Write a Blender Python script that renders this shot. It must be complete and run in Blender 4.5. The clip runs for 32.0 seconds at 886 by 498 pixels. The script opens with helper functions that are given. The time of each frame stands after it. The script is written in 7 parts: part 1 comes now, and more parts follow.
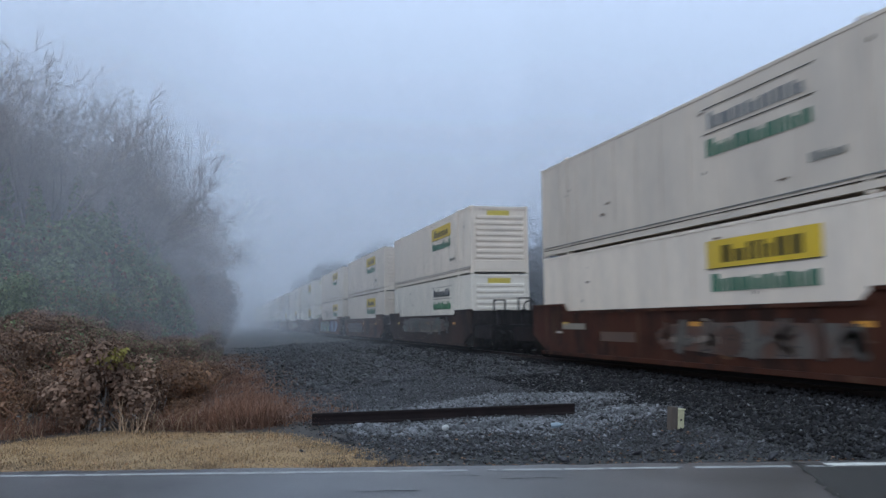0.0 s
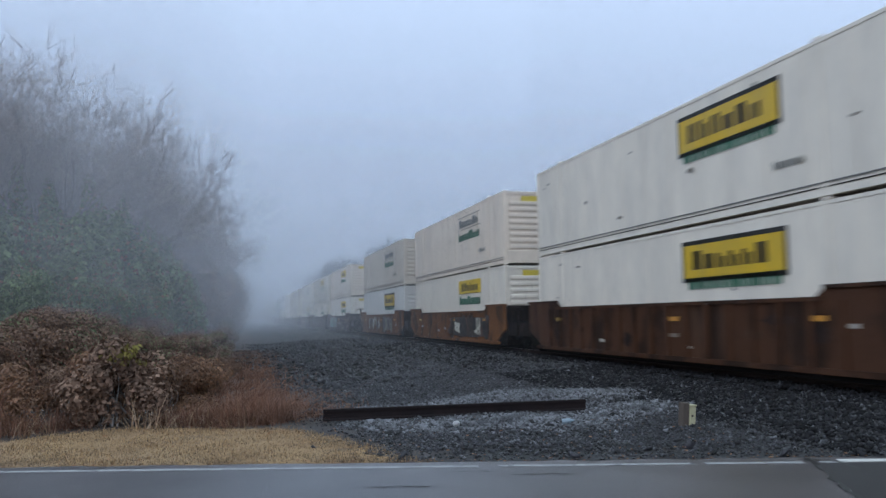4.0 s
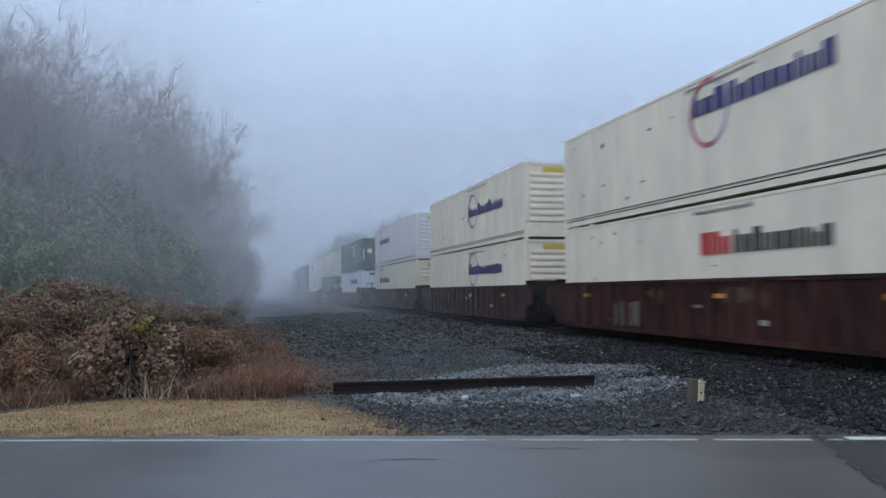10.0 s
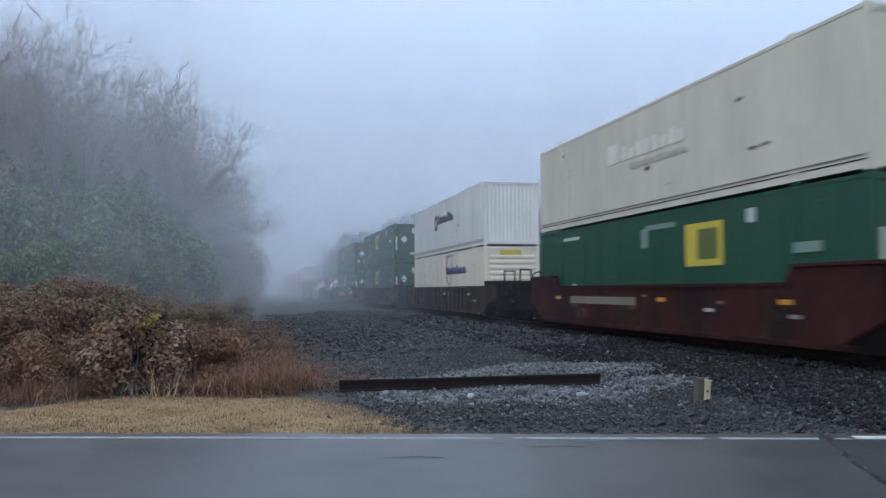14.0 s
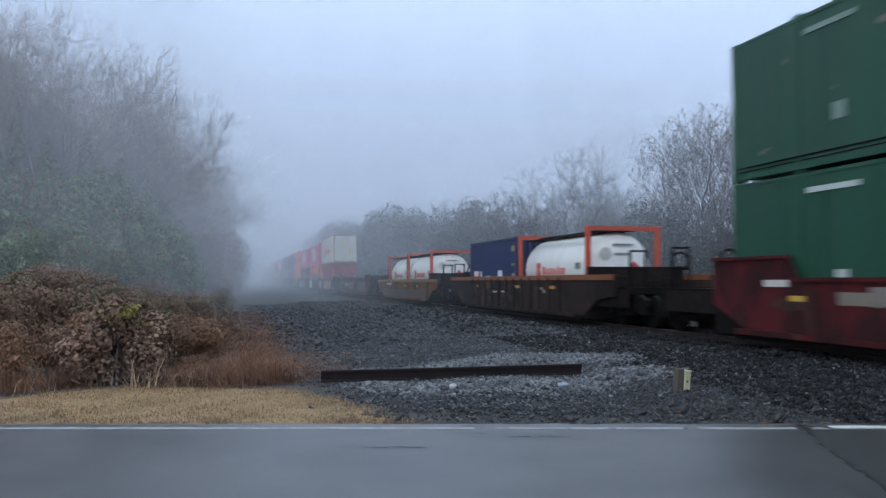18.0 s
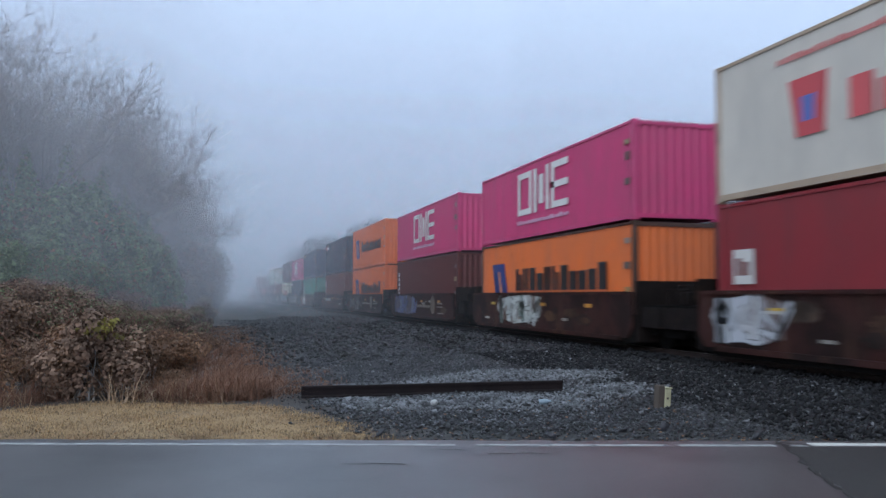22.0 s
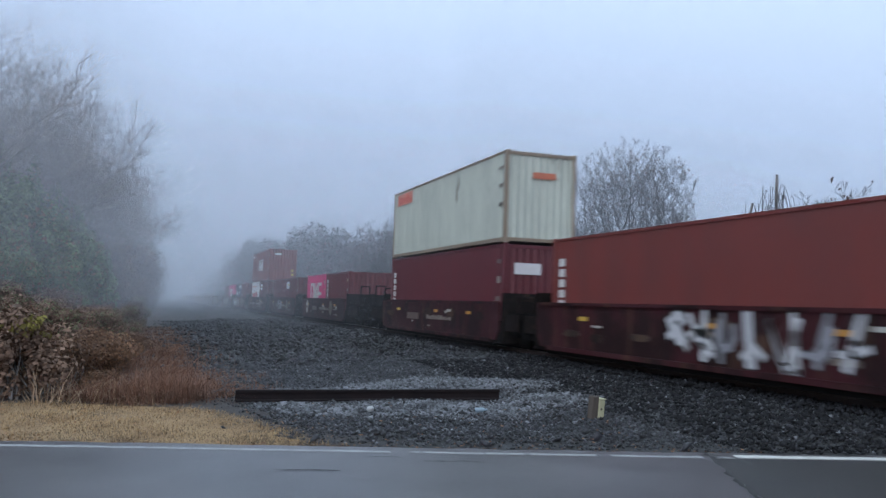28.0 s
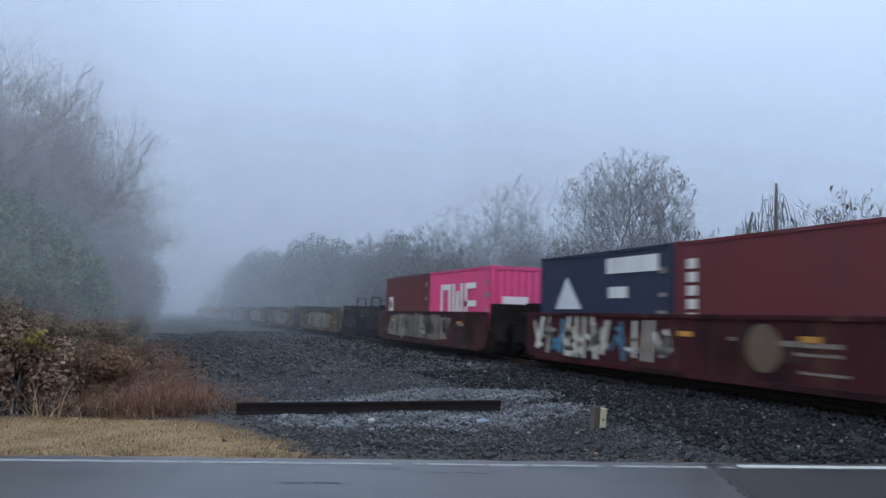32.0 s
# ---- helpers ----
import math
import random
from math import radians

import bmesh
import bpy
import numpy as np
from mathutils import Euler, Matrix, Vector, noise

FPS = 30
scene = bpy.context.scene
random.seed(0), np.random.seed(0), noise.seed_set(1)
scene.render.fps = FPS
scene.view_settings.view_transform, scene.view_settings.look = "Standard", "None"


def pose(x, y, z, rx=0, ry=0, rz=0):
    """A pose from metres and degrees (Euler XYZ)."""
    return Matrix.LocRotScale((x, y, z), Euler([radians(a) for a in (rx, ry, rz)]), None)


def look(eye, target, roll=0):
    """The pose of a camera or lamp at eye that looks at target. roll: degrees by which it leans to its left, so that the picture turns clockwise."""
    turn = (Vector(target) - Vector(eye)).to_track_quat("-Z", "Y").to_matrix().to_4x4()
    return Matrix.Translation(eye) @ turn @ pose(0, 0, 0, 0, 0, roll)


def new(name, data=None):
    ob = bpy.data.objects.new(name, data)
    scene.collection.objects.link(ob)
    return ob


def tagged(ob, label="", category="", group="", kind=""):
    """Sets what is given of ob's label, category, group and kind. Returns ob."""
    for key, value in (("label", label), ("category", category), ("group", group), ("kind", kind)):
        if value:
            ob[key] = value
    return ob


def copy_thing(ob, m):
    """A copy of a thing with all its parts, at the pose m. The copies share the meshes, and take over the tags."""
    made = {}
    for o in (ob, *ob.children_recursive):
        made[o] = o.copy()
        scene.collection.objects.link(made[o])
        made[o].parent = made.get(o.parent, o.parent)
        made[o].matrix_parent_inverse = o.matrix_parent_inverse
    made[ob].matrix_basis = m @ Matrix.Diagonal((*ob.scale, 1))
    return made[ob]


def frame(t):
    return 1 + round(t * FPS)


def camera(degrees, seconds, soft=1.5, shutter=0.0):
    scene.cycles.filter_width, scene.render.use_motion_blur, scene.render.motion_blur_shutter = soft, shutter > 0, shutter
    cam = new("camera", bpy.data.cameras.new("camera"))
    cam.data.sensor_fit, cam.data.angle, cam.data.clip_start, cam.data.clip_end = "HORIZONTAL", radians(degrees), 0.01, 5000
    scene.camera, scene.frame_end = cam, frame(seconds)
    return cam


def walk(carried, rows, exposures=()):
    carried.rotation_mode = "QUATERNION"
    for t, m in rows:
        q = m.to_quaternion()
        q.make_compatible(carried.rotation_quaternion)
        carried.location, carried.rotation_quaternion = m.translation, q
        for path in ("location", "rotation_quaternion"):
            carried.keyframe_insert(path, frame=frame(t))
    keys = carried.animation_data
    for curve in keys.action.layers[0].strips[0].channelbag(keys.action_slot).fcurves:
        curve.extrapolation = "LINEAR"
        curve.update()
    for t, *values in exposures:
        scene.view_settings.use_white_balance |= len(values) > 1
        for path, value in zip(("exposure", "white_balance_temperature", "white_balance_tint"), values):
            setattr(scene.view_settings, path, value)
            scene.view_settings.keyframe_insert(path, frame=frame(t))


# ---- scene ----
# A foggy grade crossing: a container train runs past on a straight track.
# x: across the track, y: along the track away from the eye, z: up from the road.
EYE_HEIGHT = 1.55
LENS = 57.0
cam = camera(LENS, 32.0, soft=1.4, shutter=0.4)

# seconds, heading from the track's direction, pitch, lean (degrees)
TURNS = [(0, 15.05, 5.02, -0.73), (0.5, 14.84, 5.09, -0.92), (1, 14.63, 5.22, -1.04), (1.5, 14.42, 5.37, -1.12), (2, 14.31, 5.33, -1.08),
         (2.5, 14.28, 5.20, -1.04), (3, 14.27, 5.03, -0.95), (3.5, 14.26, 4.89, -0.87), (5.5, 14.68, 4.42, -0.83), (6, 14.75, 4.36, -0.86),
         (6.5, 14.67, 4.41, -0.75), (7, 14.56, 4.49, -0.53), (7.5, 14.53, 4.55, -0.41), (8, 14.62, 4.50, -0.29), (8.5, 14.55, 4.06, -0.24),
         (9, 14.37, 3.70, -0.31), (9.5, 14.04, 3.34, -0.36), (10, 13.58, 3.01, -0.34), (10.5, 13.20, 2.76, -0.27), (11, 13.10, 2.63, -0.26),
         (11.5, 13.17, 2.61, -0.19), (12, 13.21, 2.68, -0.19), (12.5, 13.20, 2.81, -0.21), (13, 13.08, 2.93, -0.23), (13.5, 13.06, 2.94, -0.23),
         (14, 13.16, 2.88, -0.26), (14.5, 13.28, 2.75, -0.32), (16.5, 13.86, 1.91, -0.38), (17, 14.06, 1.84, -0.32), (17.5, 14.21, 1.95, -0.24),
         (18, 14.39, 2.22, -0.12), (18.5, 14.61, 2.48, -0.15), (19, 15.01, 2.77, -0.12), (19.5, 15.38, 2.95, -0.10), (20, 15.57, 3.07, -0.06),
         (20.5, 15.72, 3.16, -0.03), (21, 15.70, 3.28, 0.04), (21.5, 15.66, 3.32, 0.12), (22, 15.64, 3.32, 0.24), (22.5, 15.65, 3.28, 0.27),
         (23, 15.67, 3.35, 0.28), (23.5, 15.70, 3.46, 0.29), (24, 15.90, 3.51, 0.30), (24.5, 16.38, 3.36, 0.32), (25, 16.87, 3.15, 0.44),
         (25.5, 17.45, 2.97, 0.59), (27.5, 19.46, 3.66, 1.67), (28, 19.74, 3.88, 1.84), (28.5, 19.90, 4.11, 1.94), (29, 19.98, 4.40, 1.89),
         (29.5, 19.97, 4.57, 1.88), (30, 19.95, 4.68, 1.75), (30.5, 19.95, 4.79, 1.65), (31, 19.92, 4.77, 1.53), (31.5, 19.83, 4.71, 1.46),
         (32, 19.70, 4.65, 1.44)]


def aim(heading, pitch, lean):
    return pose(0, 0, EYE_HEIGHT, 90 + pitch, 0, -heading) @ pose(0, 0, 0, 0, 0, lean)


walk(cam, [(t, aim(a, b, c)) for t, a, b, c in TURNS],
     [(0, -0.06), (6, 0.0), (10, 0.02), (13, 0.09), (16, 0.20), (18, 0.19), (20, 0.08), (24, 0.11), (28, 0.13), (30, 0.08), (32, 0.06)])

# ---- world and light ----
FOG_TOP = (0.495, 0.63, 0.855)
FOG_LOW = (0.285, 0.365, 0.52)
world = bpy.data.worlds.new("foggy_sky")
scene.world = world
scene.cycles.transparent_max_bounces = 96
world.use_nodes = True
wn, wl = world.node_tree.nodes, world.node_tree.links
wn.clear()
w_out = wn.new("ShaderNodeOutputWorld")
w_bg = wn.new("ShaderNodeBackground")
w_sky = wn.new("ShaderNodeTexSky")
w_sky.sky_type = "NISHITA"
w_sky.sun_disc = False
w_sky.sun_elevation = radians(17)
w_sky.sun_rotation = radians(220)
w_sky.dust_density = 4.0
w_co = wn.new("ShaderNodeTexCoord")
w_sep = wn.new("ShaderNodeSeparateXYZ")
w_ramp = wn.new("ShaderNodeValToRGB")
w_ramp.color_ramp.elements[0].position = 0.0
w_ramp.color_ramp.elements[0].color = (*FOG_LOW, 1)
w_ramp.color_ramp.elements[1].position = 0.40
w_ramp.color_ramp.elements[1].color = (*FOG_TOP, 1)
w_ramp.color_ramp.interpolation = "B_SPLINE"
w_high = w_ramp.color_ramp.elements.new(1.0)
w_high.color = tuple(1.5 * k for k in FOG_TOP) + (1,)
w_mid = w_ramp.color_ramp.elements.new(0.12)
w_mid.color = (0.38, 0.49, 0.71, 1)
w_gain = wn.new("ShaderNodeMix")
w_gain.data_type = "RGBA"
w_gain.inputs[0].default_value = 0.96
w_dim = wn.new("ShaderNodeVectorMath")
w_dim.operation = "SCALE"
w_dim.inputs[3].default_value = 0.1
wl.new(w_co.outputs["Generated"], w_sep.inputs[0])
wl.new(w_sep.outputs["Z"], w_ramp.inputs[0])
wl.new(w_sky.outputs[0], w_dim.inputs[0])
wl.new(w_dim.outputs[0], w_gain.inputs[6])
wl.new(w_ramp.outputs[0], w_gain.inputs[7])
wl.new(w_gain.outputs[2], w_bg.inputs[0])
w_bg.inputs[1].default_value = 1.29
wl.new(w_bg.outputs[0], w_out.inputs[0])

sun_data = bpy.data.lights.new("sun", "SUN")
sun_data.energy = 1.0
sun_data.angle = radians(75)
sun_data.color = (0.955, 0.965, 1.0)
sun = new("sun", sun_data)
sun.matrix_world = look((-42, -50, 20), (0, 0, 0))

# ---- materials ----


def tint(h):
    """A linear colour from a hex code of paint."""
    out = []
    for k in (0, 2, 4):
        c = int(h[k:k + 2], 16) / 255
        out.append(c / 12.92 if c < 0.04045 else ((c + 0.055) / 1.055) ** 2.4)
    return tuple(out)


def surface(name, colour, second=None, rough=0.6, metal=0.0, scale=3.0, fine=40.0, amount=0.5,
            bump=0.15, bump_scale=30.0, stretch=(1, 1, 1), vary=0.0, spec=0.5, dirt=None, dirt_at=0.58, world_space=False):
    """Two noises mix colour and second, a third lays dirt or rust patches over them, a fine one gives relief."""
    m = bpy.data.materials.new(name)
    m.use_nodes = True
    n, l = m.node_tree.nodes, m.node_tree.links
    b = n["Principled BSDF"]
    b.inputs["Roughness"].default_value = rough
    b.inputs["Metallic"].default_value = metal
    b.inputs["Specular IOR Level"].default_value = spec
    if world_space:
        co = n.new("ShaderNodeNewGeometry").outputs["Position"]
    else:
        co = n.new("ShaderNodeTexCoord").outputs["Object"]
    info = n.new("ShaderNodeObjectInfo")
    mp = n.new("ShaderNodeVectorMath")
    mp.operation = "MULTIPLY_ADD"
    l.new(co, mp.inputs[0])
    mp.inputs[1].default_value = stretch
    sh = n.new("ShaderNodeVectorMath")
    sh.operation = "SCALE"
    sh.inputs[0].default_value = (37, 19, 53)
    l.new(info.outputs["Random"], sh.inputs[3])
    if not world_space:
        l.new(sh.outputs[0], mp.inputs[2])
    second = second or tuple(c * 0.6 for c in colour)
    big = n.new("ShaderNodeTexNoise")
    big.inputs["Scale"].default_value = scale
    big.inputs["Detail"].default_value = 6
    l.new(mp.outputs[0], big.inputs["Vector"])
    tiny = n.new("ShaderNodeTexNoise")
    tiny.inputs["Scale"].default_value = fine
    tiny.inputs["Detail"].default_value = 3
    l.new(mp.outputs[0], tiny.inputs["Vector"])
    add = n.new("ShaderNodeMath")
    add.operation = "MULTIPLY_ADD"
    l.new(tiny.outputs[0], add.inputs[0])
    add.inputs[1].default_value = 0.45
    l.new(big.outputs[0], add.inputs[2])
    rng = n.new("ShaderNodeMapRange")
    l.new(add.outputs[0], rng.inputs[0])
    rng.inputs[1].default_value, rng.inputs[2].default_value = 0.5, 0.95
    rng.inputs[3].default_value, rng.inputs[4].default_value = 0.0, amount
    mix = n.new("ShaderNodeMix")
    mix.data_type = "RGBA"
    l.new(rng.outputs[0], mix.inputs[0])
    mix.inputs[6].default_value, mix.inputs[7].default_value = (*colour, 1), (*second, 1)
    out = mix.outputs[2]
    if dirt:
        dn = n.new("ShaderNodeTexNoise")
        dn.inputs["Scale"].default_value = scale * 0.8
        dn.inputs["Detail"].default_value = 8
        dn.inputs["Roughness"].default_value = 0.68
        off = n.new("ShaderNodeVectorMath")
        off.inputs[1].default_value = (11, 7, 3)
        l.new(mp.outputs[0], off.inputs[0])
        l.new(off.outputs[0], dn.inputs["Vector"])
        dr = n.new("ShaderNodeMapRange")
        l.new(dn.outputs[0], dr.inputs[0])
        dr.inputs[1].default_value, dr.inputs[2].default_value = dirt_at, dirt_at + 0.09
        dm = n.new("ShaderNodeMix")
        dm.data_type = "RGBA"
        l.new(dr.outputs[0], dm.inputs[0])
        l.new(out, dm.inputs[6])
        dm.inputs[7].default_value = (*dirt, 1)
        out = dm.outputs[2]
    if vary:
        hs = n.new("ShaderNodeHueSaturation")
        vr = n.new("ShaderNodeMapRange")
        pick = n.new("ShaderNodeNewGeometry").outputs["Random Per Island"]
        l.new(pick, vr.inputs[0])
        vr.inputs[3].default_value, vr.inputs[4].default_value = 1 - vary, 1 + vary
        l.new(vr.outputs[0], hs.inputs["Value"])
        l.new(out, hs.inputs["Color"])
        out = hs.outputs[0]
    l.new(out, b.inputs["Base Color"])
    if bump:
        bn = n.new("ShaderNodeTexNoise")
        bn.inputs["Scale"].default_value = bump_scale
        bn.inputs["Detail"].default_value = 4
        l.new(mp.outputs[0], bn.inputs["Vector"])
        bp = n.new("ShaderNodeBump")
        bp.inputs["Strength"].default_value = bump
        bp.inputs["Distance"].default_value = 0.02
        l.new(bn.outputs[0], bp.inputs["Height"])
        l.new(bp.outputs[0], b.inputs["Normal"])
    return m


RUST = (0.085, 0.04, 0.025)
GRIME = (0.05, 0.045, 0.04)
PAINT = {}


def paint(h, rust=False, level=0.62):
    """Weathered sheet-metal paint with upright streaks; rust=True lays rust patches over it."""
    key = (h, rust, level)
    if key not in PAINT:
        c = tint(h)
        if max(c) < 0.45:
            c = tuple(0.7 * k for k in c)
        grey = sum(c) / 3
        dull = tuple(0.62 * k + 0.12 * grey for k in c)
        PAINT[key] = surface("paint_" + h, c, dull, rough=0.5, scale=0.8, fine=5.0, amount=0.75, bump=0.06, bump_scale=4.0,
                             stretch=(1.0, 1.6, 0.5), dirt=RUST if rust else tuple(k * 0.55 for k in dull), dirt_at=level)
    return PAINT[key]


CAR_PAINT = {}


def car_paint(h):
    """Old freight-car paint: bare rust, chalky fading and grimy streaks."""
    if h not in CAR_PAINT:
        c = tuple(k * 0.52 for k in tint(h))
        faded = tuple(0.9 * k + 0.003 for k in c)
        m = surface("car_paint_" + h, c, faded, rough=0.75, spec=0.2, scale=0.9, fine=7.0, amount=1.0, bump=0.2, bump_scale=9.0, stretch=(1.0, 1.0, 0.6),
                    dirt=tuple(0.3 * k + 0.004 for k in c), dirt_at=0.475)
        n, l = m.node_tree.nodes, m.node_tree.links
        b = n["Principled BSDF"]
        src = b.inputs["Base Color"].links[0].from_socket
        noi, rng, mix = n.new("ShaderNodeTexNoise"), n.new("ShaderNodeMapRange"), n.new("ShaderNodeMix")
        old = next(k for k in n if k.type == "TEX_NOISE").inputs["Vector"].links[0].from_socket
        off = n.new("ShaderNodeVectorMath")
        off.operation = "MULTIPLY_ADD"
        off.inputs[1].default_value, off.inputs[2].default_value = (1, 1.6, 0.35), (5, 9, 2)
        l.new(old, off.inputs[0])
        l.new(off.outputs[0], noi.inputs["Vector"])
        noi.inputs["Scale"].default_value, noi.inputs["Detail"].default_value, noi.inputs["Roughness"].default_value = 1.5, 9, 0.7
        l.new(noi.outputs[0], rng.inputs[0])
        rng.inputs[1].default_value, rng.inputs[2].default_value = 0.555, 0.68
        mix.data_type = "RGBA"
        l.new(rng.outputs[0], mix.inputs[0])
        l.new(src, mix.inputs[6])
        mix.inputs[7].default_value = (0.085, 0.042, 0.024, 1)
        l.new(mix.outputs[2], b.inputs["Base Color"])
        CAR_PAINT[h] = m
    return CAR_PAINT[h]


CHIPPED = (0.14, 0.085, 0.055)
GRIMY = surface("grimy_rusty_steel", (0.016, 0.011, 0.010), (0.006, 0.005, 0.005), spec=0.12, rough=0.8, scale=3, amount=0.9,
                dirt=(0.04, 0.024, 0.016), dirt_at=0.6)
# Near-black colour also stands in for shade around trucks, wheels and platforms.
STEEL_DARK = surface("near_black_steel", (0.005, 0.005, 0.005), (0.010, 0.008, 0.008), spec=0.1, rough=0.85, scale=4, amount=0.8)
RUBBER_BLACK = surface("black_seal", (0.012, 0.012, 0.013), rough=0.7)
# Darkened rail colour stands in for the shade under the train.
RAIL_STEEL = surface("rusty_rail", (0.018, 0.012, 0.011), (0.035, 0.02, 0.016), rough=0.8, scale=5, fine=60, amount=0.8, bump=0.3)
SPARE_STEEL = surface("dark_rusty_rail", (0.010, 0.007, 0.008), (0.019, 0.012, 0.012), spec=0.25, rough=0.8, scale=5, fine=60, amount=0.8, bump=0.3)
RAIL_SHINE = surface("worn_rail_head", (0.25, 0.24, 0.235), (0.13, 0.12, 0.115), rough=0.3, metal=0.9, scale=3)
TIE_WOOD = surface("creosoted_timber", (0.03, 0.025, 0.022), (0.06, 0.05, 0.045), rough=0.85, scale=6, stretch=(0.3, 3, 3))
ASPHALT = surface("damp_asphalt", (0.094, 0.086, 0.090), (0.044, 0.040, 0.043), rough=0.3, spec=0.55, scale=0.8, fine=45, amount=1.0, bump=0.16,
                  bump_scale=90, world_space=True)
ASPHALT_PATCH = surface("tarred_asphalt", (0.024, 0.023, 0.023), (0.04, 0.037, 0.035), rough=0.55, spec=0.35, scale=2, fine=90, bump=0.3, bump_scale=150,
                        world_space=True)
LINE_BRIGHT = surface("fresh_white_line", (0.66, 0.65, 0.62), (0.4, 0.39, 0.37), rough=0.6, scale=4, fine=50, amount=0.8, bump=0.15, world_space=True)
LINE_PAINT = surface("worn_white_line", (0.38, 0.38, 0.38), (0.2, 0.2, 0.205), rough=0.6, scale=5, fine=50, amount=0.9, bump=0.2,
                     dirt=(0.08, 0.08, 0.084), dirt_at=0.56, world_space=True)
TAR = surface("crack_tar", (0.015, 0.015, 0.016), rough=0.5, world_space=True)
STONE_DARK = surface("dark_ballast", (0.031, 0.031, 0.037), (0.009, 0.009, 0.012), rough=0.5, scale=2, fine=40, amount=0.7, vary=0.9, world_space=True)
STONE_PALE = surface("pale_crushed_stone", (0.165, 0.168, 0.182), (0.04, 0.041, 0.046), rough=0.7, scale=1.6, fine=50, amount=0.95, vary=0.9,
                     world_space=True)
SOIL = surface("gravel_and_soil", (0.03, 0.03, 0.032), (0.018, 0.017, 0.017), rough=0.8, scale=0.8, fine=22, amount=0.8, bump=0.9, bump_scale=22,
               dirt=(0.055, 0.042, 0.033), dirt_at=0.6, world_space=True)
LITTER = surface("leaf_litter", (0.075, 0.05, 0.036), (0.04, 0.035, 0.025), rough=0.9, scale=1.2, fine=18, amount=0.9, bump=0.9, bump_scale=16,
                 dirt=(0.035, 0.04, 0.022), dirt_at=0.58, world_space=True)
TURF = surface("dormant_turf", (0.38, 0.25, 0.125), (0.22, 0.135, 0.07), rough=0.9, scale=1.1, fine=8, amount=0.9, bump=0.3, bump_scale=50,
               dirt=(0.12, 0.085, 0.05), dirt_at=0.57, world_space=True)
STRAW = surface("straw_blades", (0.44, 0.285, 0.145), (0.27, 0.165, 0.085), rough=0.8, scale=1.3, fine=6.0, amount=1.0, bump=0, vary=0.45, world_space=True)
STRAW_DARK = surface("trampled_grass", (0.16, 0.105, 0.06), (0.08, 0.055, 0.035), rough=0.85, scale=2.0, fine=8.0, amount=1.0, bump=0, vary=0.5, world_space=True)
REED = surface("dry_reed", (0.23, 0.11, 0.065), (0.12, 0.058, 0.038), rough=0.8, scale=1.5, amount=0.9, bump=0, vary=0.4, world_space=True)
REED_PALE = surface("pale_reed", (0.38, 0.26, 0.17), (0.25, 0.16, 0.1), rough=0.8, scale=1.5, amount=0.8, bump=0, vary=0.3, world_space=True)
LEAF_BROWN = surface("withered_leaves", (0.36, 0.20, 0.112), (0.16, 0.088, 0.058), rough=0.75, scale=1.6, amount=1.0, bump=0, vary=0.5,
                     dirt=(0.12, 0.11, 0.045), dirt_at=0.62, world_space=True)
LEAF_DARK = surface("dark_bramble_leaves", (0.135, 0.085, 0.064), (0.205, 0.13, 0.092), spec=0.2, rough=0.85, scale=1.2, amount=1.0, bump=0, vary=0.5,
                    world_space=True)
LEAF_YELLOW = surface("yellowing_leaves", (0.30, 0.26, 0.06), (0.16, 0.12, 0.045), rough=0.7, scale=2, amount=0.9, bump=0, vary=0.4, world_space=True)
LEAF_GREEN = surface("vine_leaves", (0.20, 0.255, 0.115), (0.12, 0.16, 0.08), rough=0.65, scale=0.7, amount=1.0, bump=0, vary=0.5,
                     dirt=(0.13, 0.105, 0.055), dirt_at=0.62, world_space=True)
LEAF_RUSSET = surface("russet_leaves", (0.18, 0.11, 0.095), (0.12, 0.085, 0.075), rough=0.75, scale=0.5, amount=0.9, bump=0, vary=0.4, world_space=True)
# Darker copy of the ballast: the train's shade is put into its colour.
STONE_SHADED = surface("shade_dark_ballast", (0.020, 0.020, 0.023), (0.009, 0.009, 0.011), rough=0.8, spec=0.2, scale=2, fine=40, amount=0.7, vary=0.5, world_space=True)
EVERGREEN = surface("evergreen_leaves", (0.045, 0.05, 0.042), (0.028, 0.032, 0.028), rough=0.7, scale=0.5, amount=0.9, bump=0, vary=0.4, world_space=True)
BARK = surface("grey_bark", (0.22, 0.20, 0.19), (0.14, 0.125, 0.118), rough=0.9, scale=2, fine=30, amount=0.8, bump=0.4)
BARK_DARK = surface("dark_bark", (0.07, 0.062, 0.058), (0.04, 0.036, 0.034), rough=0.9, scale=2, fine=30, amount=0.8, bump=0.4)
TWIG = surface("bare_twigs", (0.38, 0.31, 0.285), (0.29, 0.24, 0.225), rough=0.9, scale=0.4, amount=0.8, bump=0)
# Backlit silhouette of the wood beyond the track is put into this colour.
TWIG_DARK = surface("dark_twigs", (0.10, 0.09, 0.088), (0.065, 0.057, 0.056), rough=0.9, scale=0.4, amount=0.8, bump=0)
POST_WOOD = surface("weathered_stake", (0.10, 0.08, 0.066), (0.05, 0.04, 0.034), rough=0.85, scale=6, stretch=(4, 4, 0.6))
BOX_PAINT = surface("cream_box_paint", (0.52, 0.50, 0.33), (0.36, 0.33, 0.2), rough=0.5, scale=8, dirt=(0.2, 0.15, 0.08), dirt_at=0.62)
PLASTIC_WHITE = surface("white_plastic", (0.45, 0.46, 0.46), rough=0.5, bump=0)
PLASTIC_BLUE = surface("pale_blue_plastic", (0.24, 0.32, 0.38), rough=0.35, bump=0)


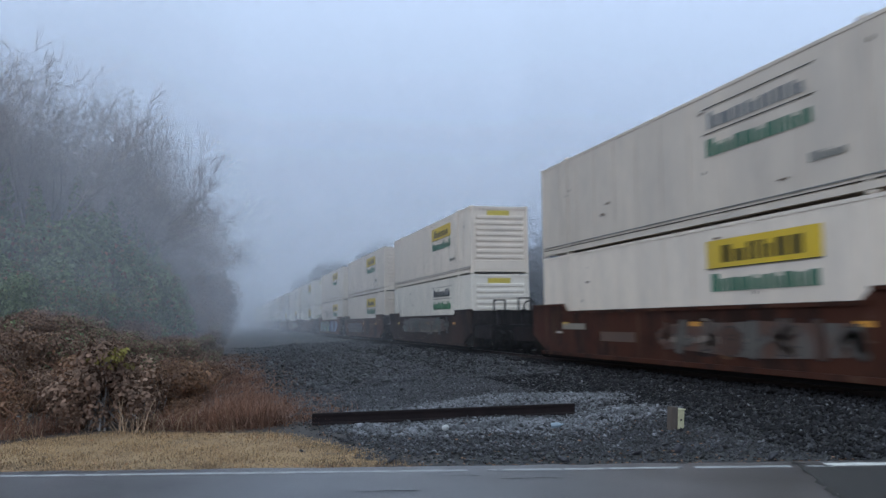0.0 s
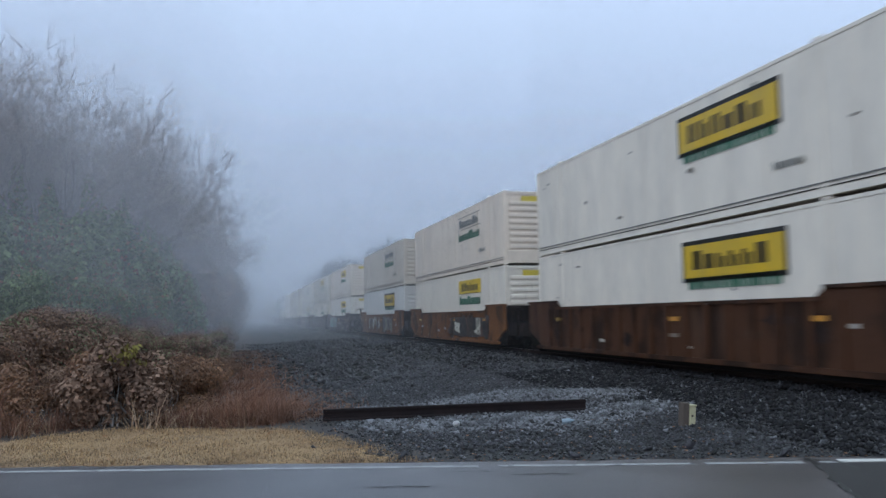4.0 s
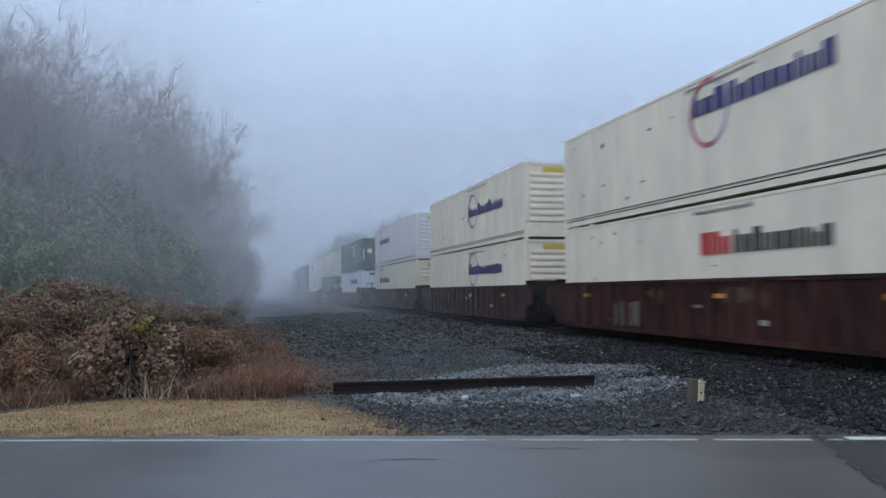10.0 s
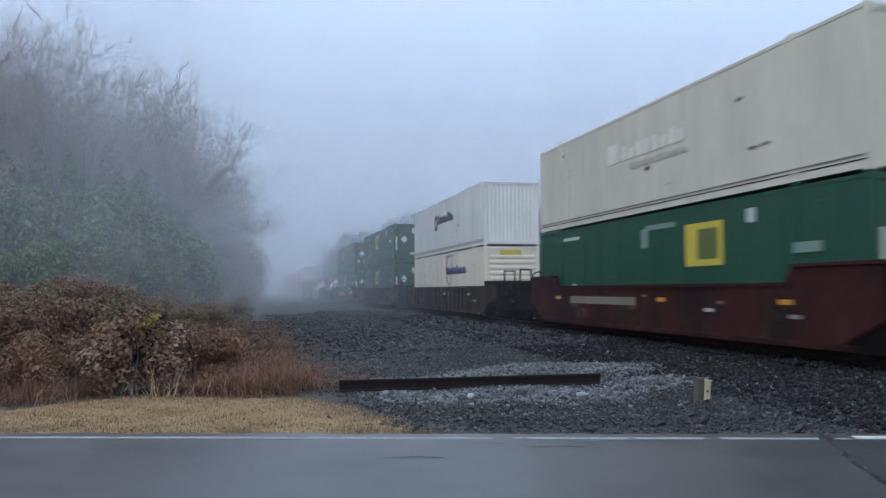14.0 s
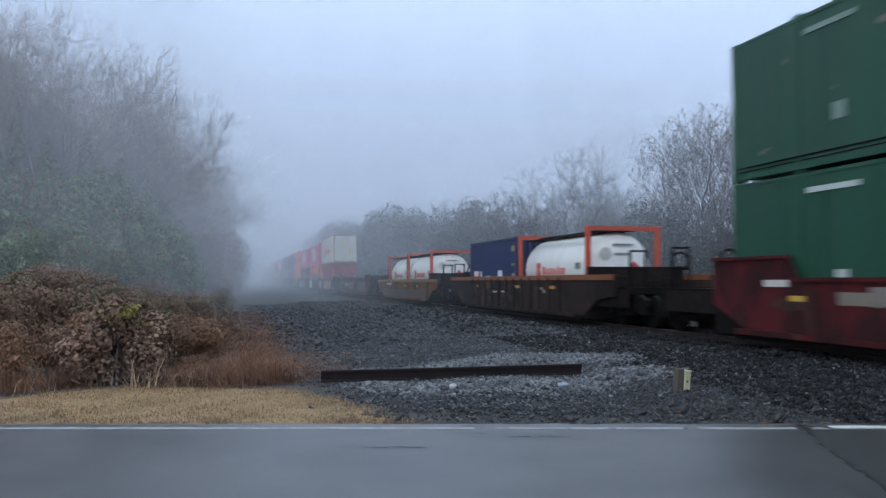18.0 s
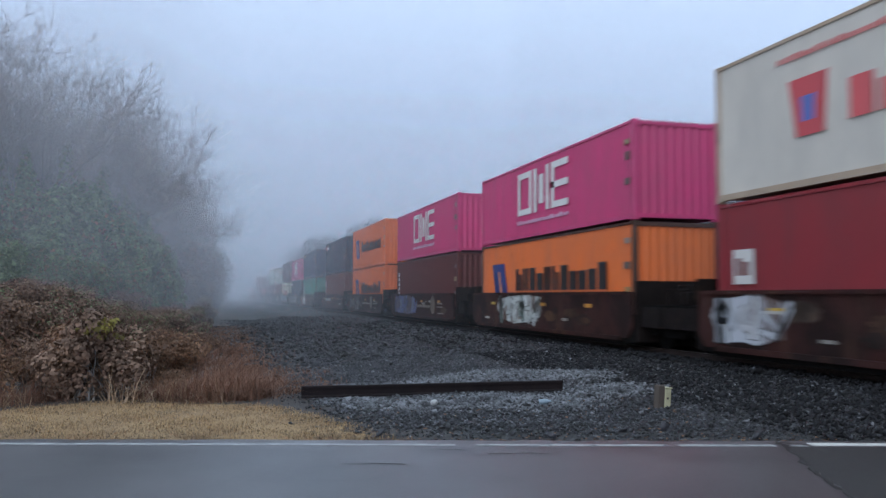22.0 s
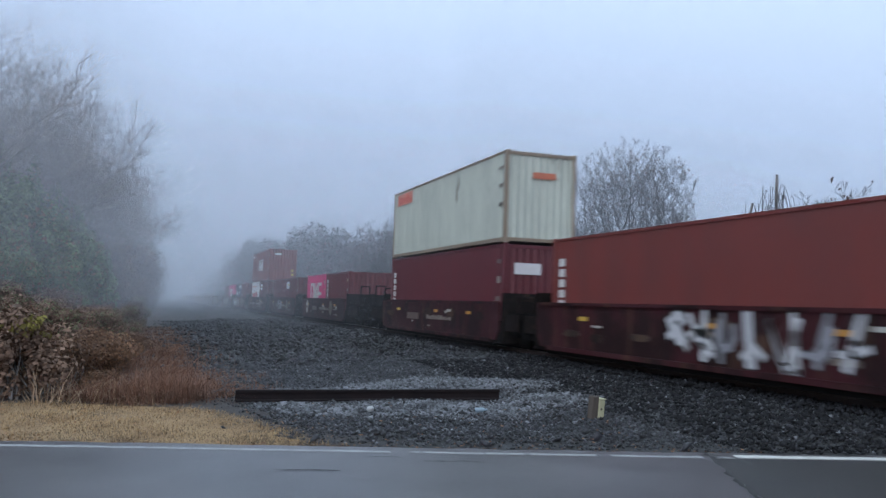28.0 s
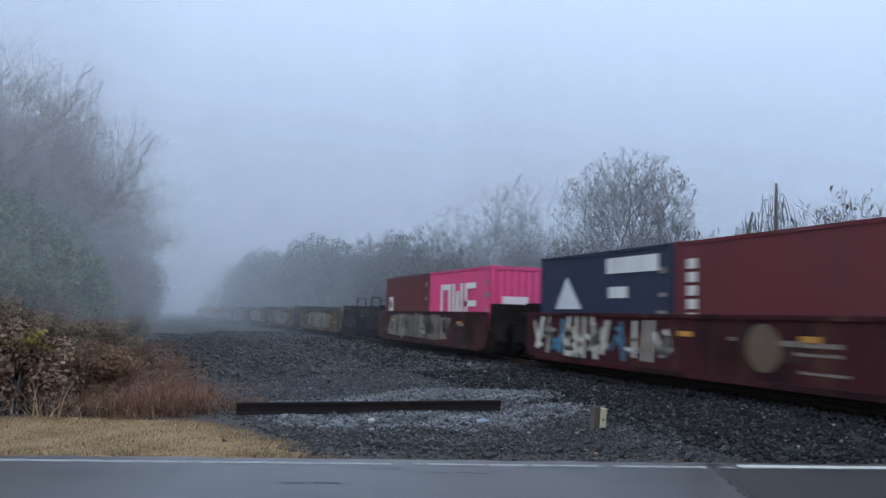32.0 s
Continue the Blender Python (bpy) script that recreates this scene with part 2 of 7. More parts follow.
def wet_gloss(m):
    """Puddled patches: gloss wanders over the road."""
    n, l = m.node_tree.nodes, m.node_tree.links
    b = n["Principled BSDF"]
    noi, rng, geo = n.new("ShaderNodeTexNoise"), n.new("ShaderNodeMapRange"), n.new("ShaderNodeNewGeometry")
    noi.inputs["Scale"].default_value, noi.inputs["Detail"].default_value = 0.55, 2
    l.new(geo.outputs["Position"], noi.inputs["Vector"])
    l.new(noi.outputs[0], rng.inputs[0])
    rng.inputs[1].default_value, rng.inputs[2].default_value = 0.35, 0.65
    rng.inputs[3].default_value, rng.inputs[4].default_value = 0.30, 0.36
    l.new(rng.outputs[0], b.inputs["Roughness"])


wet_gloss(ASPHALT)


def let_light_through(m, share):
    """Thin leaves pass part of the light."""
    n, l = m.node_tree.nodes, m.node_tree.links
    b, out = n["Principled BSDF"], n["Material Output"]
    leaf, mix = n.new("ShaderNodeBsdfTranslucent"), n.new("ShaderNodeMixShader")
    mix.inputs[0].default_value = share
    l.new(b.inputs["Base Color"].links[0].from_socket, leaf.inputs[0])
    l.new(b.outputs[0], mix.inputs[1])
    l.new(leaf.outputs[0], mix.inputs[2])
    l.new(mix.outputs[0], out.inputs[0])


for leaf_stuff in (LEAF_GREEN, LEAF_BROWN, LEAF_YELLOW, LEAF_RUSSET):
    let_light_through(leaf_stuff, 0.4)


def fog_material(name, share, top, ends_at=None):
    m = bpy.data.materials.new(name)
    m.use_nodes = True
    n, l = m.node_tree.nodes, m.node_tree.links
    n.clear()
    out = n.new("ShaderNodeOutputMaterial")
    mix, both = n.new("ShaderNodeMixShader"), n.new("ShaderNodeMixShader")
    clear = n.new("ShaderNodeBsdfTransparent")
    front, back = n.new("ShaderNodeBsdfDiffuse"), n.new("ShaderNodeBsdfTranslucent")
    for d in (front, back):
        d.inputs[0].default_value = (0.81, 0.85, 0.91, 1)
    co, sep = n.new("ShaderNodeNewGeometry"), n.new("ShaderNodeSeparateXYZ")
    high, wisp, prod = n.new("ShaderNodeMapRange"), n.new("ShaderNodeTexNoise"), n.new("ShaderNodeMath")
    high.interpolation_type = "SMOOTHSTEP"
    high.inputs[1].default_value, high.inputs[2].default_value = 3.0, top
    high.inputs[3].default_value, high.inputs[4].default_value = share, 0.0
    wisp.inputs["Scale"].default_value = 0.03
    wm = n.new("ShaderNodeMapRange")
    wm.inputs[3].default_value, wm.inputs[4].default_value = 0.75, 1.25
    prod.operation = "MULTIPLY"
    l.new(co.outputs["Position"], sep.inputs[0])
    l.new(co.outputs["Position"], wisp.inputs["Vector"])
    l.new(sep.outputs["Z"], high.inputs[0])
    l.new(wisp.outputs[0], wm.inputs[0])
    l.new(high.outputs[0], prod.inputs[0])
    l.new(wm.outputs[0], prod.inputs[1])
    low, lift = n.new("ShaderNodeMapRange"), n.new("ShaderNodeMath")
    low.interpolation_type = "SMOOTHSTEP"
    low.inputs[1].default_value, low.inputs[2].default_value = -0.1, 0.8
    l.new(sep.outputs["Z"], low.inputs[0])
    lift.operation = "MULTIPLY"
    l.new(prod.outputs[0], lift.inputs[0])
    l.new(low.outputs[0], lift.inputs[1])
    dense = lift.outputs[0]
    if ends_at is not None:
        thin, cut = n.new("ShaderNodeMapRange"), n.new("ShaderNodeMath")
        thin.interpolation_type = "SMOOTHSTEP"
        thin.inputs[1].default_value, thin.inputs[2].default_value = ends_at - 7.0, ends_at
        thin.inputs[3].default_value, thin.inputs[4].default_value = 1.0, 0.0
        l.new(sep.outputs["X"], thin.inputs[0])
        cut.operation = "MULTIPLY"
        l.new(dense, cut.inputs[0])
        l.new(thin.outputs[0], cut.inputs[1])
        dense = cut.outputs[0]
    l.new(dense, mix.inputs[0])
    both.inputs[0].default_value = 0.5
    l.new(front.outputs[0], both.inputs[1])
    l.new(back.outputs[0], both.inputs[2])
    l.new(clear.outputs[0], mix.inputs[1])
    l.new(both.outputs[0], mix.inputs[2])
    l.new(mix.outputs[0], out.inputs[0])
    return m



# ---- mesh helpers ----


def part(name, bm, material, parent=None, label=""):
    """Links a bmesh (or a finished mesh) as one mesh object under a thing or part."""
    if isinstance(bm, bmesh.types.BMesh):
        me = bpy.data.meshes.new(name)
        bm.to_mesh(me)
        bm.free()
    else:
        me = bm
    if material and not me.materials:
        me.materials.append(material)
    ob = new(name, me)
    ob.parent = parent
    if label:
        tagged(ob, label)
    return ob


def quads_mesh(name, verts, size):
    """A mesh of loose polygons of equal size from an array of corners (n, size, 3)."""
    n = len(verts)
    me = bpy.data.meshes.new(name)
    me.vertices.add(n * size)
    me.vertices.foreach_set("co", np.ascontiguousarray(verts, dtype=np.float32).ravel())
    me.loops.add(n * size)
    me.loops.foreach_set("vertex_index", np.arange(n * size, dtype=np.int32))
    me.polygons.add(n)
    me.polygons.foreach_set("loop_start", np.arange(0, n * size, size, dtype=np.int32))
    me.update(calc_edges=True)
    return me


def indexed_mesh(name, verts, faces):
    """A mesh from an array of corners and an array of equal polygons."""
    verts, faces = np.asarray(verts, dtype=np.float32), np.asarray(faces, dtype=np.int32)
    me = bpy.data.meshes.new(name)
    me.vertices.add(len(verts))
    me.vertices.foreach_set("co", verts.ravel())
    me.loops.add(faces.size)
    me.loops.foreach_set("vertex_index", faces.ravel())
    me.polygons.add(len(faces))
    me.polygons.foreach_set("loop_start", np.arange(0, faces.size, faces.shape[1], dtype=np.int32))
    me.update(calc_edges=True)
    return me


def box(bm, x0, x1, y0, y1, z0, z1, bevel=0.0):
    v = [bm.verts.new((x, y, z)) for x in (x0, x1) for y in (y0, y1) for z in (z0, z1)]
    f = [bm.faces.new([v[i] for i in q]) for q in ((0, 1, 3, 2), (4, 6, 7, 5), (0, 4, 5, 1), (2, 3, 7, 6), (0, 2, 6, 4), (1, 5, 7, 3))]
    if bevel:
        edges = list({e for k in f for e in k.edges})
        bmesh.ops.bevel(bm, geom=edges, offset=bevel, segments=1, affect="EDGES", profile=0.5)
    return bm


def boxes(*spans, bevel=0.0):
    bm = bmesh.new()
    for s in spans:
        box(bm, *s, bevel=bevel)
    return bm


def prism(points, x0, x1):
    """A polygon in (y, z), made thick from x0 to x1."""
    bm = bmesh.new()
    a = [bm.verts.new((x0, y, z)) for y, z in points]
    b = [bm.verts.new((x1, y, z)) for y, z in points]
    n = len(points)
    bm.faces.new(a)
    bm.faces.new(b[::-1])
    for i in range(n):
        bm.faces.new((a[i], b[i], b[(i + 1) % n], a[(i + 1) % n]))
    bmesh.ops.recalc_face_normals(bm, faces=bm.faces[:])
    return bm


def drum(radius, x0, x1, y, z, sides=20, inner=0.0):
    """A round disc or ring with its axis along x."""
    bm = bmesh.new()
    rings = []
    for x in (x0, x1):
        for r in ((radius, inner) if inner else (radius,)):
            rings.append([bm.verts.new((x, y + r * math.cos(k * 2 * math.pi / sides), z + r * math.sin(k * 2 * math.pi / sides))) for k in range(sides)])
    def band(a, b):
        for k in range(sides):
            bm.faces.new((a[k], a[(k + 1) % sides], b[(k + 1) % sides], b[k]))
    if inner:
        o0, i0, o1, i1 = rings
        band(o0, o1), band(i1, i0), band(i0, o0), band(o1, i1)
    else:
        band(rings[0], rings[1])
        bm.faces.new(rings[0][::-1])
        bm.faces.new(rings[1])
    bmesh.ops.recalc_face_normals(bm, faces=bm.faces[:])
    return bm


def thing(name, label, category, group="", kind="", at=None):
    ob = new(name)
    ob.empty_display_size = 0.3
    if at is not None:
        ob.matrix_basis = at
    return tagged(ob, label, category, group, kind)


MESHES = {}


def kept(key, make, material):
    """One mesh for all alike pieces."""
    if key not in MESHES:
        bm = make()
        me = bpy.data.meshes.new(str(key[0]))
        bm.to_mesh(me)
        bm.free()
        me.materials.append(material)
        MESHES[key] = me
    return MESHES[key]

# ---- ground, road and track ----
TRACK_X = 11.4
RAIL_TOP = 0.30
ROAD_U = Vector((0.9655, -0.2604, 0)).normalized()   # along the road, towards the track
ROAD_V = Vector((0.2604, 0.9655, 0)).normalized()    # across it, away from the eye
LINE_AT = Vector((2.70, 8.21, 0))                    # on the far edge line


def smooth(a, b, x):
    t = np.clip((x - a) / (b - a), 0, 1)
    return t * t * (3 - 2 * t)


def lie(x, y):
    """Height of the ground."""
    x, y = np.asarray(x, float), np.asarray(y, float)
    bed = smooth(6.0, 9.8, x) * (1 - smooth(13.4, 16.5, x))
    across = (x - LINE_AT.x) * ROAD_V.x + (y - LINE_AT.y) * ROAD_V.y
    off = smooth(0.2, 1.4, across) + smooth(7.6, 8.6, -across)
    z = -0.03 + 0.14 * bed * off
    z = z + 0.05 * smooth(0.6, 2.6, across) * (1 - smooth(3.4, 4.6, across)) * (1 - smooth(0.6, 1.9, x)) * off
    ditch = smooth(-2.5, 0.5, x) * (1 - smooth(2.2, 5.0, x)) * smooth(14, 22, y)
    z = z - 0.22 * ditch
    z = z + 0.35 * (1 - smooth(-6, -2, x)) * smooth(18, 30, y)
    z = z - 0.5 * smooth(15, 19, x) * off
    z = z + off * 0.03 * np.sin(x * 1.7 + 0.6 * y) * np.sin(y * 1.3 - 0.4 * x)
    return z - 0.02 * (1 - np.clip(off, 0, 1))


def axis(lo, hi, fine_lo, fine_hi, step):
    mid = np.arange(fine_lo, fine_hi + step, step)
    left = fine_lo - np.cumsum(np.geomspace(step * 1.4, (fine_lo - lo) * 0.25, 22))
    left = left[left > lo]
    right = mid[-1] + np.cumsum(np.geomspace(step * 1.4, (hi - mid[-1]) * 0.25, 22))
    right = right[right < hi]
    return np.concatenate([[lo], left[::-1], mid, right, [hi]])


def ground_sheet():
    xs, ys = axis(-2500, 2500, -14, 22, 0.3), axis(-2500, 2500, 4, 44, 0.35)
    gx, gy = np.meshgrid(xs, ys)
    verts = np.stack([gx, gy, lie(gx, gy)], -1).reshape(-1, 3)
    nx, ny = len(xs), len(ys)
    i = np.arange(nx * ny).reshape(ny, nx)
    faces = np.stack([i[:-1, :-1], i[:-1, 1:], i[1:, 1:], i[1:, :-1]], -1).reshape(-1, 4)
    me = indexed_mesh("ground", verts, faces)
    m = SOIL.copy()
    m.name = "ground_mix"
    n, l = m.node_tree.nodes, m.node_tree.links
    b = n["Principled BSDF"]
    plain = b.inputs["Base Color"].links[0].from_socket
    geo, sep, noi = n.new("ShaderNodeNewGeometry"), n.new("ShaderNodeSeparateXYZ"), n.new("ShaderNodeTexNoise")
    noi.inputs["Scale"].default_value = 0.5
    noi.inputs["Detail"].default_value = 6
    l.new(geo.outputs["Position"], sep.inputs[0])
    l.new(geo.outputs["Position"], noi.inputs["Vector"])
    add = n.new("ShaderNodeMath")
    add.operation = "MULTIPLY_ADD"
    l.new(noi.outputs[0], add.inputs[0])
    add.inputs[1].default_value = 3.2
    l.new(sep.outputs["X"], add.inputs[2])
    edge, mix = n.new("ShaderNodeMapRange"), n.new("ShaderNodeMix")
    edge.inputs[1].default_value, edge.inputs[2].default_value = 2.0, 4.6
    l.new(add.outputs[0], edge.inputs[0])
    mix.data_type = "RGBA"
    l.new(edge.outputs[0], mix.inputs[0])
    mix.inputs[6].default_value = (0.05, 0.036, 0.03, 1)
    l.new(plain, mix.inputs[7])
    l.new(mix.outputs[2], b.inputs["Base Color"])
    ob = part("ground", me, m)
    me.shade_smooth()
    return tagged(ob, "dark gravel and leaf-littered soil beside the railway", "ground", kind="structure")


def road_point(u, v, z=0.0):
    p = LINE_AT + ROAD_U * u + ROAD_V * v
    return (p.x, p.y, z)


def road_rise(u):
    """The road climbs to the rails at the crossing."""
    return 0.27 * float(smooth(5.4, 8.6, u))


def road_strip(name, u0, u1, v0, v1, lift, step, material, parent=None, label="", wobble=0.0, thick=0.05):
    rng = np.random.default_rng(int(abs(u0 * 100 + v0 * 1000)) + 7)
    us = np.arange(u0, u1 + step * 0.5, step)
    bm = bmesh.new()
    rows = []
    for u in us:
        a, b = rng.uniform(-wobble, wobble, 2)
        z = road_rise(u) + lift
        rows.append([bm.verts.new(road_point(u, v0 + a, z)), bm.verts.new(road_point(u, v1 + b, z)),
                     bm.verts.new(road_point(u, v1 + b, z - thick)), bm.verts.new(road_point(u, v0 + a, z - thick))])
    for p, q in zip(rows[:-1], rows[1:]):
        for i in range(4):
            bm.faces.new((p[i], q[i], q[(i + 1) % 4], p[(i + 1) % 4]))
    bm.faces.new(rows[0])
    bm.faces.new(rows[-1][::-1])
    bmesh.ops.recalc_face_normals(bm, faces=bm.faces[:])
    return part(name, bm, material, parent, label)


def build_road():
    road = thing("road", "damp grey two-lane asphalt road with worn edge line", "road", kind="structure")
    road_strip("asphalt", -160, 7.6, -7.4, 0.27, 0.0, 0.35, ASPHALT, road, wobble=0.04, thick=0.2)
    road_strip("asphalt", 9.9, 160, -7.4, 0.27, 0.0, 2.5, ASPHALT, road, wobble=0.04, thick=0.2)
    for u0, u1 in ((-70, -0.14), (-0.04, 1.62), (1.72, 2.07), (2.1, 3.12), (3.28, 3.52)):
        road_strip("edge_line", u0, u1, -0.045, 0.045, 0.004, 0.25, LINE_PAINT, road, "worn white painted line", wobble=0.008, thick=0.003)
    road_strip("edge_line", 3.5, 7.4, 0.0, 0.15, 0.004, 0.25, LINE_BRIGHT, road, "brighter white line at the crossing", wobble=0.008, thick=0.003)
    bm = bmesh.new()
    rows = []
    for v in np.linspace(-0.08, -6.9, 28):
        u0 = 3.2 + 0.22 * v + 0.016 * v * v + 0.03 * math.sin(9 * v)
        rows.append([bm.verts.new(road_point(u, v, road_rise(u) + 0.004)) for u in np.linspace(u0, 7.55, 12)])
    for p, q in zip(rows[:-1], rows[1:]):
        for i in range(11):
            bm.faces.new((p[i], q[i], q[i + 1], p[i + 1]))
    part("tar_patch", bm, ASPHALT_PATCH, road, "darker tarred patch at the crossing")
    rng = random.Random(5)

    def crack(points, width, stuff=TAR, label="dark crack in the asphalt"):
        bm = bmesh.new()
        prev = None
        fine = []
        for (a, b), (c, d) in zip(points[:-1], points[1:]):
            for k in range(6):
                s = k / 6
                fine.append((a + (c - a) * s + rng.uniform(-.02, .02), b + (d - b) * s + rng.uniform(-.03, .03)))
        for u, v in fine:
            w = width * rng.uniform(0.4, 1.3)
            z = road_rise(u) + 0.006
            cur = [bm.verts.new(road_point(u - w, v, z)), bm.verts.new(road_point(u + w, v, z))]
            if prev:
                bm.faces.new((prev[0], prev[1], cur[1], cur[0]))
            prev = cur
        part("crack", bm, stuff, road, label)

    crack([(3.21, 0.24), (3.19, -0.05), (3.04, -0.76), (2.9, -1.43), (2.84, -1.82), (2.76, -2.4), (2.6, -3.6), (2.5, -5)], 0.03)
    crack([(3.2, 0.2), (3.46, -0.02), (3.47, -0.2), (3.48, -0.45)], 0.02)
    crack([(-1.3, -1.02), (-1.0, -0.98), (-0.72, -1.0)], 0.06, ASPHALT_PATCH, "dark smear of tar")
    crack([(0.1, -0.5), (0.4, -0.46), (0.72, -0.5)], 0.04, ASPHALT_PATCH, "dark smear of tar")
    crack([(-2.4, -3.0), (-1.9, -3.1)], 0.05, ASPHALT_PATCH, "dark smear of tar")
    crack([(-0.5, -0.3), (-0.1, -0.31)], 0.04)


def build_track():
    track = thing("railway_track", "single railway track on dark stone ballast", "railway track", kind="structure", at=pose(TRACK_X, 0, 0))
    for x in (-0.7525, 0.7525):
        z = RAIL_TOP
        prof = [(-0.07, z - .18), (0.07, z - .18), (0.07, z - .16), (0.012, z - .14), (0.012, z - .045), (0.037, z - .035), (0.037, z - 0.004),
                (-0.037, z - 0.004), (-0.037, z - .035), (-0.012, z - .045), (-0.012, z - .14), (-0.07, z - .16)]
        bm = bmesh.new()
        a = [bm.verts.new((x + p, -900, q)) for p, q in prof]
        b = [bm.verts.new((x + p, 900, q)) for p, q in prof]
        for i in range(len(prof)):
            j = (i + 1) % len(prof)
            bm.faces.new((a[i], a[j], b[j], b[i]))
        rail = part("rail", bm, RAIL_STEEL, track)
        part("rail_head", boxes((x - .036, x + .036, -900, 900, z - 0.004, z)), RAIL_SHINE, rail, "polished running surface")
    bm = bmesh.new()
    for k in range(-60, 330):
        y = k * 0.55
        box(bm, -1.3, 1.3, y - 0.11, y + 0.11, -0.06, 0.125)
    tagged(part("sleepers", bm, TIE_WOOD, track, "dark creosoted timber sleepers"), kind="stuff")
    return track


def stones(name, where, count, size, material, label, seed, sink=0.25, flat=0.62):
    """Loose broken stones scattered by where(rng, n) -> x, y, z."""
    rng = np.random.default_rng(seed)
    p = where(rng, count)
    n = len(p)
    base = np.array([(1, 0, 0), (-1, 0, 0), (0, 1, 0), (0, -1, 0), (0, 0, 1), (0, 0, -1)], float)
    tri = np.array([(0, 2, 4), (2, 1, 4), (1, 3, 4), (3, 0, 4), (2, 0, 5), (1, 2, 5), (3, 1, 5), (0, 3, 5)])
    s = size * rng.lognormal(0, 0.35, n)
    shape = base[None] * rng.uniform(0.55, 1.25, (n, 6, 1)) + rng.normal(0, 0.22, (n, 6, 3))
    ang = rng.uniform(0, 2 * np.pi, n)
    c, d = np.cos(ang), np.sin(ang)
    rot = np.zeros((n, 3, 3))
    rot[:, 0, 0], rot[:, 0, 1], rot[:, 1, 0], rot[:, 1, 1], rot[:, 2, 2] = c, -d, d, c, flat
    tilt = rng.normal(0, 0.35, (n, 2))
    v = np.einsum("nij,nkj->nki", rot, shape)
    v[..., 2] += v[..., 0] * tilt[:, None, 0] + v[..., 1] * tilt[:, None, 1]
    v = v * s[:, None, None]
    v += p[:, None, :]
    v[..., 2] += (s * (0.5 - sink))[:, None]
    faces = (np.arange(n)[:, None, None] * 6 + tri[None]).reshape(-1, 3)
    ob = part(name, indexed_mesh(name, v.reshape(-1, 3), faces), material)
    return tagged(ob, label, "gravel", kind="stuff")


def beyond_road(p, gap=0.3):
    return (p[:, 0] - LINE_AT.x) * ROAD_V.x + (p[:, 1] - LINE_AT.y) * ROAD_V.y > gap


PILE = [(2.1, 12.2, 0.6, 0.02), (2.9, 11.7, 0.8, 0.02), (4.0, 11.6, 0.9, 0.02), (5.3, 14.3, 1.3, 0.17), (6.4, 14.7, 1.2, 0.14), (4.8, 11.5, 0.9, 0.02),
        (6.3, 12.4, 0.9, 0.08), (4.0, 14.1, 1.0, 0.11), (2.7, 13.8, 0.7, 0.06)]


def pile_height(x, y):
    z = np.zeros_like(x)
    for cx, cy, r, h in PILE:
        z = np.maximum(z, h * np.exp(-((x - cx) ** 2 + (y - cy) ** 2) / (r * r) * 1.3))
    return z


def scatter_near(rng, n):
    p = np.column_stack([rng.uniform(0.2, 9.9, n), rng.uniform(6.0, 22.0, n)])
    p = p[beyond_road(p, 0.55) & (p[:, 0] > 1.9 - 0.35 * np.clip(p[:, 1] - 11.5, 0, 3) + 0.10 * np.clip(p[:, 1] - 15.0, 0, 6) + rng.normal(0, 0.35, len(p)))]
    edge = (p[:, 0] - LINE_AT.x) * ROAD_V.x + (p[:, 1] - LINE_AT.y) * ROAD_V.y
    p = p[rng.random(len(p)) < 0.25 + 0.75 * smooth(0.5, 2.0, edge)]
    return np.column_stack([p, lie(p[:, 0], p[:, 1])])


def scatter_far(rng, n):
    p = np.column_stack([rng.uniform(0.0, 10.0, n), 21 + 40 * rng.random(n) ** 1.6])
    p = p[p[:, 0] > 1.5 + rng.normal(0, 0.6, len(p)) + 0.4 * np.sin(p[:, 1] * 0.9)]
    return np.column_stack([p, lie(p[:, 0], p[:, 1])])


# Stones thicken towards the track, where their colour paints the train's shade.
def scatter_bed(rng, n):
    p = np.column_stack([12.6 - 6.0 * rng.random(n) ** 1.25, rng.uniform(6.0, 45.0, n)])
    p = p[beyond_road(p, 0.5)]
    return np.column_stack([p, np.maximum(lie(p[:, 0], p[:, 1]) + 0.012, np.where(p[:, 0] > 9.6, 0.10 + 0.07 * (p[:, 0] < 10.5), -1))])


def scatter_pile(rng, n):
    pick = rng.choice(len(PILE), n, p=np.array([k[2] ** 2 for k in PILE]) / sum(k[2] ** 2 for k in PILE))
    c = np.array([k[:3] for k in PILE])[pick]
    p = c[:, :2] + rng.normal(0, 0.46, (n, 2)) * c[:, 2:3]
    p = p[beyond_road(p, 0.9)]
    return np.column_stack([p, lie(p[:, 0], p[:, 1]) + pile_height(p[:, 0], p[:, 1])])


def gravel_heap():
    """The low bank under the loose stones, coloured dark as shade between them."""
    xs, ys = np.arange(0.2, 8.6, 0.12), np.arange(10.2, 17.4, 0.12)
    gx, gy = np.meshgrid(xs, ys)
    h = pile_height(gx, gy)
    verts = np.stack([gx, gy, lie(gx, gy) + np.maximum(h - 0.035, -0.04)], -1).reshape(-1, 3)
    i = np.arange(gx.size).reshape(gx.shape)
    faces = np.stack([i[:-1, :-1], i[:-1, 1:], i[1:, 1:], i[1:, :-1]], -1).reshape(-1, 4)
    keep = (h.reshape(-1)[faces] > 0.02).all(1)
    ob = part("gravel_heap", indexed_mesh("gravel_heap", verts, faces[keep]), SOIL)
    return tagged(ob, "low bank under the pale crushed stone, dark for the shaded gaps", "gravel", kind="stuff")


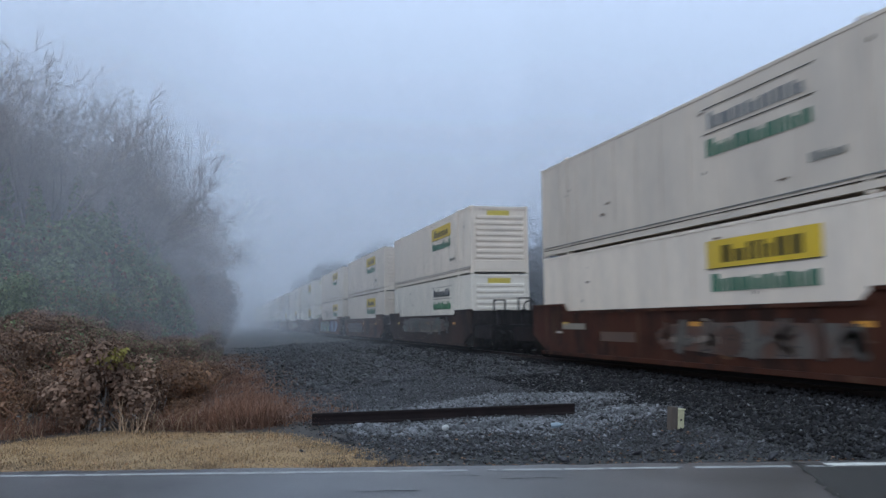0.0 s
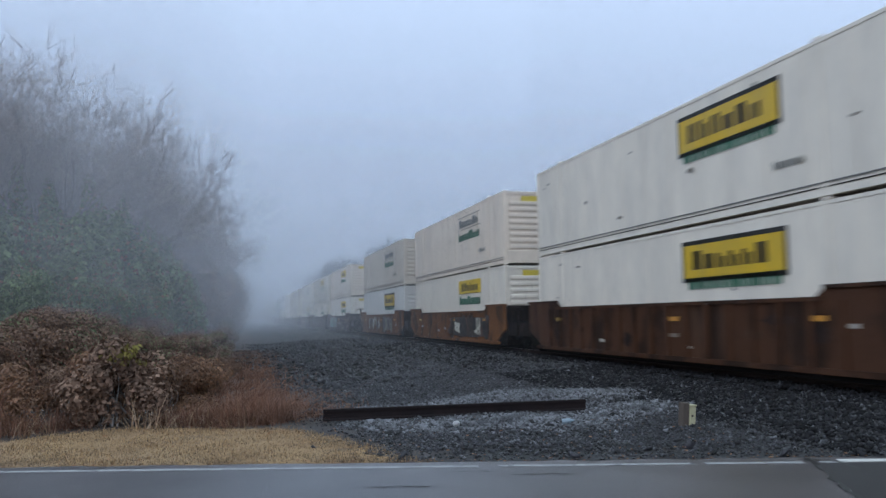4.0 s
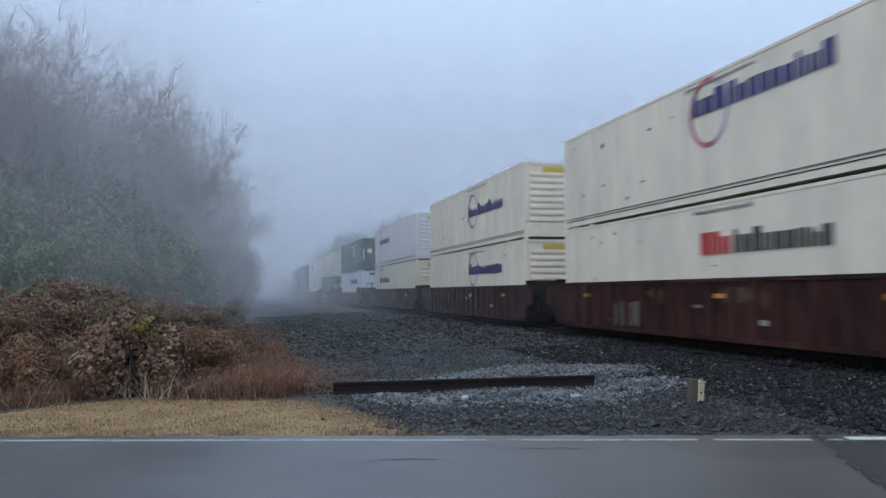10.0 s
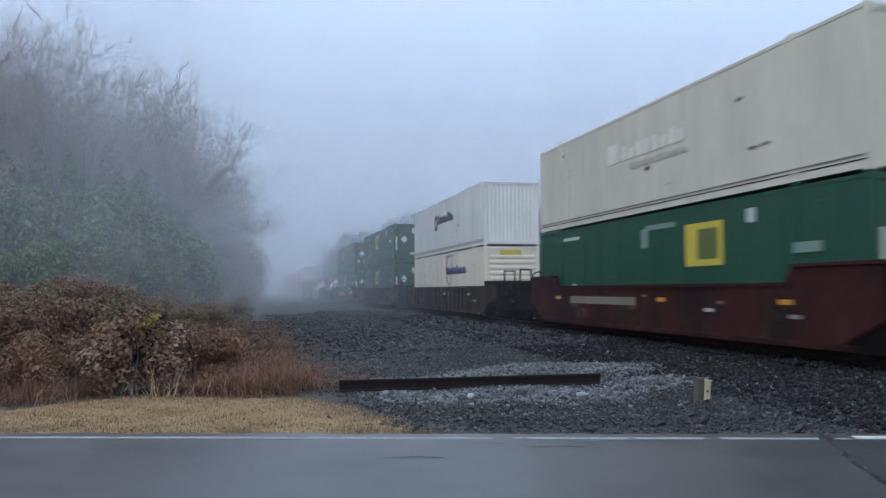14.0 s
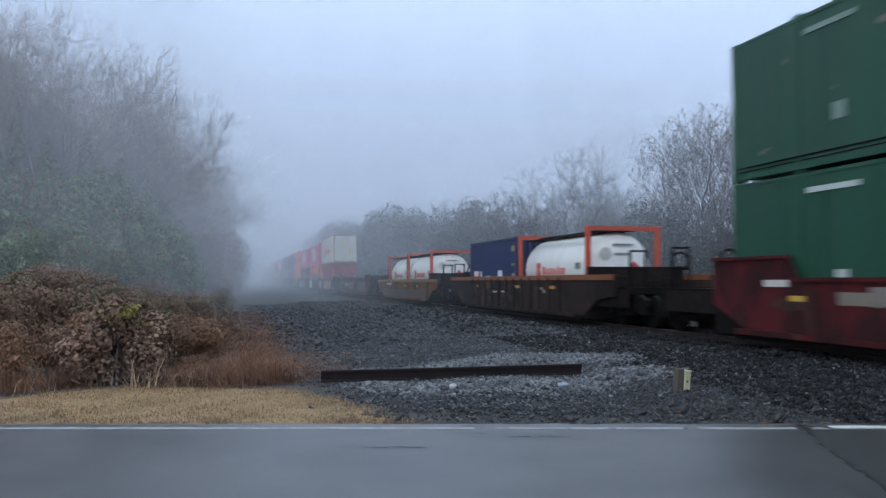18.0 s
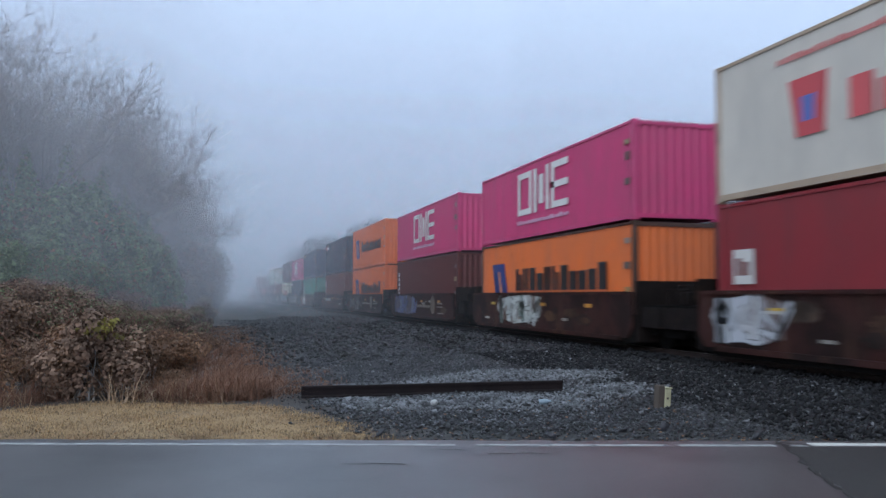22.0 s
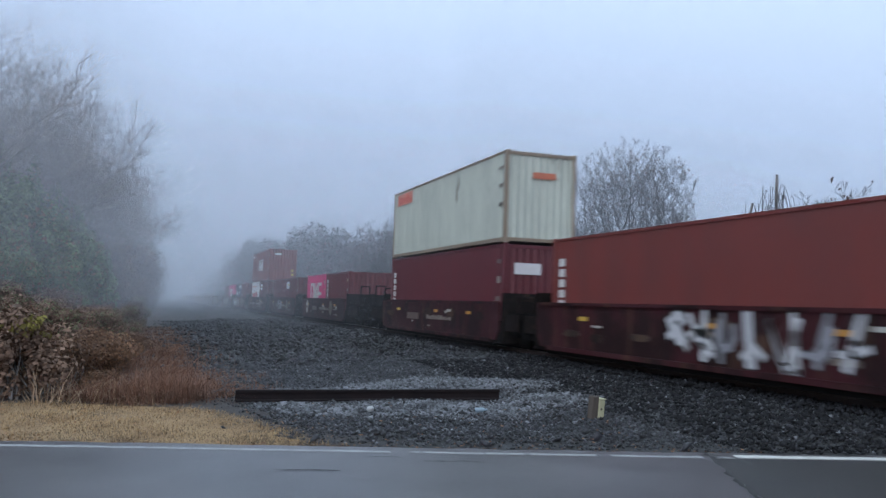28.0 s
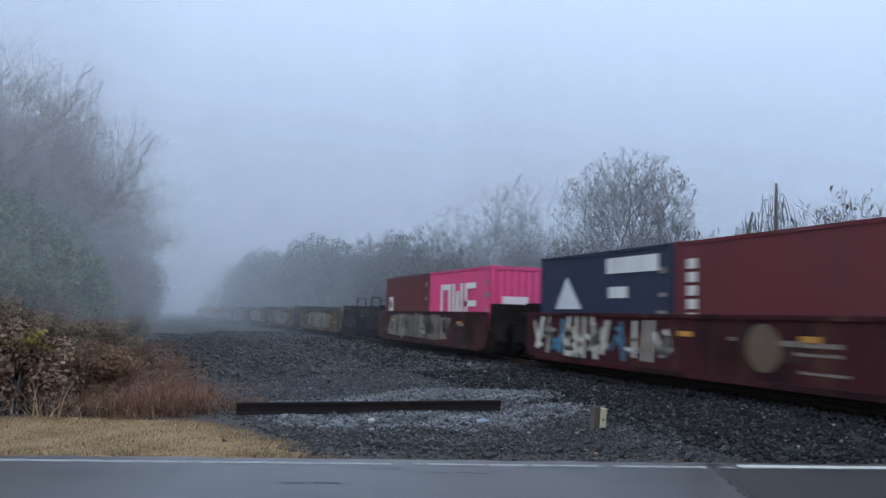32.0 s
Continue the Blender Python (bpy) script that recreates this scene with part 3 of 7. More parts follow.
FOOT_AND_WEB = [(-0.07, 0), (0.07, 0), (0.07, 0.014), (0.012, 0.034), (0.010, 0.128), (-0.010, 0.128), (-0.012, 0.034), (-0.07, 0.014)]
HEAD = [(-0.034, 0.129), (0.034, 0.129), (0.036, 0.165), (0.028, 0.172), (-0.028, 0.172), (-0.036, 0.165)]


def rolled_bar(length, prof):
    """A rolled section lying along x, its foot at z = 0."""
    bm = bmesh.new()
    cols = [[bm.verts.new((x, p, q)) for p, q in prof] for x in np.linspace(0, length, 9)]
    for a, b in zip(cols[:-1], cols[1:]):
        for i in range(len(prof)):
            j = (i + 1) % len(prof)
            bm.faces.new((a[i], b[i], b[j], a[j]))
    bm.faces.new(cols[0])
    bm.faces.new(cols[-1][::-1])
    bmesh.ops.recalc_face_normals(bm, faces=bm.faces[:])
    return bm


ground_sheet()
build_road()
build_track()
gravel_heap()
stones("ballast_stones", scatter_near, 110000, 0.022, STONE_DARK, "dark broken railway ballast", 11)
stones("ballast_stones", scatter_far, 28000, 0.055, STONE_DARK, "dark broken railway ballast", 12)
stones("ballast_stones", scatter_bed, 46000, 0.034, STONE_SHADED, "railway ballast darkened to paint the shade beside and under the train", 13)
def scatter_flecks(rng, n):
    p = scatter_near(rng, n)
    return p + np.array([[0, 0, 0.012]])


stones("pale_stones", scatter_flecks, 5200, 0.021, STONE_PALE, "pale stones strewn over the dark ballast", 15)
stones("crushed_stone", scatter_pile, 26000, 0.023, STONE_PALE, "pale grey crushed stone heap", 14)

spare = thing("spare_rail", "rusty brown spare rail lying on pale gravel", "rail", at=pose(1.31, 12.66, 0.0, 0, 0.2, 0.6))
part("foot_and_web", rolled_bar(4.33, FOOT_AND_WEB), SPARE_STEEL, spare)
part("rail_head", rolled_bar(4.33, HEAD), SPARE_STEEL, spare)


def lineside_box(at):
    t = thing("lineside_box", "small cream metal box on a short wooden stake", "lineside box", at=at)
    part("stake", boxes((-0.22, -0.045, -0.09, 0.05, -0.25, 0.34), bevel=0.012), POST_WOOD, t, "weathered square timber stake")
    body = part("box_body", boxes((-0.04, 0.13, -0.10, 0.08, -0.02, 0.29), bevel=0.015), BOX_PAINT, t)
    part("lid", boxes((-0.05, 0.14, -0.115, 0.09, 0.29, 0.31), bevel=0.006), BOX_PAINT, t)
    part("latch", boxes((0.13, 0.16, -0.03, 0.02, 0.08, 0.2), bevel=0.006), BOX_PAINT, body, "latch plate")
    part("hinge", boxes((0.0, 0.05, -0.112, -0.10, 0.13, 0.16), bevel=0.003), POST_WOOD, body)
    return t


lineside_box(pose(6.13, 10.36, 0.0, 2, 3, 14) @ Matrix.Diagonal((0.68, 0.70, 0.92, 1)))


def litter_bottle(name, material, label, at, r, h):
    bm = bmesh.new()
    prof = [(0.0, 0), (r, 0), (r * 1.02, h * 0.1), (r, h * 0.62), (r * 0.5, h * 0.82), (r * 0.36, h * 0.86), (r * 0.36, h), (0, h)]
    n = 12
    rings = [[bm.verts.new((a * math.cos(k * 2 * math.pi / n), a * math.sin(k * 2 * math.pi / n), z)) for k in range(n)] for a, z in prof[1:-1]]
    for a, b in zip(rings[:-1], rings[1:]):
        for k in range(n):
            bm.faces.new((a[k], a[(k + 1) % n], b[(k + 1) % n], b[k]))
    bm.faces.new(rings[0][::-1])
    bm.faces.new(rings[-1])
    ob = part(name, bm, material)
    ob.matrix_basis = at
    return tagged(ob, label, "litter")


litter_bottle("plastic_cup", PLASTIC_WHITE, "crumpled white plastic cup on the gravel", pose(2.98, 11.15, 0.06, 75, 15, 20), 0.04, 0.10)
litter_bottle("plastic_bottle", PLASTIC_BLUE, "flattened pale blue plastic bottle on the gravel", pose(4.43, 10.78, 0.075, 84, 0, 62), 0.034, 0.17)

# ---- plants ----


def rods(segs, sides=4):
    """Tapered tubes from rows of p0, p1, r0, r1."""
    s = np.asarray(segs, float)
    p0, p1, r0, r1 = s[:, 0:3], s[:, 3:6], s[:, 6], s[:, 7]
    d = p1 - p0
    d /= np.linalg.norm(d, axis=1, keepdims=True) + 1e-9
    up = np.where(np.abs(d[:, 2:3]) > 0.9, np.array([[1.0, 0, 0]]), np.array([[0, 0, 1.0]]))
    a = np.cross(d, up)
    a /= np.linalg.norm(a, axis=1, keepdims=True) + 1e-9
    b = np.cross(d, a)
    ring = [(math.cos(k * 2 * math.pi / sides), math.sin(k * 2 * math.pi / sides)) for k in range(sides)]
    lo = np.stack([p0 + (a * c + b * e) * r0[:, None] for c, e in ring], 1)
    hi = np.stack([p1 + (a * c + b * e) * r1[:, None] for c, e in ring], 1)
    v = np.concatenate([lo, hi], 1)
    q = np.array([(k, (k + 1) % sides, sides + (k + 1) % sides, sides + k) for k in range(sides)])
    faces = (np.arange(len(s))[:, None, None] * 2 * sides + q[None]).reshape(-1, 4)
    return v.reshape(-1, 3), faces


def branching(rng, height, spread, levels=6, upright=0.6, trunk=0.16, fork=0.32, lean=0.06, whips=2):
    """Rows of segments for limbs and for twigs of one leafless tree."""
    limbs, twigs = [], []

    def grow(p, d, length, r, level):
        steps = 3 if level < 3 else 2
        for k in range(steps):
            d2 = d + rng.normal(0, 0.10 + 0.03 * level, 3)
            d2[2] += 0.05 * upright
            d2 /= np.linalg.norm(d2)
            q = p + d2 * length / steps
            r2 = r * (0.86 if level < 3 else 0.8)
            (limbs if level < 4 else twigs).append((*p, *q, r, r2))
            if level >= 1 and k < steps - 1 and level < levels:
                side = np.cross(d2, rng.normal(0, 1, 3))
                side /= np.linalg.norm(side) + 1e-9
                grow(q, d2 * 0.75 + side * spread + np.array([0, 0, 0.18 * upright]), length * rng.uniform(0.5, 0.72), r2 * 0.55, level + 1 if level < 3 else level + 2)
            p, d, r = q, d2, r2
        if level < levels:
            for k in range(2 if level else 3):
                side = np.cross(d, rng.normal(0, 1, 3))
                side /= np.linalg.norm(side) + 1e-9
                grow(p, d * 0.9 + side * spread * rng.uniform(0.6, 1.2) + np.array([0, 0, 0.2 * upright]), length * rng.uniform(0.62, 0.86), r * rng.uniform(0.55, 0.75), level + 1)
        else:
            for k in range(whips):
                e = d + rng.normal(0, 0.38, 3)
                e /= np.linalg.norm(e)
                q = p + e * length * rng.uniform(0.6, 1.2)
                twigs.append((*p, *q, max(r, 0.006), 0.005))
                g = e + rng.normal(0, 0.3, 3)
                twigs.append((*q, *(q + g * length * rng.uniform(0.3, 0.7)), 0.005, 0.003))

    grow(np.zeros(3), np.array([rng.normal(0, lean), rng.normal(0, lean), 1.0]), height * fork, trunk, 0)
    limbs, twigs = np.array(limbs), np.array(twigs)
    top = max(limbs[:, 5].max(), twigs[:, 5].max())
    k = height / top
    for a in (limbs, twigs):
        a[:, :6] *= k
    return limbs, twigs


def leaf_quads(rng, centres, size, droop=0.0, facing=None):
    """Pointed leaves with a folded midrib, one at each centre: two triangles each."""
    n = len(centres)
    a = rng.normal(0, 1, (n, 3))
    a[:, 2] -= droop
    a /= np.linalg.norm(a, axis=1, keepdims=True)
    b = np.cross(a, rng.normal(0, 1, (n, 3)))
    if facing is not None:
        out = facing + rng.normal(0, 0.35, (n, 3))
        out /= np.linalg.norm(out, axis=1, keepdims=True)
        b = np.cross(out, a)
        b /= np.linalg.norm(b, axis=1, keepdims=True) + 1e-9
        a = np.cross(b, out)
    b /= np.linalg.norm(b, axis=1, keepdims=True)
    s = size * rng.lognormal(0, 0.3, (n, 1))
    c = np.cross(a, b)
    tip, tail = centres + a * s, centres - a * s * 0.8
    lft, rgt = centres + b * s * 0.55 + c * s * 0.18, centres - b * s * 0.55 + c * s * 0.18
    return np.stack([tail, rgt, tip, lft], 1)


def crowned(rng, height, crown, count, trunk_top, whips=4, twig_len=0.5, lean=0.02, shell=0.5, forks=3, step=0.4, rise=0.5):
    """Limbs and twigs of a leafless tree that fills an egg-shaped crown (half width, base height, fullness)."""
    half, low, full = crown
    pos, par, run = [np.array([0.0, 0.0, -0.1])], [-1], [0.0]
    n = max(3, int(trunk_top / step))
    for k in range(1, n + 1):
        q = pos[-1] + np.array([rng.normal(lean, 0.03), rng.normal(0, 0.03), trunk_top / n])
        pos.append(q)
        par.append(len(pos) - 2)
        run.append(run[-1] + trunk_top / n * 0.2)
    d = rng.normal(0, 1, (count, 3))
    d /= np.linalg.norm(d, axis=1, keepdims=True)
    r = (shell + (1 - shell) * rng.random((count, 1))) ** 0.8
    r *= 1 + 0.10 * np.sin(3.1 * d[:, :1] + 2 * d[:, 1:2] + rng.uniform(0, 6)) * np.sin(2.7 * d[:, 2:3] + rng.uniform(0, 6))
    mid, tall = (low + height) / 2, (height - low) / 2
    tgt = d * r * np.array([[half, half, tall]])
    tgt[:, :2] *= (full + (1 - full) * (tgt[:, 2:3] / tall + 1) / 2)
    tgt[:, 2] += mid
    base = np.array([0, 0, trunk_top])
    order = np.argsort(np.linalg.norm(tgt - base, axis=1) + rng.normal(0, 0.5, count))
    heavy = [base + (tgt[i] - base) * 0.6 for i in rng.choice(count, forks)]
    arr = np.zeros((60000, 3))
    arr[:len(pos)] = pos
    runs = np.zeros(60000)
    runs[:len(pos)] = run
    m = len(pos)
    for p in heavy + [tgt[i] for i in order]:
        dist = np.linalg.norm(arr[:m] - p, axis=1)
        j = int(np.argmin(dist + 0.28 * runs[:m] + (1.4 if rise < 0.6 else 2.6) * np.maximum(arr[:m, 2] - p[2] + rise * dist, 0)))
        a = arr[j].copy()
        gap = dist[j]
        steps = max(1, int(gap / step))
        bow = (a + p) / 2 + np.array([0, 0, -0.10 * gap]) + rng.normal(0, 0.05, 3) * gap
        last = j
        for k in range(1, steps + 1):
            s = k / steps
            q = a * (1 - s) ** 2 + bow * 2 * s * (1 - s) + p * s * s + (rng.normal(0, 0.03, 3) if k < steps else 0)
            arr[m] = q
            runs[m] = runs[last] + np.linalg.norm(q - arr[last])
            par.append(last)
            last = m
            m += 1
    load = np.zeros(m)
    kids = np.zeros(m, int)
    for i in range(m - 1, 0, -1):
        if kids[i] == 0:
            load[i] = 1.0
        load[par[i]] += load[i]
        kids[par[i]] += 1
    rad = 0.0075 * load ** 0.47
    limbs, twigs = [], []
    for i in range(1, m):
        j = par[i]
        row = (*arr[j], *arr[i], min(rad[j], rad[i] * 1.25), rad[i])
        (limbs if load[i] > 7 else twigs).append(row)
    for i in range(1, m):
        if load[i] > 3:
            continue
        out = arr[i] - arr[par[i]]
        out = out / (np.linalg.norm(out) + 1e-9)
        for k in range(whips if kids[i] == 0 else max(1, whips // 2)):
            e = out + rng.normal(0, 0.42, 3) + np.array([0, 0, 0.25])
            e /= np.linalg.norm(e)
            q = arr[i] + e * twig_len * rng.uniform(0.5, 1.2)
            twigs.append((*arr[i], *q, 0.006, 0.005))
            for side in (-1, 1):
                g = e + rng.normal(0, 0.35, 3)
                twigs.append((*(arr[i] + (q - arr[i]) * rng.uniform(0.4, 1)), *(q + g * twig_len * rng.uniform(0.25, 0.6)), 0.005, 0.003))
    return np.array(limbs), np.array(twigs)


def bare_tree(name, label, seed, height, leaf=None, leaf_share=0.0, leaf_size=0.1, group="", twig=None, thin=0.0045, **kw):
    rng = np.random.default_rng(seed)
    limbs, twigs = (crowned if "crown" in kw else branching)(rng, height, **kw)
    t = thing(name, label, "tree", group)
    v, f = rods(limbs, 6)
    part("trunk", indexed_mesh("trunk", v, f), BARK_DARK if twig else BARK, t)
    thick = twigs.copy()
    thick[:, 6:8] = np.maximum(thick[:, 6:8] * 0.8, thin)
    v, f = rods(thick, 3)
    part("bare_crown", indexed_mesh("bare_crown", v, f), twig or TWIG, t, "fine grey twigs")
    if leaf:
        ends = twigs[:, 3:6]
        ends = ends[rng.random(len(ends)) < leaf_share]
        ends = ends + rng.normal(0, 0.08, ends.shape)
        part("crown", quads_mesh("crown", leaf_quads(rng, ends, leaf_size, 0.5), 4), leaf, t)
    return t


def foliage_mass(name, label, seed, size, count, leaf, leaf_size, category="bush", lumps=9, stems=14, second=None, group="", hollow=0.55, clump=(0.22, 0.42)):
    """A thicket: lumps of leaves over stems, with gaps between the lumps."""
    rng = np.random.default_rng(seed)
    sx, sy, sz = size
    t = thing(name, label, category, group)
    cs = []
    for k in range(lumps):
        a, r = rng.uniform(0, 2 * np.pi), rng.uniform(0, 0.75)
        h = rng.uniform(0.12, 0.86)
        w = math.sqrt(max(0.05, 1 - (max(h - 0.25, 0) / 0.8) ** 2))
        cs.append((math.cos(a) * r * sx * w, math.sin(a) * r * sy * w, h * sz, rng.uniform(*clump)))
    cs = np.array(cs)
    pick = rng.integers(0, lumps, count)
    d = rng.normal(0, 1, (count, 3))
    d /= np.linalg.norm(d, axis=1, keepdims=True)
    rad = hollow + (1 - hollow) * rng.random((count, 1)) ** 0.6
    rad *= 1 + 0.16 * np.sin(5 * d[:, :1] + 3 * pick[:, None]) * np.sin(4 * d[:, 2:3] + pick[:, None])
    c = cs[pick]
    pts = c[:, :3] + d * rad * c[:, 3:4] * np.array([[sx * 1.25, sy * 1.25, sz * 0.9]])
    ok = pts[:, 2] > 0.02
    pts, d = pts[ok], d[ok] + np.array([[0, 0, 0.25]])
    main = rng.random(len(pts)) < (0.8 if second else 1.1)
    part("foliage", quads_mesh("foliage", leaf_quads(rng, pts[main], leaf_size, 0.4, d[main]), 4), leaf, t)
    if second:
        part("foliage", quads_mesh("foliage", leaf_quads(rng, pts[~main], leaf_size * 0.9, 0.4, d[~main]), 4), second, t, "leaves of a second, paler colour")
    seg = []
    for k in range(stems):
        p = np.array([rng.uniform(-0.5, 0.5) * sx, rng.uniform(-0.5, 0.5) * sy, -0.05])
        q = cs[rng.integers(0, lumps), :3]
        prev = p
        for s in np.linspace(0.2, 1, 5):
            nxt = p + (q - p) * s + rng.normal(0, 0.05, 3) * np.array([sx, sy, sz]) * (0.4 if s < 1 else 0.1)
            seg.append((*prev, *nxt, 0.02 * (1.3 - s), 0.018 * (1.2 - s)))
            prev = nxt
    v, f = rods(seg, 4)
    tagged(part("stem_tangle", indexed_mesh("stem_tangle", v, f), BARK, t), "tangle of bare stems", kind="stuff")
    return t


def blades(rng, roots, height, width, lean, bend=0.5):
    """Curved grass blades or reeds, three quads tall, narrowing to the tip."""
    n = len(roots)
    h = height * rng.lognormal(0, 0.28, n)
    a = rng.uniform(0, 2 * np.pi, n)
    dirs = np.column_stack([np.cos(a), np.sin(a), np.zeros(n)])
    across = np.column_stack([-np.sin(a), np.cos(a), np.zeros(n)])
    le = np.abs(rng.normal(0, lean, n)) + 0.02
    rows = []
    for s in (0, 0.4, 0.75, 1.0):
        p = roots + dirs * (le * h * (s ** (1 + bend)))[:, None]
        p[:, 2] += h * s * (1 - 0.35 * le * s)
        w = width * (1 - s * 0.85) * 0.5
        rows.append((p - across * w, p + across * w))
    v = np.stack([k for r in rows for k in r], 1)
    q = np.array([(0, 1, 3, 2), (2, 3, 5, 4), (4, 5, 7, 6)])
    faces = (np.arange(n)[:, None, None] * 8 + q[None]).reshape(-1, 4)
    return v.reshape(-1, 3), faces


def reed_clump(name, label, seed, spread, count, height, material, width=0.012, group=""):
    rng = np.random.default_rng(seed)
    p = np.column_stack([rng.normal(0, spread[0], count), rng.normal(0, spread[1], count), np.zeros(count)])
    v, f = blades(rng, p, height, width, 1.25)
    ob = part(name, indexed_mesh(name, v, f), material)
    return tagged(ob, label, "dry grass", group)


def on_ground(x, y, turn=0.0, scale=1.0, dz=0.0):
    return pose(x, y, float(lie(x, y)) + dz, 0, 0, turn) @ Matrix.Diagonal((scale, scale, scale, 1))


def plant_all(protos, places):
    """First place takes the plant itself, the rest are copies."""
    used = set()
    for k, x, y, turn, scale in places:
        m = on_ground(x, y, turn, scale)
        if k in used:
            copy_thing(protos[k], on_ground(x, y, turn, scale / protos[k].scale.x))
        else:
            protos[k].matrix_basis = m
            used.add(k)


def lawn():
    rng = np.random.default_rng(21)
    n = 130000
    u, v = rng.uniform(-13, 0.2, n), rng.uniform(0.32, 4.6, n)
    far = np.maximum(3.1 - 0.2 * (u + 4.3) ** 2, np.where(u < -4.3, 2.1 + 0.15 * np.sin(u), 0))
    tip = -0.85 - 0.4 * (v - 0.3) + 0.12 * np.sin(v * 9) + 0.2 * np.sin(v * 23 + 1) + rng.normal(0, 0.25, n)
    ragged = 0.42 + 0.06 * np.sin(u * 5) * np.sin(u * 1.7) + 0.05 * np.sin(u * 13 + 2 * np.sin(u * 3.1))
    keep = (v > ragged + rng.exponential(0.05, n)) & (v < far + rng.normal(0, 0.12, n)) & (u < tip)
    u, v = u[keep], v[keep]
    x = LINE_AT.x + ROAD_U.x * u + ROAD_V.x * v
    y = LINE_AT.y + ROAD_U.y * u + ROAD_V.y * v
    p = np.column_stack([x, y, lie(x, y) + 0.004])
    clump = 1 + 0.5 * np.sin(x * 4.1 + 1.3 * np.sin(y * 3.3)) * np.sin(y * 5.2)
    worn = rng.random(len(p)) < 0.15 + 0.85 * np.exp(-(v - 0.42) / 0.38) * (0.6 + 0.4 * np.sin(x * 3.7 + y))
    vv, f = blades(rng, p[worn], 0.034 * clump[worn], 0.008, 1.6)
    tagged(part("brown_grass", indexed_mesh("brown_grass", vv, f), STRAW_DARK), "trampled brown grass along the road's edge", "grass", kind="stuff")
    p, clump = p[~worn], clump[~worn]
    vv, f = blades(rng, p, 0.030 * clump, 0.007, 1.5)
    tagged(part("lawn_grass", indexed_mesh("lawn_grass", vv, f), STRAW), "short dormant straw-coloured grass verge", "grass", kind="stuff")
    us, vs = np.arange(-14, 0.2, 0.15), np.arange(0.44, 4.4, 0.12)
    gu, gv = np.meshgrid(us, vs)
    gx = LINE_AT.x + ROAD_U.x * gu + ROAD_V.x * gv
    gy = LINE_AT.y + ROAD_U.y * gu + ROAD_V.y * gv
    verts = np.stack([gx, gy, lie(gx, gy) + 0.006], -1).reshape(-1, 3)
    i = np.arange(gx.size).reshape(gx.shape)
    faces = np.stack([i[:-1, :-1], i[:-1, 1:], i[1:, 1:], i[1:, :-1]], -1).reshape(-1, 4)
    farg = np.maximum(3.1 - 0.2 * (gu + 4.3) ** 2, np.where(gu < -4.3, 2.1 + 0.15 * np.sin(gu), 0))
    ok = ((gv < farg) & (gu < -1.0 - 0.4 * (gv - 0.3) + 0.1 * np.sin(gv * 9))).reshape(-1)
    tagged(part("verge", indexed_mesh("verge", verts, faces[ok[faces].all(1)]), TURF), "thatch of dead grass on the verge", "ground", kind="structure")


lawn()


def leaf_litter():
    rng = np.random.default_rng(31)
    n = 800
    u, v = rng.uniform(-12, 3.0, n), 0.3 + 4.0 * rng.random(n) ** 1.3
    x = LINE_AT.x + ROAD_U.x * u + ROAD_V.x * v
    y = LINE_AT.y + ROAD_U.y * u + ROAD_V.y * v
    e = rng.uniform(-12, 4.0, 900), 0.3 + rng.exponential(0.12, 900)
    x = np.concatenate([x, LINE_AT.x + ROAD_U.x * e[0] + ROAD_V.x * e[1]])
    y = np.concatenate([y, LINE_AT.y + ROAD_U.y * e[0] + ROAD_V.y * e[1]])
    q = leaf_quads(rng, np.column_stack([x, y, lie(x, y) + 0.03]), 0.022)
    q[..., 2] = q[..., 2].mean(1, keepdims=True) + (q[..., 2] - q[..., 2].mean(1, keepdims=True)) * 0.35
    tagged(part("fallen_leaves", quads_mesh("fallen_leaves", q, 4), LEAF_BROWN), "fallen brown leaves on the verge", "leaves", kind="stuff")


leaf_litter()

# left wood: each plant by its bearing from the track's direction, the slope to its top, its distance
def stand(rows, protos, height, jitter):
    out = []
    for k, (bearing, slope, away) in enumerate(rows):
        x, y = away * math.sin(radians(bearing)), away * math.cos(radians(bearing))
        tall = EYE_HEIGHT + away * math.tan(radians(slope)) - float(lie(x, y))
        out.append((k % len(protos), x, y, jitter.uniform(0, 360), tall / height))
    plant_all(protos, out)


prng = np.random.default_rng(77)
wood = [bare_tree("bare_tree", "tall leafless grey-brown tree with upright twigs", 40 + k, 11.6, spread=0.34 + 0.03 * k, levels=6, upright=0.75,
                  trunk=0.15, fork=0.24, lean=0.04, whips=4, thin=0.0040, group="left wood") for k in range(4)]
stand([(-14.6, 16.6, 37), (-11.7, 17.0, 38), (-9.4, 14.6, 41), (-7.3, 15.0, 39.5), (-5.5, 12.0, 44), (-4.5, 10.5, 47), (-3.7, 9.6, 62), (-2.8, 8.6, 74),
       (-2.1, 7.6, 87), (-1.5, 6.6, 100), (-1.0, 5.8, 116), (-0.6, 5.1, 134), (-0.4, 4.8, 150), (-12.6, 15, 47), (-8.2, 12.6, 51), (-6.4, 11.6, 54),
       (-5.1, 10.0, 68), (-4.0, 8.8, 84), (-2.9, 7.8, 100), (-17.5, 17, 39), (-20.5, 17, 42), (-16, 15, 50), (-11.5, 12, 62), (-7.5, 10.5, 66)], wood, 10.7, prng)

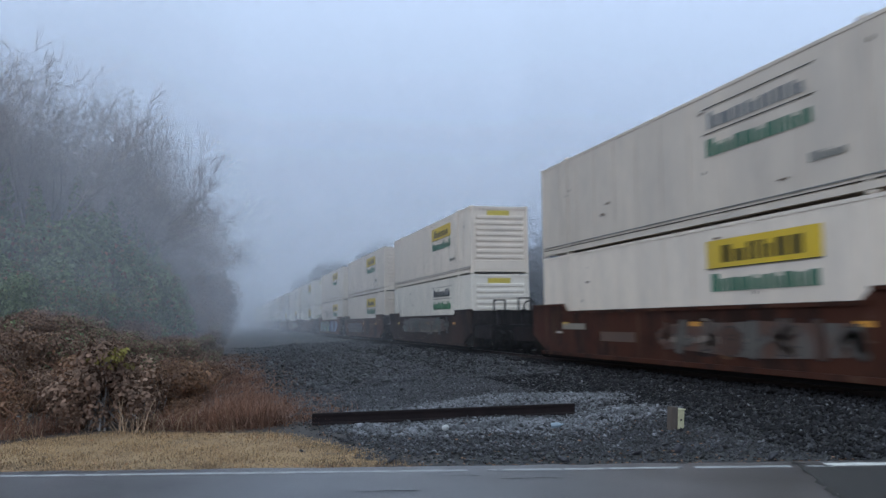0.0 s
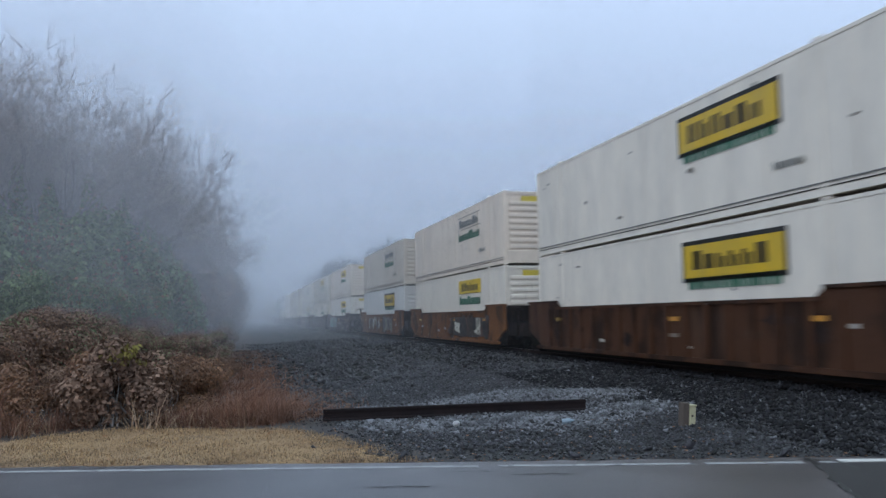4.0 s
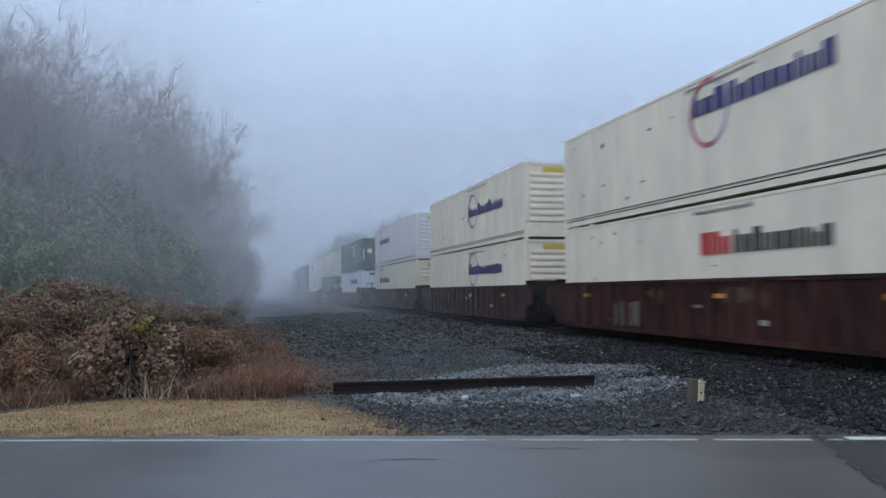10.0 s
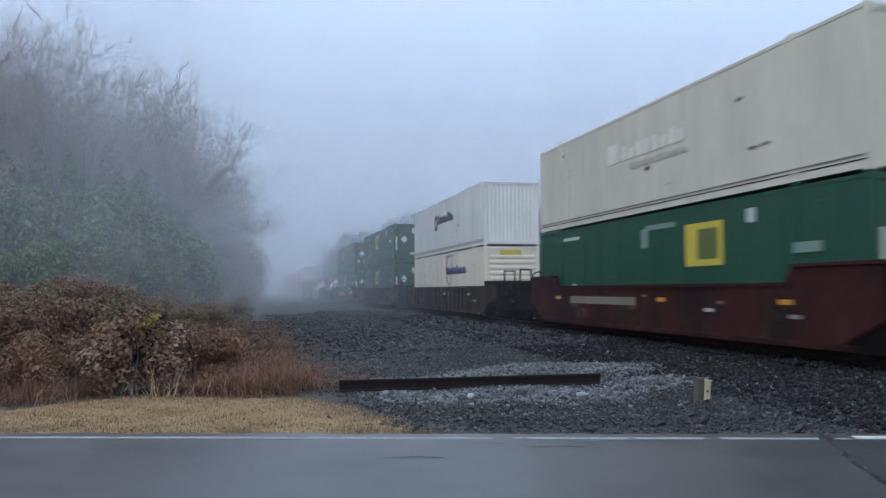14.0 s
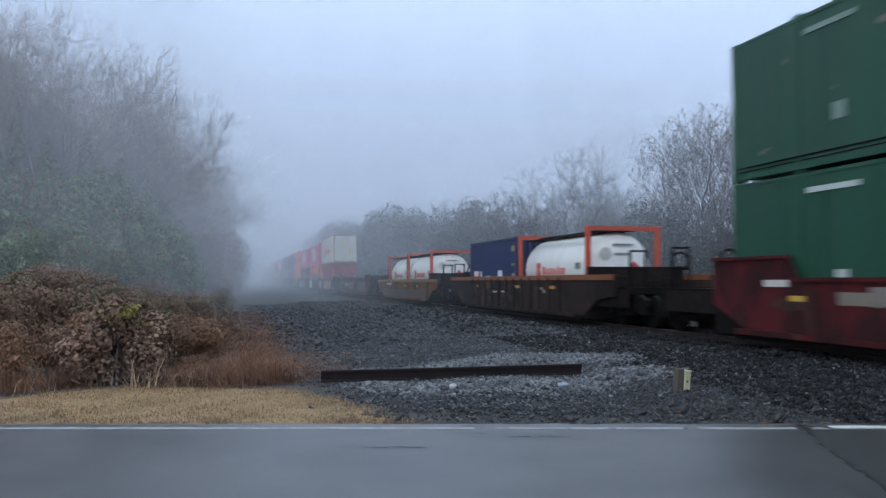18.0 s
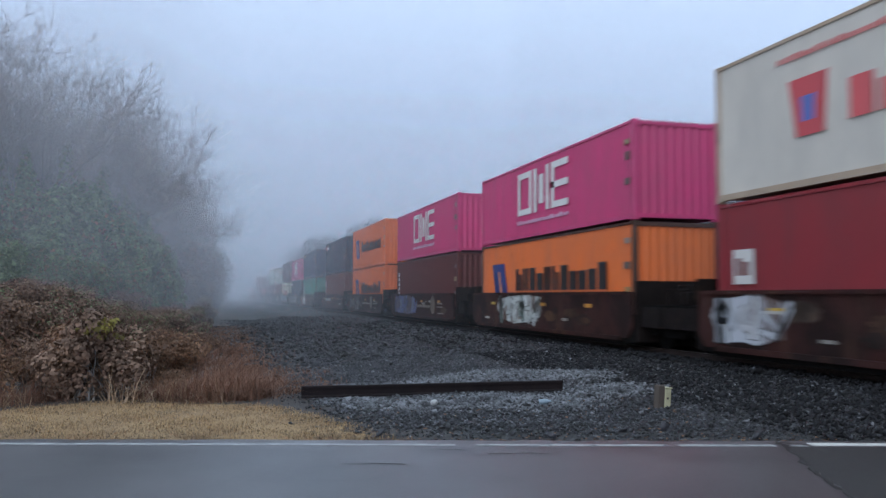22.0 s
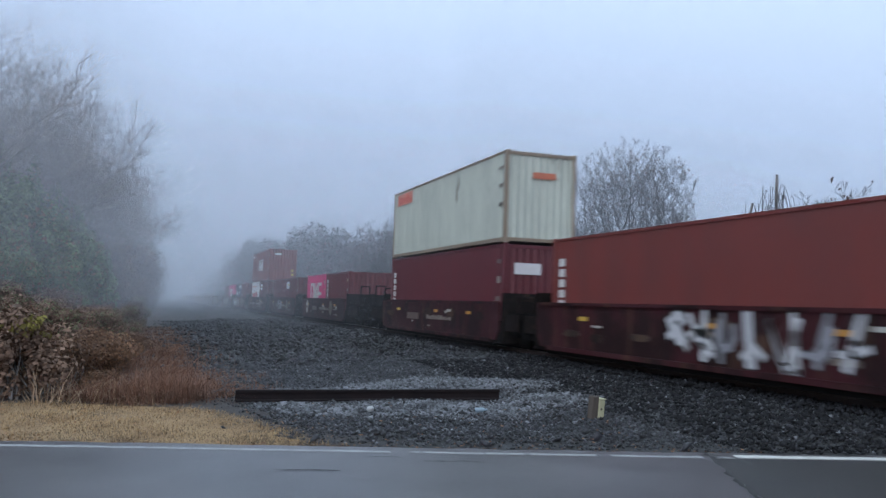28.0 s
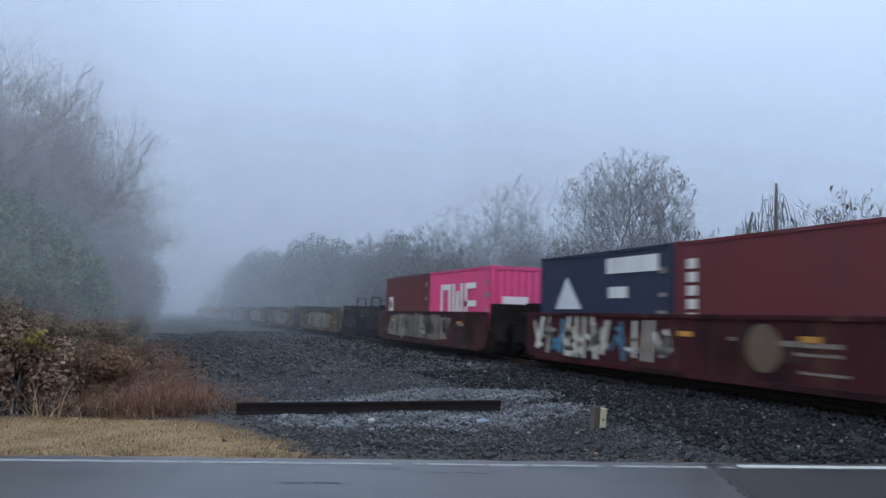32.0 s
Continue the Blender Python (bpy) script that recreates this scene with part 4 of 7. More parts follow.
# left wood: vine-covered thickets, green in front, brown further along
vines = [foliage_mass("vine_thicket", "dense green vine thicket climbing dead stems", 60 + k, (1.9, 1.9, 4.2), 15000, LEAF_GREEN, 0.085, lumps=34, clump=(0.13, 0.27),
                      group="vine thickets", second=LEAF_BROWN if k % 2 else LEAF_GREEN, hollow=0.82) for k in range(4)]
stand([(-15.5, 6.2, 36), (-12.6, 4.4, 35.5), (-10.4, 6.6, 37), (-8.5, 4.6, 36), (-6.8, 4.6, 37.5), (-5.4, 3.0, 36.5), (-4.6, 2.2, 38.5), (-9.6, 3.0, 33.5),
       (-12.2, 3.4, 33), (-7.4, 2.4, 34), (-14.6, 3.6, 33), (-11.2, 8.6, 43), (-8.0, 6.4, 42.5), (-6.0, 6.0, 44), (-4.6, 3.8, 46.5), (-14, 9, 43), (-18, 7, 38),
       (-21, 6, 36), (-14, 8.2, 37.4), (-11.6, 7.4, 36.6), (-9.2, 7.6, 37.0), (-7.2, 6.6, 38), (-5.8, 5.4, 39), (-4.5, 4.6, 41), (-3.9, 3.2, 43), (-16.5, 8.5, 38)], vines, 4.7, prng)
columns = [foliage_mass("vine_clad_trunk", "dead trunk wrapped in green vines", 63 + k, (0.85, 0.85, 6.4), 7000, LEAF_GREEN, 0.085, lumps=13, stems=12,
                        group="vine-clad trunks", second=LEAF_BROWN, hollow=0.8) for k in range(2)]
stand([(-13.4, 9.6, 38.5), (-11.6, 8.2, 38), (-9.3, 9.0, 39), (-7.2, 7.4, 39.5), (-5.9, 6.6, 41), (-15.5, 10, 39), (-4.9, 4.6, 42)], columns, 6.8, prng)
thickets = [foliage_mass("brown_thicket", "grey-brown leafless thicket at the wood's edge", 66 + k, (1.7, 1.7, 4.2), 11000, LEAF_DARK, 0.06, lumps=24, stems=70,
                         group="brown thickets", second=LEAF_BROWN, hollow=0.6) for k in range(2)]
stand([(-3.7, 3.6, 54), (-3.0, 4.4, 64), (-2.3, 4.2, 74), (-1.8, 4.0, 86), (-1.3, 3.8, 98), (-0.9, 3.6, 112), (-0.6, 3.4, 128), (-2.8, 2.2, 56), (-2.0, 2.0, 66),
       (-1.3, 1.8, 78), (-0.8, 1.6, 90), (-5, 6, 56), (-4, 5.4, 64), (-7, 7, 56), (-9.5, 8, 56), (-3.6, 1.2, 44), (-0.3, 3.4, 108)], thickets, 4.7, prng)

# brambles and reeds by the verge
brambles = [foliage_mass("bramble_bush", "withered brown bramble bush beside the verge", 80 + k, (1.25, 0.9, 1.15), 11000, LEAF_DARK if k == 3 else LEAF_BROWN, 0.029, lumps=20, clump=(0.16, 0.3),
                         group="brambles", second=LEAF_BROWN if k == 3 else LEAF_DARK, hollow=0.75) for k in range(4)]
places = []
for k, (x, y, s) in enumerate([(-0.75, 13.9, 0.9), (-2.1, 13.7, 0.95), (-3.3, 13.6, 0.85), (-4.5, 13.4, 0.95), (-3.0, 15.6, 0.9), (-1.6, 16.2, 0.85), (-4.8, 16.0, 1.0),
                               (-2.6, 18.5, 1.0), (-0.6, 19.0, 0.9), (-4.4, 19.4, 1.15), (-1.2, 22.5, 1.1), (-3.2, 23, 1.1), (-0.2, 26, 0.9), (-2.0, 28, 1.0),
                               (-6.2, 18.0, 1.2), (-6.0, 14.2, 1.1)]):
    places.append((k % 4 if y < 15.2 else 3, x, y, prng.uniform(0, 360), s * (0.95 if y < 15 else 0.75 if y < 20 else 0.6)))
plant_all(brambles, places)
mounds = [foliage_mass("bramble_mound", "mound of withered vines and brambles before the wood", 86 + k, (1.7, 1.4, 1.7), 16000, LEAF_DARK, 0.034,
                        group="bramble mounds", lumps=20, second=LEAF_BROWN if k else LEAF_GREEN, hollow=0.8, clump=(0.16, 0.32)) for k in range(2)]
stand([(-13.6, 0.8, 24), (-11.2, 1.2, 25.5), (-9.0, 0.8, 26), (-15.5, 1.0, 26), (-7.2, 0.0, 25), (-12.4, 0.3, 20.5), (-10.0, 0.0, 21), (-8.2, -0.6, 21.5), (-6.0, -0.6, 24),
       (-5.0, -0.8, 27), (-4.2, -0.9, 24), (-3.3, -0.6, 29), (-2.4, -0.9, 27), (-6.4, 0.0, 30), (-8.2, 0.8, 30), (-10.6, 1.4, 30), (-4.8, -0.3, 33), (-3.2, -0.5, 36), (-2.2, -0.5, 40),
       (-14.6, -0.4, 19), (-16.6, 0.6, 20), (-5.6, 0.6, 35), (-1.4, -0.6, 34), (-1.2, -0.3, 46), (-0.8, 0, 56)], mounds, 1.9, prng)
golden = foliage_mass("yellow_leaved_shrub", "dark shrub topped with yellow-green leaves", 91, (0.75, 0.6, 1.1), 5200, LEAF_DARK, 0.036, lumps=12)
golden.matrix_basis = on_ground(-1.65, 13.0, 30, 1.05)
crown_tip = foliage_mass("yellow_shrub_top", "yellow-green leafy shoots of a shrub", 92, (0.42, 0.34, 0.30), 300, LEAF_YELLOW, 0.038, lumps=9, stems=4)
crown_tip.matrix_basis = on_ground(-1.62, 12.9, 0, 1.0, 0.84)

canes = []
for k in range(2):
    crng = np.random.default_rng(170 + k)
    seg = []
    for c in range(26):
        p = np.array([crng.normal(0, 0.6), crng.normal(0, 0.4), 0.0])
        d = np.array([crng.normal(0, 0.35), crng.normal(0, 0.3), 1.0])
        n = crng.uniform(0.5, 1.15)
        for q in range(6):
            e = p + d / np.linalg.norm(d) * n / 6
            seg.append((*p, *e, 0.007, 0.006))
            p, d = e, d + np.array([crng.normal(0, 0.12), crng.normal(0, 0.12), -0.16])
    v, f = rods(seg, 3)
    canes.append(tagged(part("cane_tangle", indexed_mesh("cane_tangle", v, f), REED), "arching bare bramble canes above the brambles", "bramble", "bramble canes", kind="stuff"))
plant_all(canes, [(0, -0.8, 13.8, 0, 1), (1, -2.2, 13.6, 50, 1.05), (0, -3.4, 13.5, 90, 1), (1, -4.6, 13.5, 200, 1.1), (0, -1.6, 15.8, 160, 1.2), (1, -3.2, 15.6, 20, 1.3),
                  (0, -5.0, 15.8, 70, 1.4), (1, 0.1, 14.2, 120, 0.9), (0, -0.4, 18, 220, 1.1), (1, -2.4, 18.6, 300, 1.4)])

reeds = [reed_clump("reed_clump", "clump of dry reddish-brown reeds", 100 + k, (0.34, 0.25), 600, 0.36, REED, 0.010, "dry reeds") for k in range(3)]
places = []
for k, (x, y, s) in enumerate([(0.35, 12.75, 0.9), (0.3, 13.2, 0.8), (0.2, 12.75, 1.0), (-0.1, 12.95, 1.1), (0.4, 13.2, 0.9), (0.9, 14.4, 0.7), (0.3, 16, 0.8), (0.7, 18.5, 0.7), (0.4, 22, 0.8), (0.6, 26, 0.9), (-0.3, 12.8, 0.8), (0.2, 13.5, 1.1),
                               (-0.9, 13.0, 0.75), (-3.0, 12.7, 0.75), (-3.9, 12.6, 0.8), (-4.8, 12.6, 0.9), (-2.4, 12.9, 0.7)]):
    places.append((k % 3, x, y, prng.uniform(0, 360), s))
plant_all(reeds, places)
pale = [reed_clump("grass_tuft", "tall pale straw-coloured grass stalks", 110 + k, (0.25, 0.18), 34, 0.42, REED_PALE, 0.014, "pale stalks") for k in range(2)]
plant_all(pale, [(0, -1.35, 12.5, 20, 1.0), (1, -1.0, 12.45, 100, 0.95), (0, -0.4, 12.4, 200, 0.75), (1, 0.1, 12.4, 300, 0.7), (0, -3.4, 12.3, 0, 0.8),
                 (1, -2.6, 12.3, 40, 0.7), (0, -4.4, 12.2, 50, 0.8)])


def weedy_strip():
    """Low dead weeds on the bare soil between the brambles and the ballast."""
    rng = np.random.default_rng(188)
    n = 9000
    y = 13.2 + 36 * rng.random(n) ** 1.5
    x = rng.normal(0.7, 0.75, n) + 0.25 * np.sin(y * 1.1)
    ok = x < 2.6
    x, y = x[ok], y[ok]
    p = np.column_stack([x, y, lie(x, y)])
    vv, f = blades(rng, p, 0.10, 0.016, 1.3)
    tagged(part("dead_weeds", indexed_mesh("dead_weeds", vv, f), REED), "low dead brown weeds on bare soil", "dry grass", kind="stuff")
    q = leaf_quads(rng, p[::2] + np.array([[0.05, 0, 0.02]]), 0.035)
    tagged(part("soil_leaves", quads_mesh("soil_leaves", q, 4), LEAF_DARK), "fallen leaves on the bare soil", "leaves", kind="stuff")


weedy_strip()


def fallen_stick(x, y, turn, length):
    rng = np.random.default_rng(int(x * 100 + 5000))
    seg, p = [], np.array([0.0, 0, 0.03])
    for k in range(6):
        q = p + np.array([length / 6, rng.normal(0, 0.04), rng.normal(0.02, 0.03)])
        seg.append((*p, *q, 0.010, 0.008))
        p = q
    v, f = rods(seg, 5)
    ob = part("fallen_stick", indexed_mesh("fallen_stick", v, f), TWIG_DARK)
    ob.matrix_basis = pose(x, y, float(lie(x, y)), 0, -12, turn)
    tagged(ob, "bare fallen stick at the wood's edge", "stick", "fallen sticks")


for x, y, a, n in ((0.95, 13.3, 30, 0.6), (2.4, 17.5, 40, 0.9), (0.9, 16.2, 60, 0.8)):
    fallen_stick(x, y, a, n)

# woods beyond the track
oak = bare_tree("spreading_tree", "broad leafless tree beyond the railway", 9, 11.6, twig=TWIG_DARK, spread=0.5, levels=6, upright=0.5, trunk=0.2, fork=0.34,
                lean=0.03, whips=4, thin=0.005)
oak.matrix_basis = on_ground(20.0, 44.6, 40)
russet = bare_tree("russet_tree", "round-crowned tree with a few withered leaves", 123, 11.9, leaf=LEAF_RUSSET, leaf_share=0.22, leaf_size=0.06, twig=TWIG_DARK,
                   crown=(4.3, 3.2, 0.95), count=2000, trunk_top=2.6, whips=4, twig_len=0.42, shell=0.3, forks=8, thin=0.0055)
russet.matrix_basis = on_ground(26.9, 42.2, 10)
scrub = [bare_tree("scrub_tree", "thin grey leafless scrub tree beyond the railway", 130 + k, 8.0, leaf=LEAF_RUSSET if k == 1 else None, leaf_share=0.15, leaf_size=0.09,
                   twig=TWIG_DARK, crown=(1.5 + 0.3 * k, 1.4, 0.6), count=300, trunk_top=1.4, whips=3, twig_len=0.36, shell=0.2, thin=0.0075, group="lineside scrub") for k in range(3)]
places = []
for k in range(64):
    y = 24 + k * 1.9 + prng.normal(0, 0.8)
    places.append((k % 3, 24.5 + prng.uniform(-1, 6), y, prng.uniform(0, 360), prng.uniform(0.75, 1.15) * (1.0 if y > 48 else 0.8)))
plant_all(scrub, places)
dark = [foliage_mass("evergreen_thicket", "dark evergreen thicket beyond the railway", 140 + k, (2.2, 2.2, 4.6), 13000, EVERGREEN, 0.07, lumps=15, stems=10,
                     group="evergreen thickets") for k in range(3)]
places = []
for k, (x, y, s) in enumerate([(25.2, 43.0, 1.15), (26.0, 39.8, 0.95), (27.6, 36.5, 0.8), (28.4, 33.0, 1.1), (28.0, 30.0, 1.15), (29.2, 27.0, 1.05), (28.6, 24.2, 0.9),
                               (26.5, 47.5, 0.7), (25.5, 58, 0.85), (26, 64, 0.9), (25, 71, 1.2), (27, 76, 1.3), (25.6, 92, 2.6), (27.5, 84, 1.9), (25, 104, 2.0), (24.5, 116, 2.0),
                               (24, 130, 2.2), (23, 158, 2.7), (24, 145, 2.3), (29.5, 21, 0.8), (30, 18.5, 0.8)]):
    places.append((k % 3, x, y, prng.uniform(0, 360), s))
plant_all(dark, places)


under = [foliage_mass("grey_brown_scrub", "tangled grey-brown scrub at the foot of the trees", 160 + k, (2.4, 2.0, 3.4), 11000, EVERGREEN, 0.055, lumps=26, stems=60,
                      group="understory scrub", second=LEAF_DARK) for k in range(2)]
places = []
for k in range(52):
    y = 19 + k * 2.1
    places.append((k % 2, 25.2 + prng.uniform(-0.8, 2.2), y + prng.normal(0, 0.7), prng.uniform(0, 360), prng.uniform(0.9, 1.6)))
plant_all(under, places)


# hazy trees standing closer to the line, and the dark mass below the russet tree
stand([(13.2, 5.0, 88), (14.3, 5.6, 80), (15.6, 6.2, 76), (16.8, 5.8, 70), (17.8, 6.0, 66), (18.8, 6.1, 62), (19.8, 5.9, 60), (20.8, 5.8, 57), (21.7, 5.4, 56), (22.6, 5.0, 54),
       (24.8, 5.8, 54), (25.6, 5.2, 52), (26.6, 6.0, 54), (28.5, 6.0, 56), (34.6, 7.4, 47), (35.6, 6.6, 46), (36.8, 5.8, 45), (23.7, 4.4, 55), (18.3, 5.2, 72), (16.2, 5.4, 84),
       (20.3, 5.0, 66), (44.5, 8.0, 42), (46, 8.6, 41), (48, 7.6, 41)],
      [copy_thing(k, pose(0, 0, 0)) for k in scrub], 8.2, prng)
stand([(26.6, 5.2, 46.5), (28.2, 5.9, 47.5), (29.8, 5.6, 48), (31.4, 4.8, 47), (33.0, 4.4, 47), (21.6, 3.2, 56), (19.6, 3.4, 60), (17.6, 3.6, 66), (15.8, 3.8, 74), (23.4, 3.0, 53),
       (25.0, 3.2, 50), (14.6, 4.0, 82), (13.4, 3.8, 92), (36.6, 4.0, 45), (38.4, 4.6, 44), (40, 4.6, 43)], [copy_thing(k, pose(0, 0, 0)) for k in dark], 5.2, prng)


def draped_snag(label, at, height, seed, bend):
    """A dead trunk hung with dark vines."""
    rng = np.random.default_rng(seed)
    t = thing("dead_snag", label, "tree", "dead snags", at=at)
    seg, p, r = [], np.array([0.0, 0, -0.1]), 0.24
    for k in range(9):
        q = p + np.array([bend[0] * k * 0.05 + rng.normal(0, 0.06), bend[1] * k * 0.05 + rng.normal(0, 0.06), height / 9])
        seg.append((*p, *q, r, r * 0.86))
        p, r = q, r * 0.86
    v, f = rods(seg, 7)
    part("trunk", indexed_mesh("trunk", v, f), BARK, t)
    spine = np.array([s[3:6] for s in seg])
    hang = []
    for k in range(190):
        a = spine[rng.integers(3, 8)] + rng.normal(0, 0.32, 3)
        d = rng.normal(0, 0.22, 3)
        prev = a
        for s in range(4):
            nxt = prev + np.array([d[0] * 0.3, d[1] * 0.3, 0.12 - 0.22 * s + rng.normal(0, 0.05)])
            hang.append((*prev, *nxt, 0.016, 0.012))
            prev = nxt
    v, f = rods(hang, 3)
    part("hanging_vines", indexed_mesh("hanging_vines", v, f), TWIG_DARK, t, "bare hanging vines")
    pts = spine[rng.integers(1, 6, 900)] + rng.normal(0, 1, (900, 3)) * np.array([[0.32, 0.32, 0.4]])
    part("vine_leaves", quads_mesh("vine_leaves", leaf_quads(rng, pts, 0.055, 0.6), 4), EVERGREEN, t, "dark clinging vine leaves")
    return t


draped_snag("tall dead trunk with hanging vines beyond the railway", on_ground(28.2, 31.2), 8.9, 150, (0.0, 0.0))
draped_snag("leaning dead trunk draped in dark vines", on_ground(26.9, 32.6), 7.6, 151, (0.5, -0.2))
draped_snag("bent dead trunk draped in dark vines", on_ground(28.6, 28.4), 6.6, 152, (0.4, -0.5))
far_bare = copy_thing(oak, on_ground(30.5, 28.2, 200, 0.62))
copy_thing(scrub[0], on_ground(29.5, 31.8, 20, 0.95))
copy_thing(scrub[1], on_ground(30.5, 30.0, 120, 0.9))

# thin mist hanging in the wood beside the line
for y, share in ((26.0, 0.045), (29.0, 0.065), (31.8, 0.09), (34.6, 0.11), (37.4, 0.13), (40.4, 0.15), (43.2, 0.16), (45.8, 0.16)):
    me = indexed_mesh("mist", [(-60, y, -1.0), (2.0, y, -1.0), (2.0, y, 40), (-60, y, 40)], [(0, 1, 2, 3)])
    tagged(part("mist", me, fog_material("mist", share, 24.0, 2.0)), "thin mist hanging between the trees", "fog", kind="stuff")

for y, share in ((36.0, 0.06), (39.0, 0.07), (41.0, 0.07)):
    me = indexed_mesh("mist", [(15, y, -1.0), (120, y, -1.0), (120, y, 40), (15, y, 40)], [(0, 1, 2, 3)])
    tagged(part("mist", me, fog_material("mist", share, 26.0)), "thin mist hanging before the trees beyond the railway", "fog", kind="stuff")

# far trees across the line, deep in the fog
stand([(5.7, 4.4, 172), (6.6, 4.3, 150), (7.5, 4.6, 134), (8.6, 4.8, 122), (9.8, 5.2, 112), (11.0, 5.8, 104), (12.2, 6.2, 98), (7.0, 3.6, 142), (9.2, 4.4, 118)],
      [copy_thing(k, pose(0, 0, 0)) for k in dark], 5.2, prng)

# banks of fog lying across the line
FOG_THINNING = 0.0100     # light lost per metre beyond the nearest bank
FOG_BANKS, last = [(20.0 + 2.0 * k, 0.003 + 0.0007 * k) for k in range(13)], 46.0
for k in range(31):
    y = 49.0 * 1.06 ** k
    FOG_BANKS.append((y, 1 - math.exp(-FOG_THINNING * (y - last))))
    last = y
FOG_BANKS += [(last * 1.05 + 6 * k, 0.19) for k in range(6)]
for y, share in FOG_BANKS:
    top = 28 + 0.2 * y
    me = indexed_mesh("fog_bank", [(-200, y, -1.0), (260, y, -1.0), (260, y, top + 1), (-200, y, top + 1)], [(0, 1, 2, 3)])
    bank = part("fog_bank", me, fog_material("fog", share, top))
    tagged(bank, "thin bank of pale drifting fog", "fog", "fog banks", kind="stuff")

# ---- the train ----
TRAIN = []            # thing, place along the train, height


def plate(parent, name, y0, y1, z0, z1, x, hexcode, label="", thick=0.006, rust=False):
    return part(name, boxes((x - thick, x, y0, y1, z0, z1)), paint(hexcode, rust, 0.68), parent, label)


def end_plate(parent, name, x0, x1, z0, z1, y, hexcode, label=""):
    return part(name, boxes((x0, x1, y - 0.006, y, z0, z1)), paint(hexcode, False, 0.68), parent, label)


def lettering(parent, y0, y1, z0, z1, x, hexcode, count, seed, label="row of plain lettering bars", gap=0.2):
    """A word that is not spelled out: plain bars from y1 (its start) down to y0, as one painted part."""
    rng = random.Random(seed)
    bm = bmesh.new()
    step = (y1 - y0) / count
    for k in range(count):
        a = y1 - k * step
        h = z1 if k == 0 else z0 + (z1 - z0) * rng.choice((0.70, 0.74, 0.78, 1.0))
        w = step * (1 - gap)
        if rng.random() < 0.5:
            box(bm, x - 0.006, x, a - w, a, z0, h)
        else:
            box(bm, x - 0.006, x, a - w * 0.42, a, z0, h)
            box(bm, x - 0.006, x, a - w, a - w * 0.58, z0, z0 + (h - z0) * rng.choice((0.74, 1.0)))
    return part("lettering", bm, paint(hexcode, False, 0.7), parent, label)


def corrugated(length, height, y0, z0, x_out, depth=0.036, pitch=0.278):
    """A trapezoid-ribbed wall in the plane x = x_out, ribs upright, running along y."""
    n = max(2, round((length - 0.1) / pitch))
    p = (length - 0.1) / n
    s = 1 if x_out < 0 else -1
    ys, xs = [y0], [x_out]
    for k in range(n):
        b = y0 + 0.05 + k * p
        for f, d in ((0.0, 0), (0.26, 0), (0.5, 1), (0.76, 1)):
            ys.append(b + f * p)
            xs.append(x_out + s * depth * d)
    ys.append(y0 + length), xs.append(x_out)
    bm = bmesh.new()
    lo = [bm.verts.new((a, b, z0)) for a, b in zip(xs, ys)]
    hi = [bm.verts.new((a, b, z0 + height)) for a, b in zip(xs, ys)]
    for k in range(len(lo) - 1):
        bm.faces.new((lo[k], lo[k + 1], hi[k + 1], hi[k]) if s > 0 else (lo[k], hi[k], hi[k + 1], lo[k + 1]))
    return bm


def corrugated_end(width, height, y, z0, flip=1, depth=0.04, n=9):
    xs, ys = [-width / 2], [y]
    p = width / n
    for k in range(n):
        b = -width / 2 + k * p
        for f, d in ((0.05, 0), (0.3, 0), (0.5, 1), (0.8, 1)):
            xs.append(b + f * p), ys.append(y + flip * depth * d)
    xs.append(width / 2), ys.append(y)
    bm = bmesh.new()
    lo = [bm.verts.new((a, b, z0)) for a, b in zip(xs, ys)]
    hi = [bm.verts.new((a, b, z0 + height)) for a, b in zip(xs, ys)]
    for k in range(len(lo) - 1):
        bm.faces.new((lo[k], lo[k + 1], hi[k + 1], hi[k]))
    return bm


def frame_parts(t, L, W, H, m, key, post=0.16):
    """Posts, rails and corner castings that all boxes share."""
    w = W / 2
    for i, (x0, x1) in enumerate(((-w, -w + 0.11), (w - 0.11, w))):
        for j, (y0, y1) in enumerate(((0.0, post), (L - post, L))):
            part("corner_post", kept(("corner_post", key, i, j), lambda a=(x0, x1, y0, y1, 0.1, H - 0.1): boxes(a, bevel=0.012), m), None, t)
        part("top_rail", kept(("top_rail", key, i), lambda a=(x0, x1, post, L - post, H - 0.09, H - 0.022): boxes(a), m), None, t)
        part("bottom_rail", kept(("bottom_rail", key, i), lambda a=(x0, x1, post, L - post, 0.045, 0.17): boxes(a), m), None, t)
    for x0, x1 in ((-w - 0.003, -w + 0.16), (w - 0.16, w + 0.003)):
        for y0, y1 in ((-0.004, 0.18), (L - 0.18, L + 0.004)):
            for z0, z1 in ((0.0, 0.118), (H - 0.118, H)):
                part("corner_casting", kept(("corner_casting", key, x0, y0, z0), lambda a=(x0, x1, y0, y1, z0, z1): boxes(a, bevel=0.01), m), None, t)
    part("end_header", kept(("end_header", key), lambda: boxes((-w + 0.11, w - 0.11, 0.01, 0.12, H - 0.14, H - 0.03)), m), None, t)
    part("end_sill", kept(("end_sill", key), lambda: boxes((-w + 0.11, w - 0.11, 0.01, 0.12, 0.065, 0.17)), m), None, t)
    part("roof", kept(("roof", key), lambda: boxes((-w + 0.09, w - 0.09, 0.1, L - 0.1, H - 0.06, H - 0.03)), m), None, t)
    part("floor", kept(("floor", key), lambda: boxes((-w + 0.1, w - 0.1, 0.1, L - 0.1, 0.08, 0.15)), m), None, t)


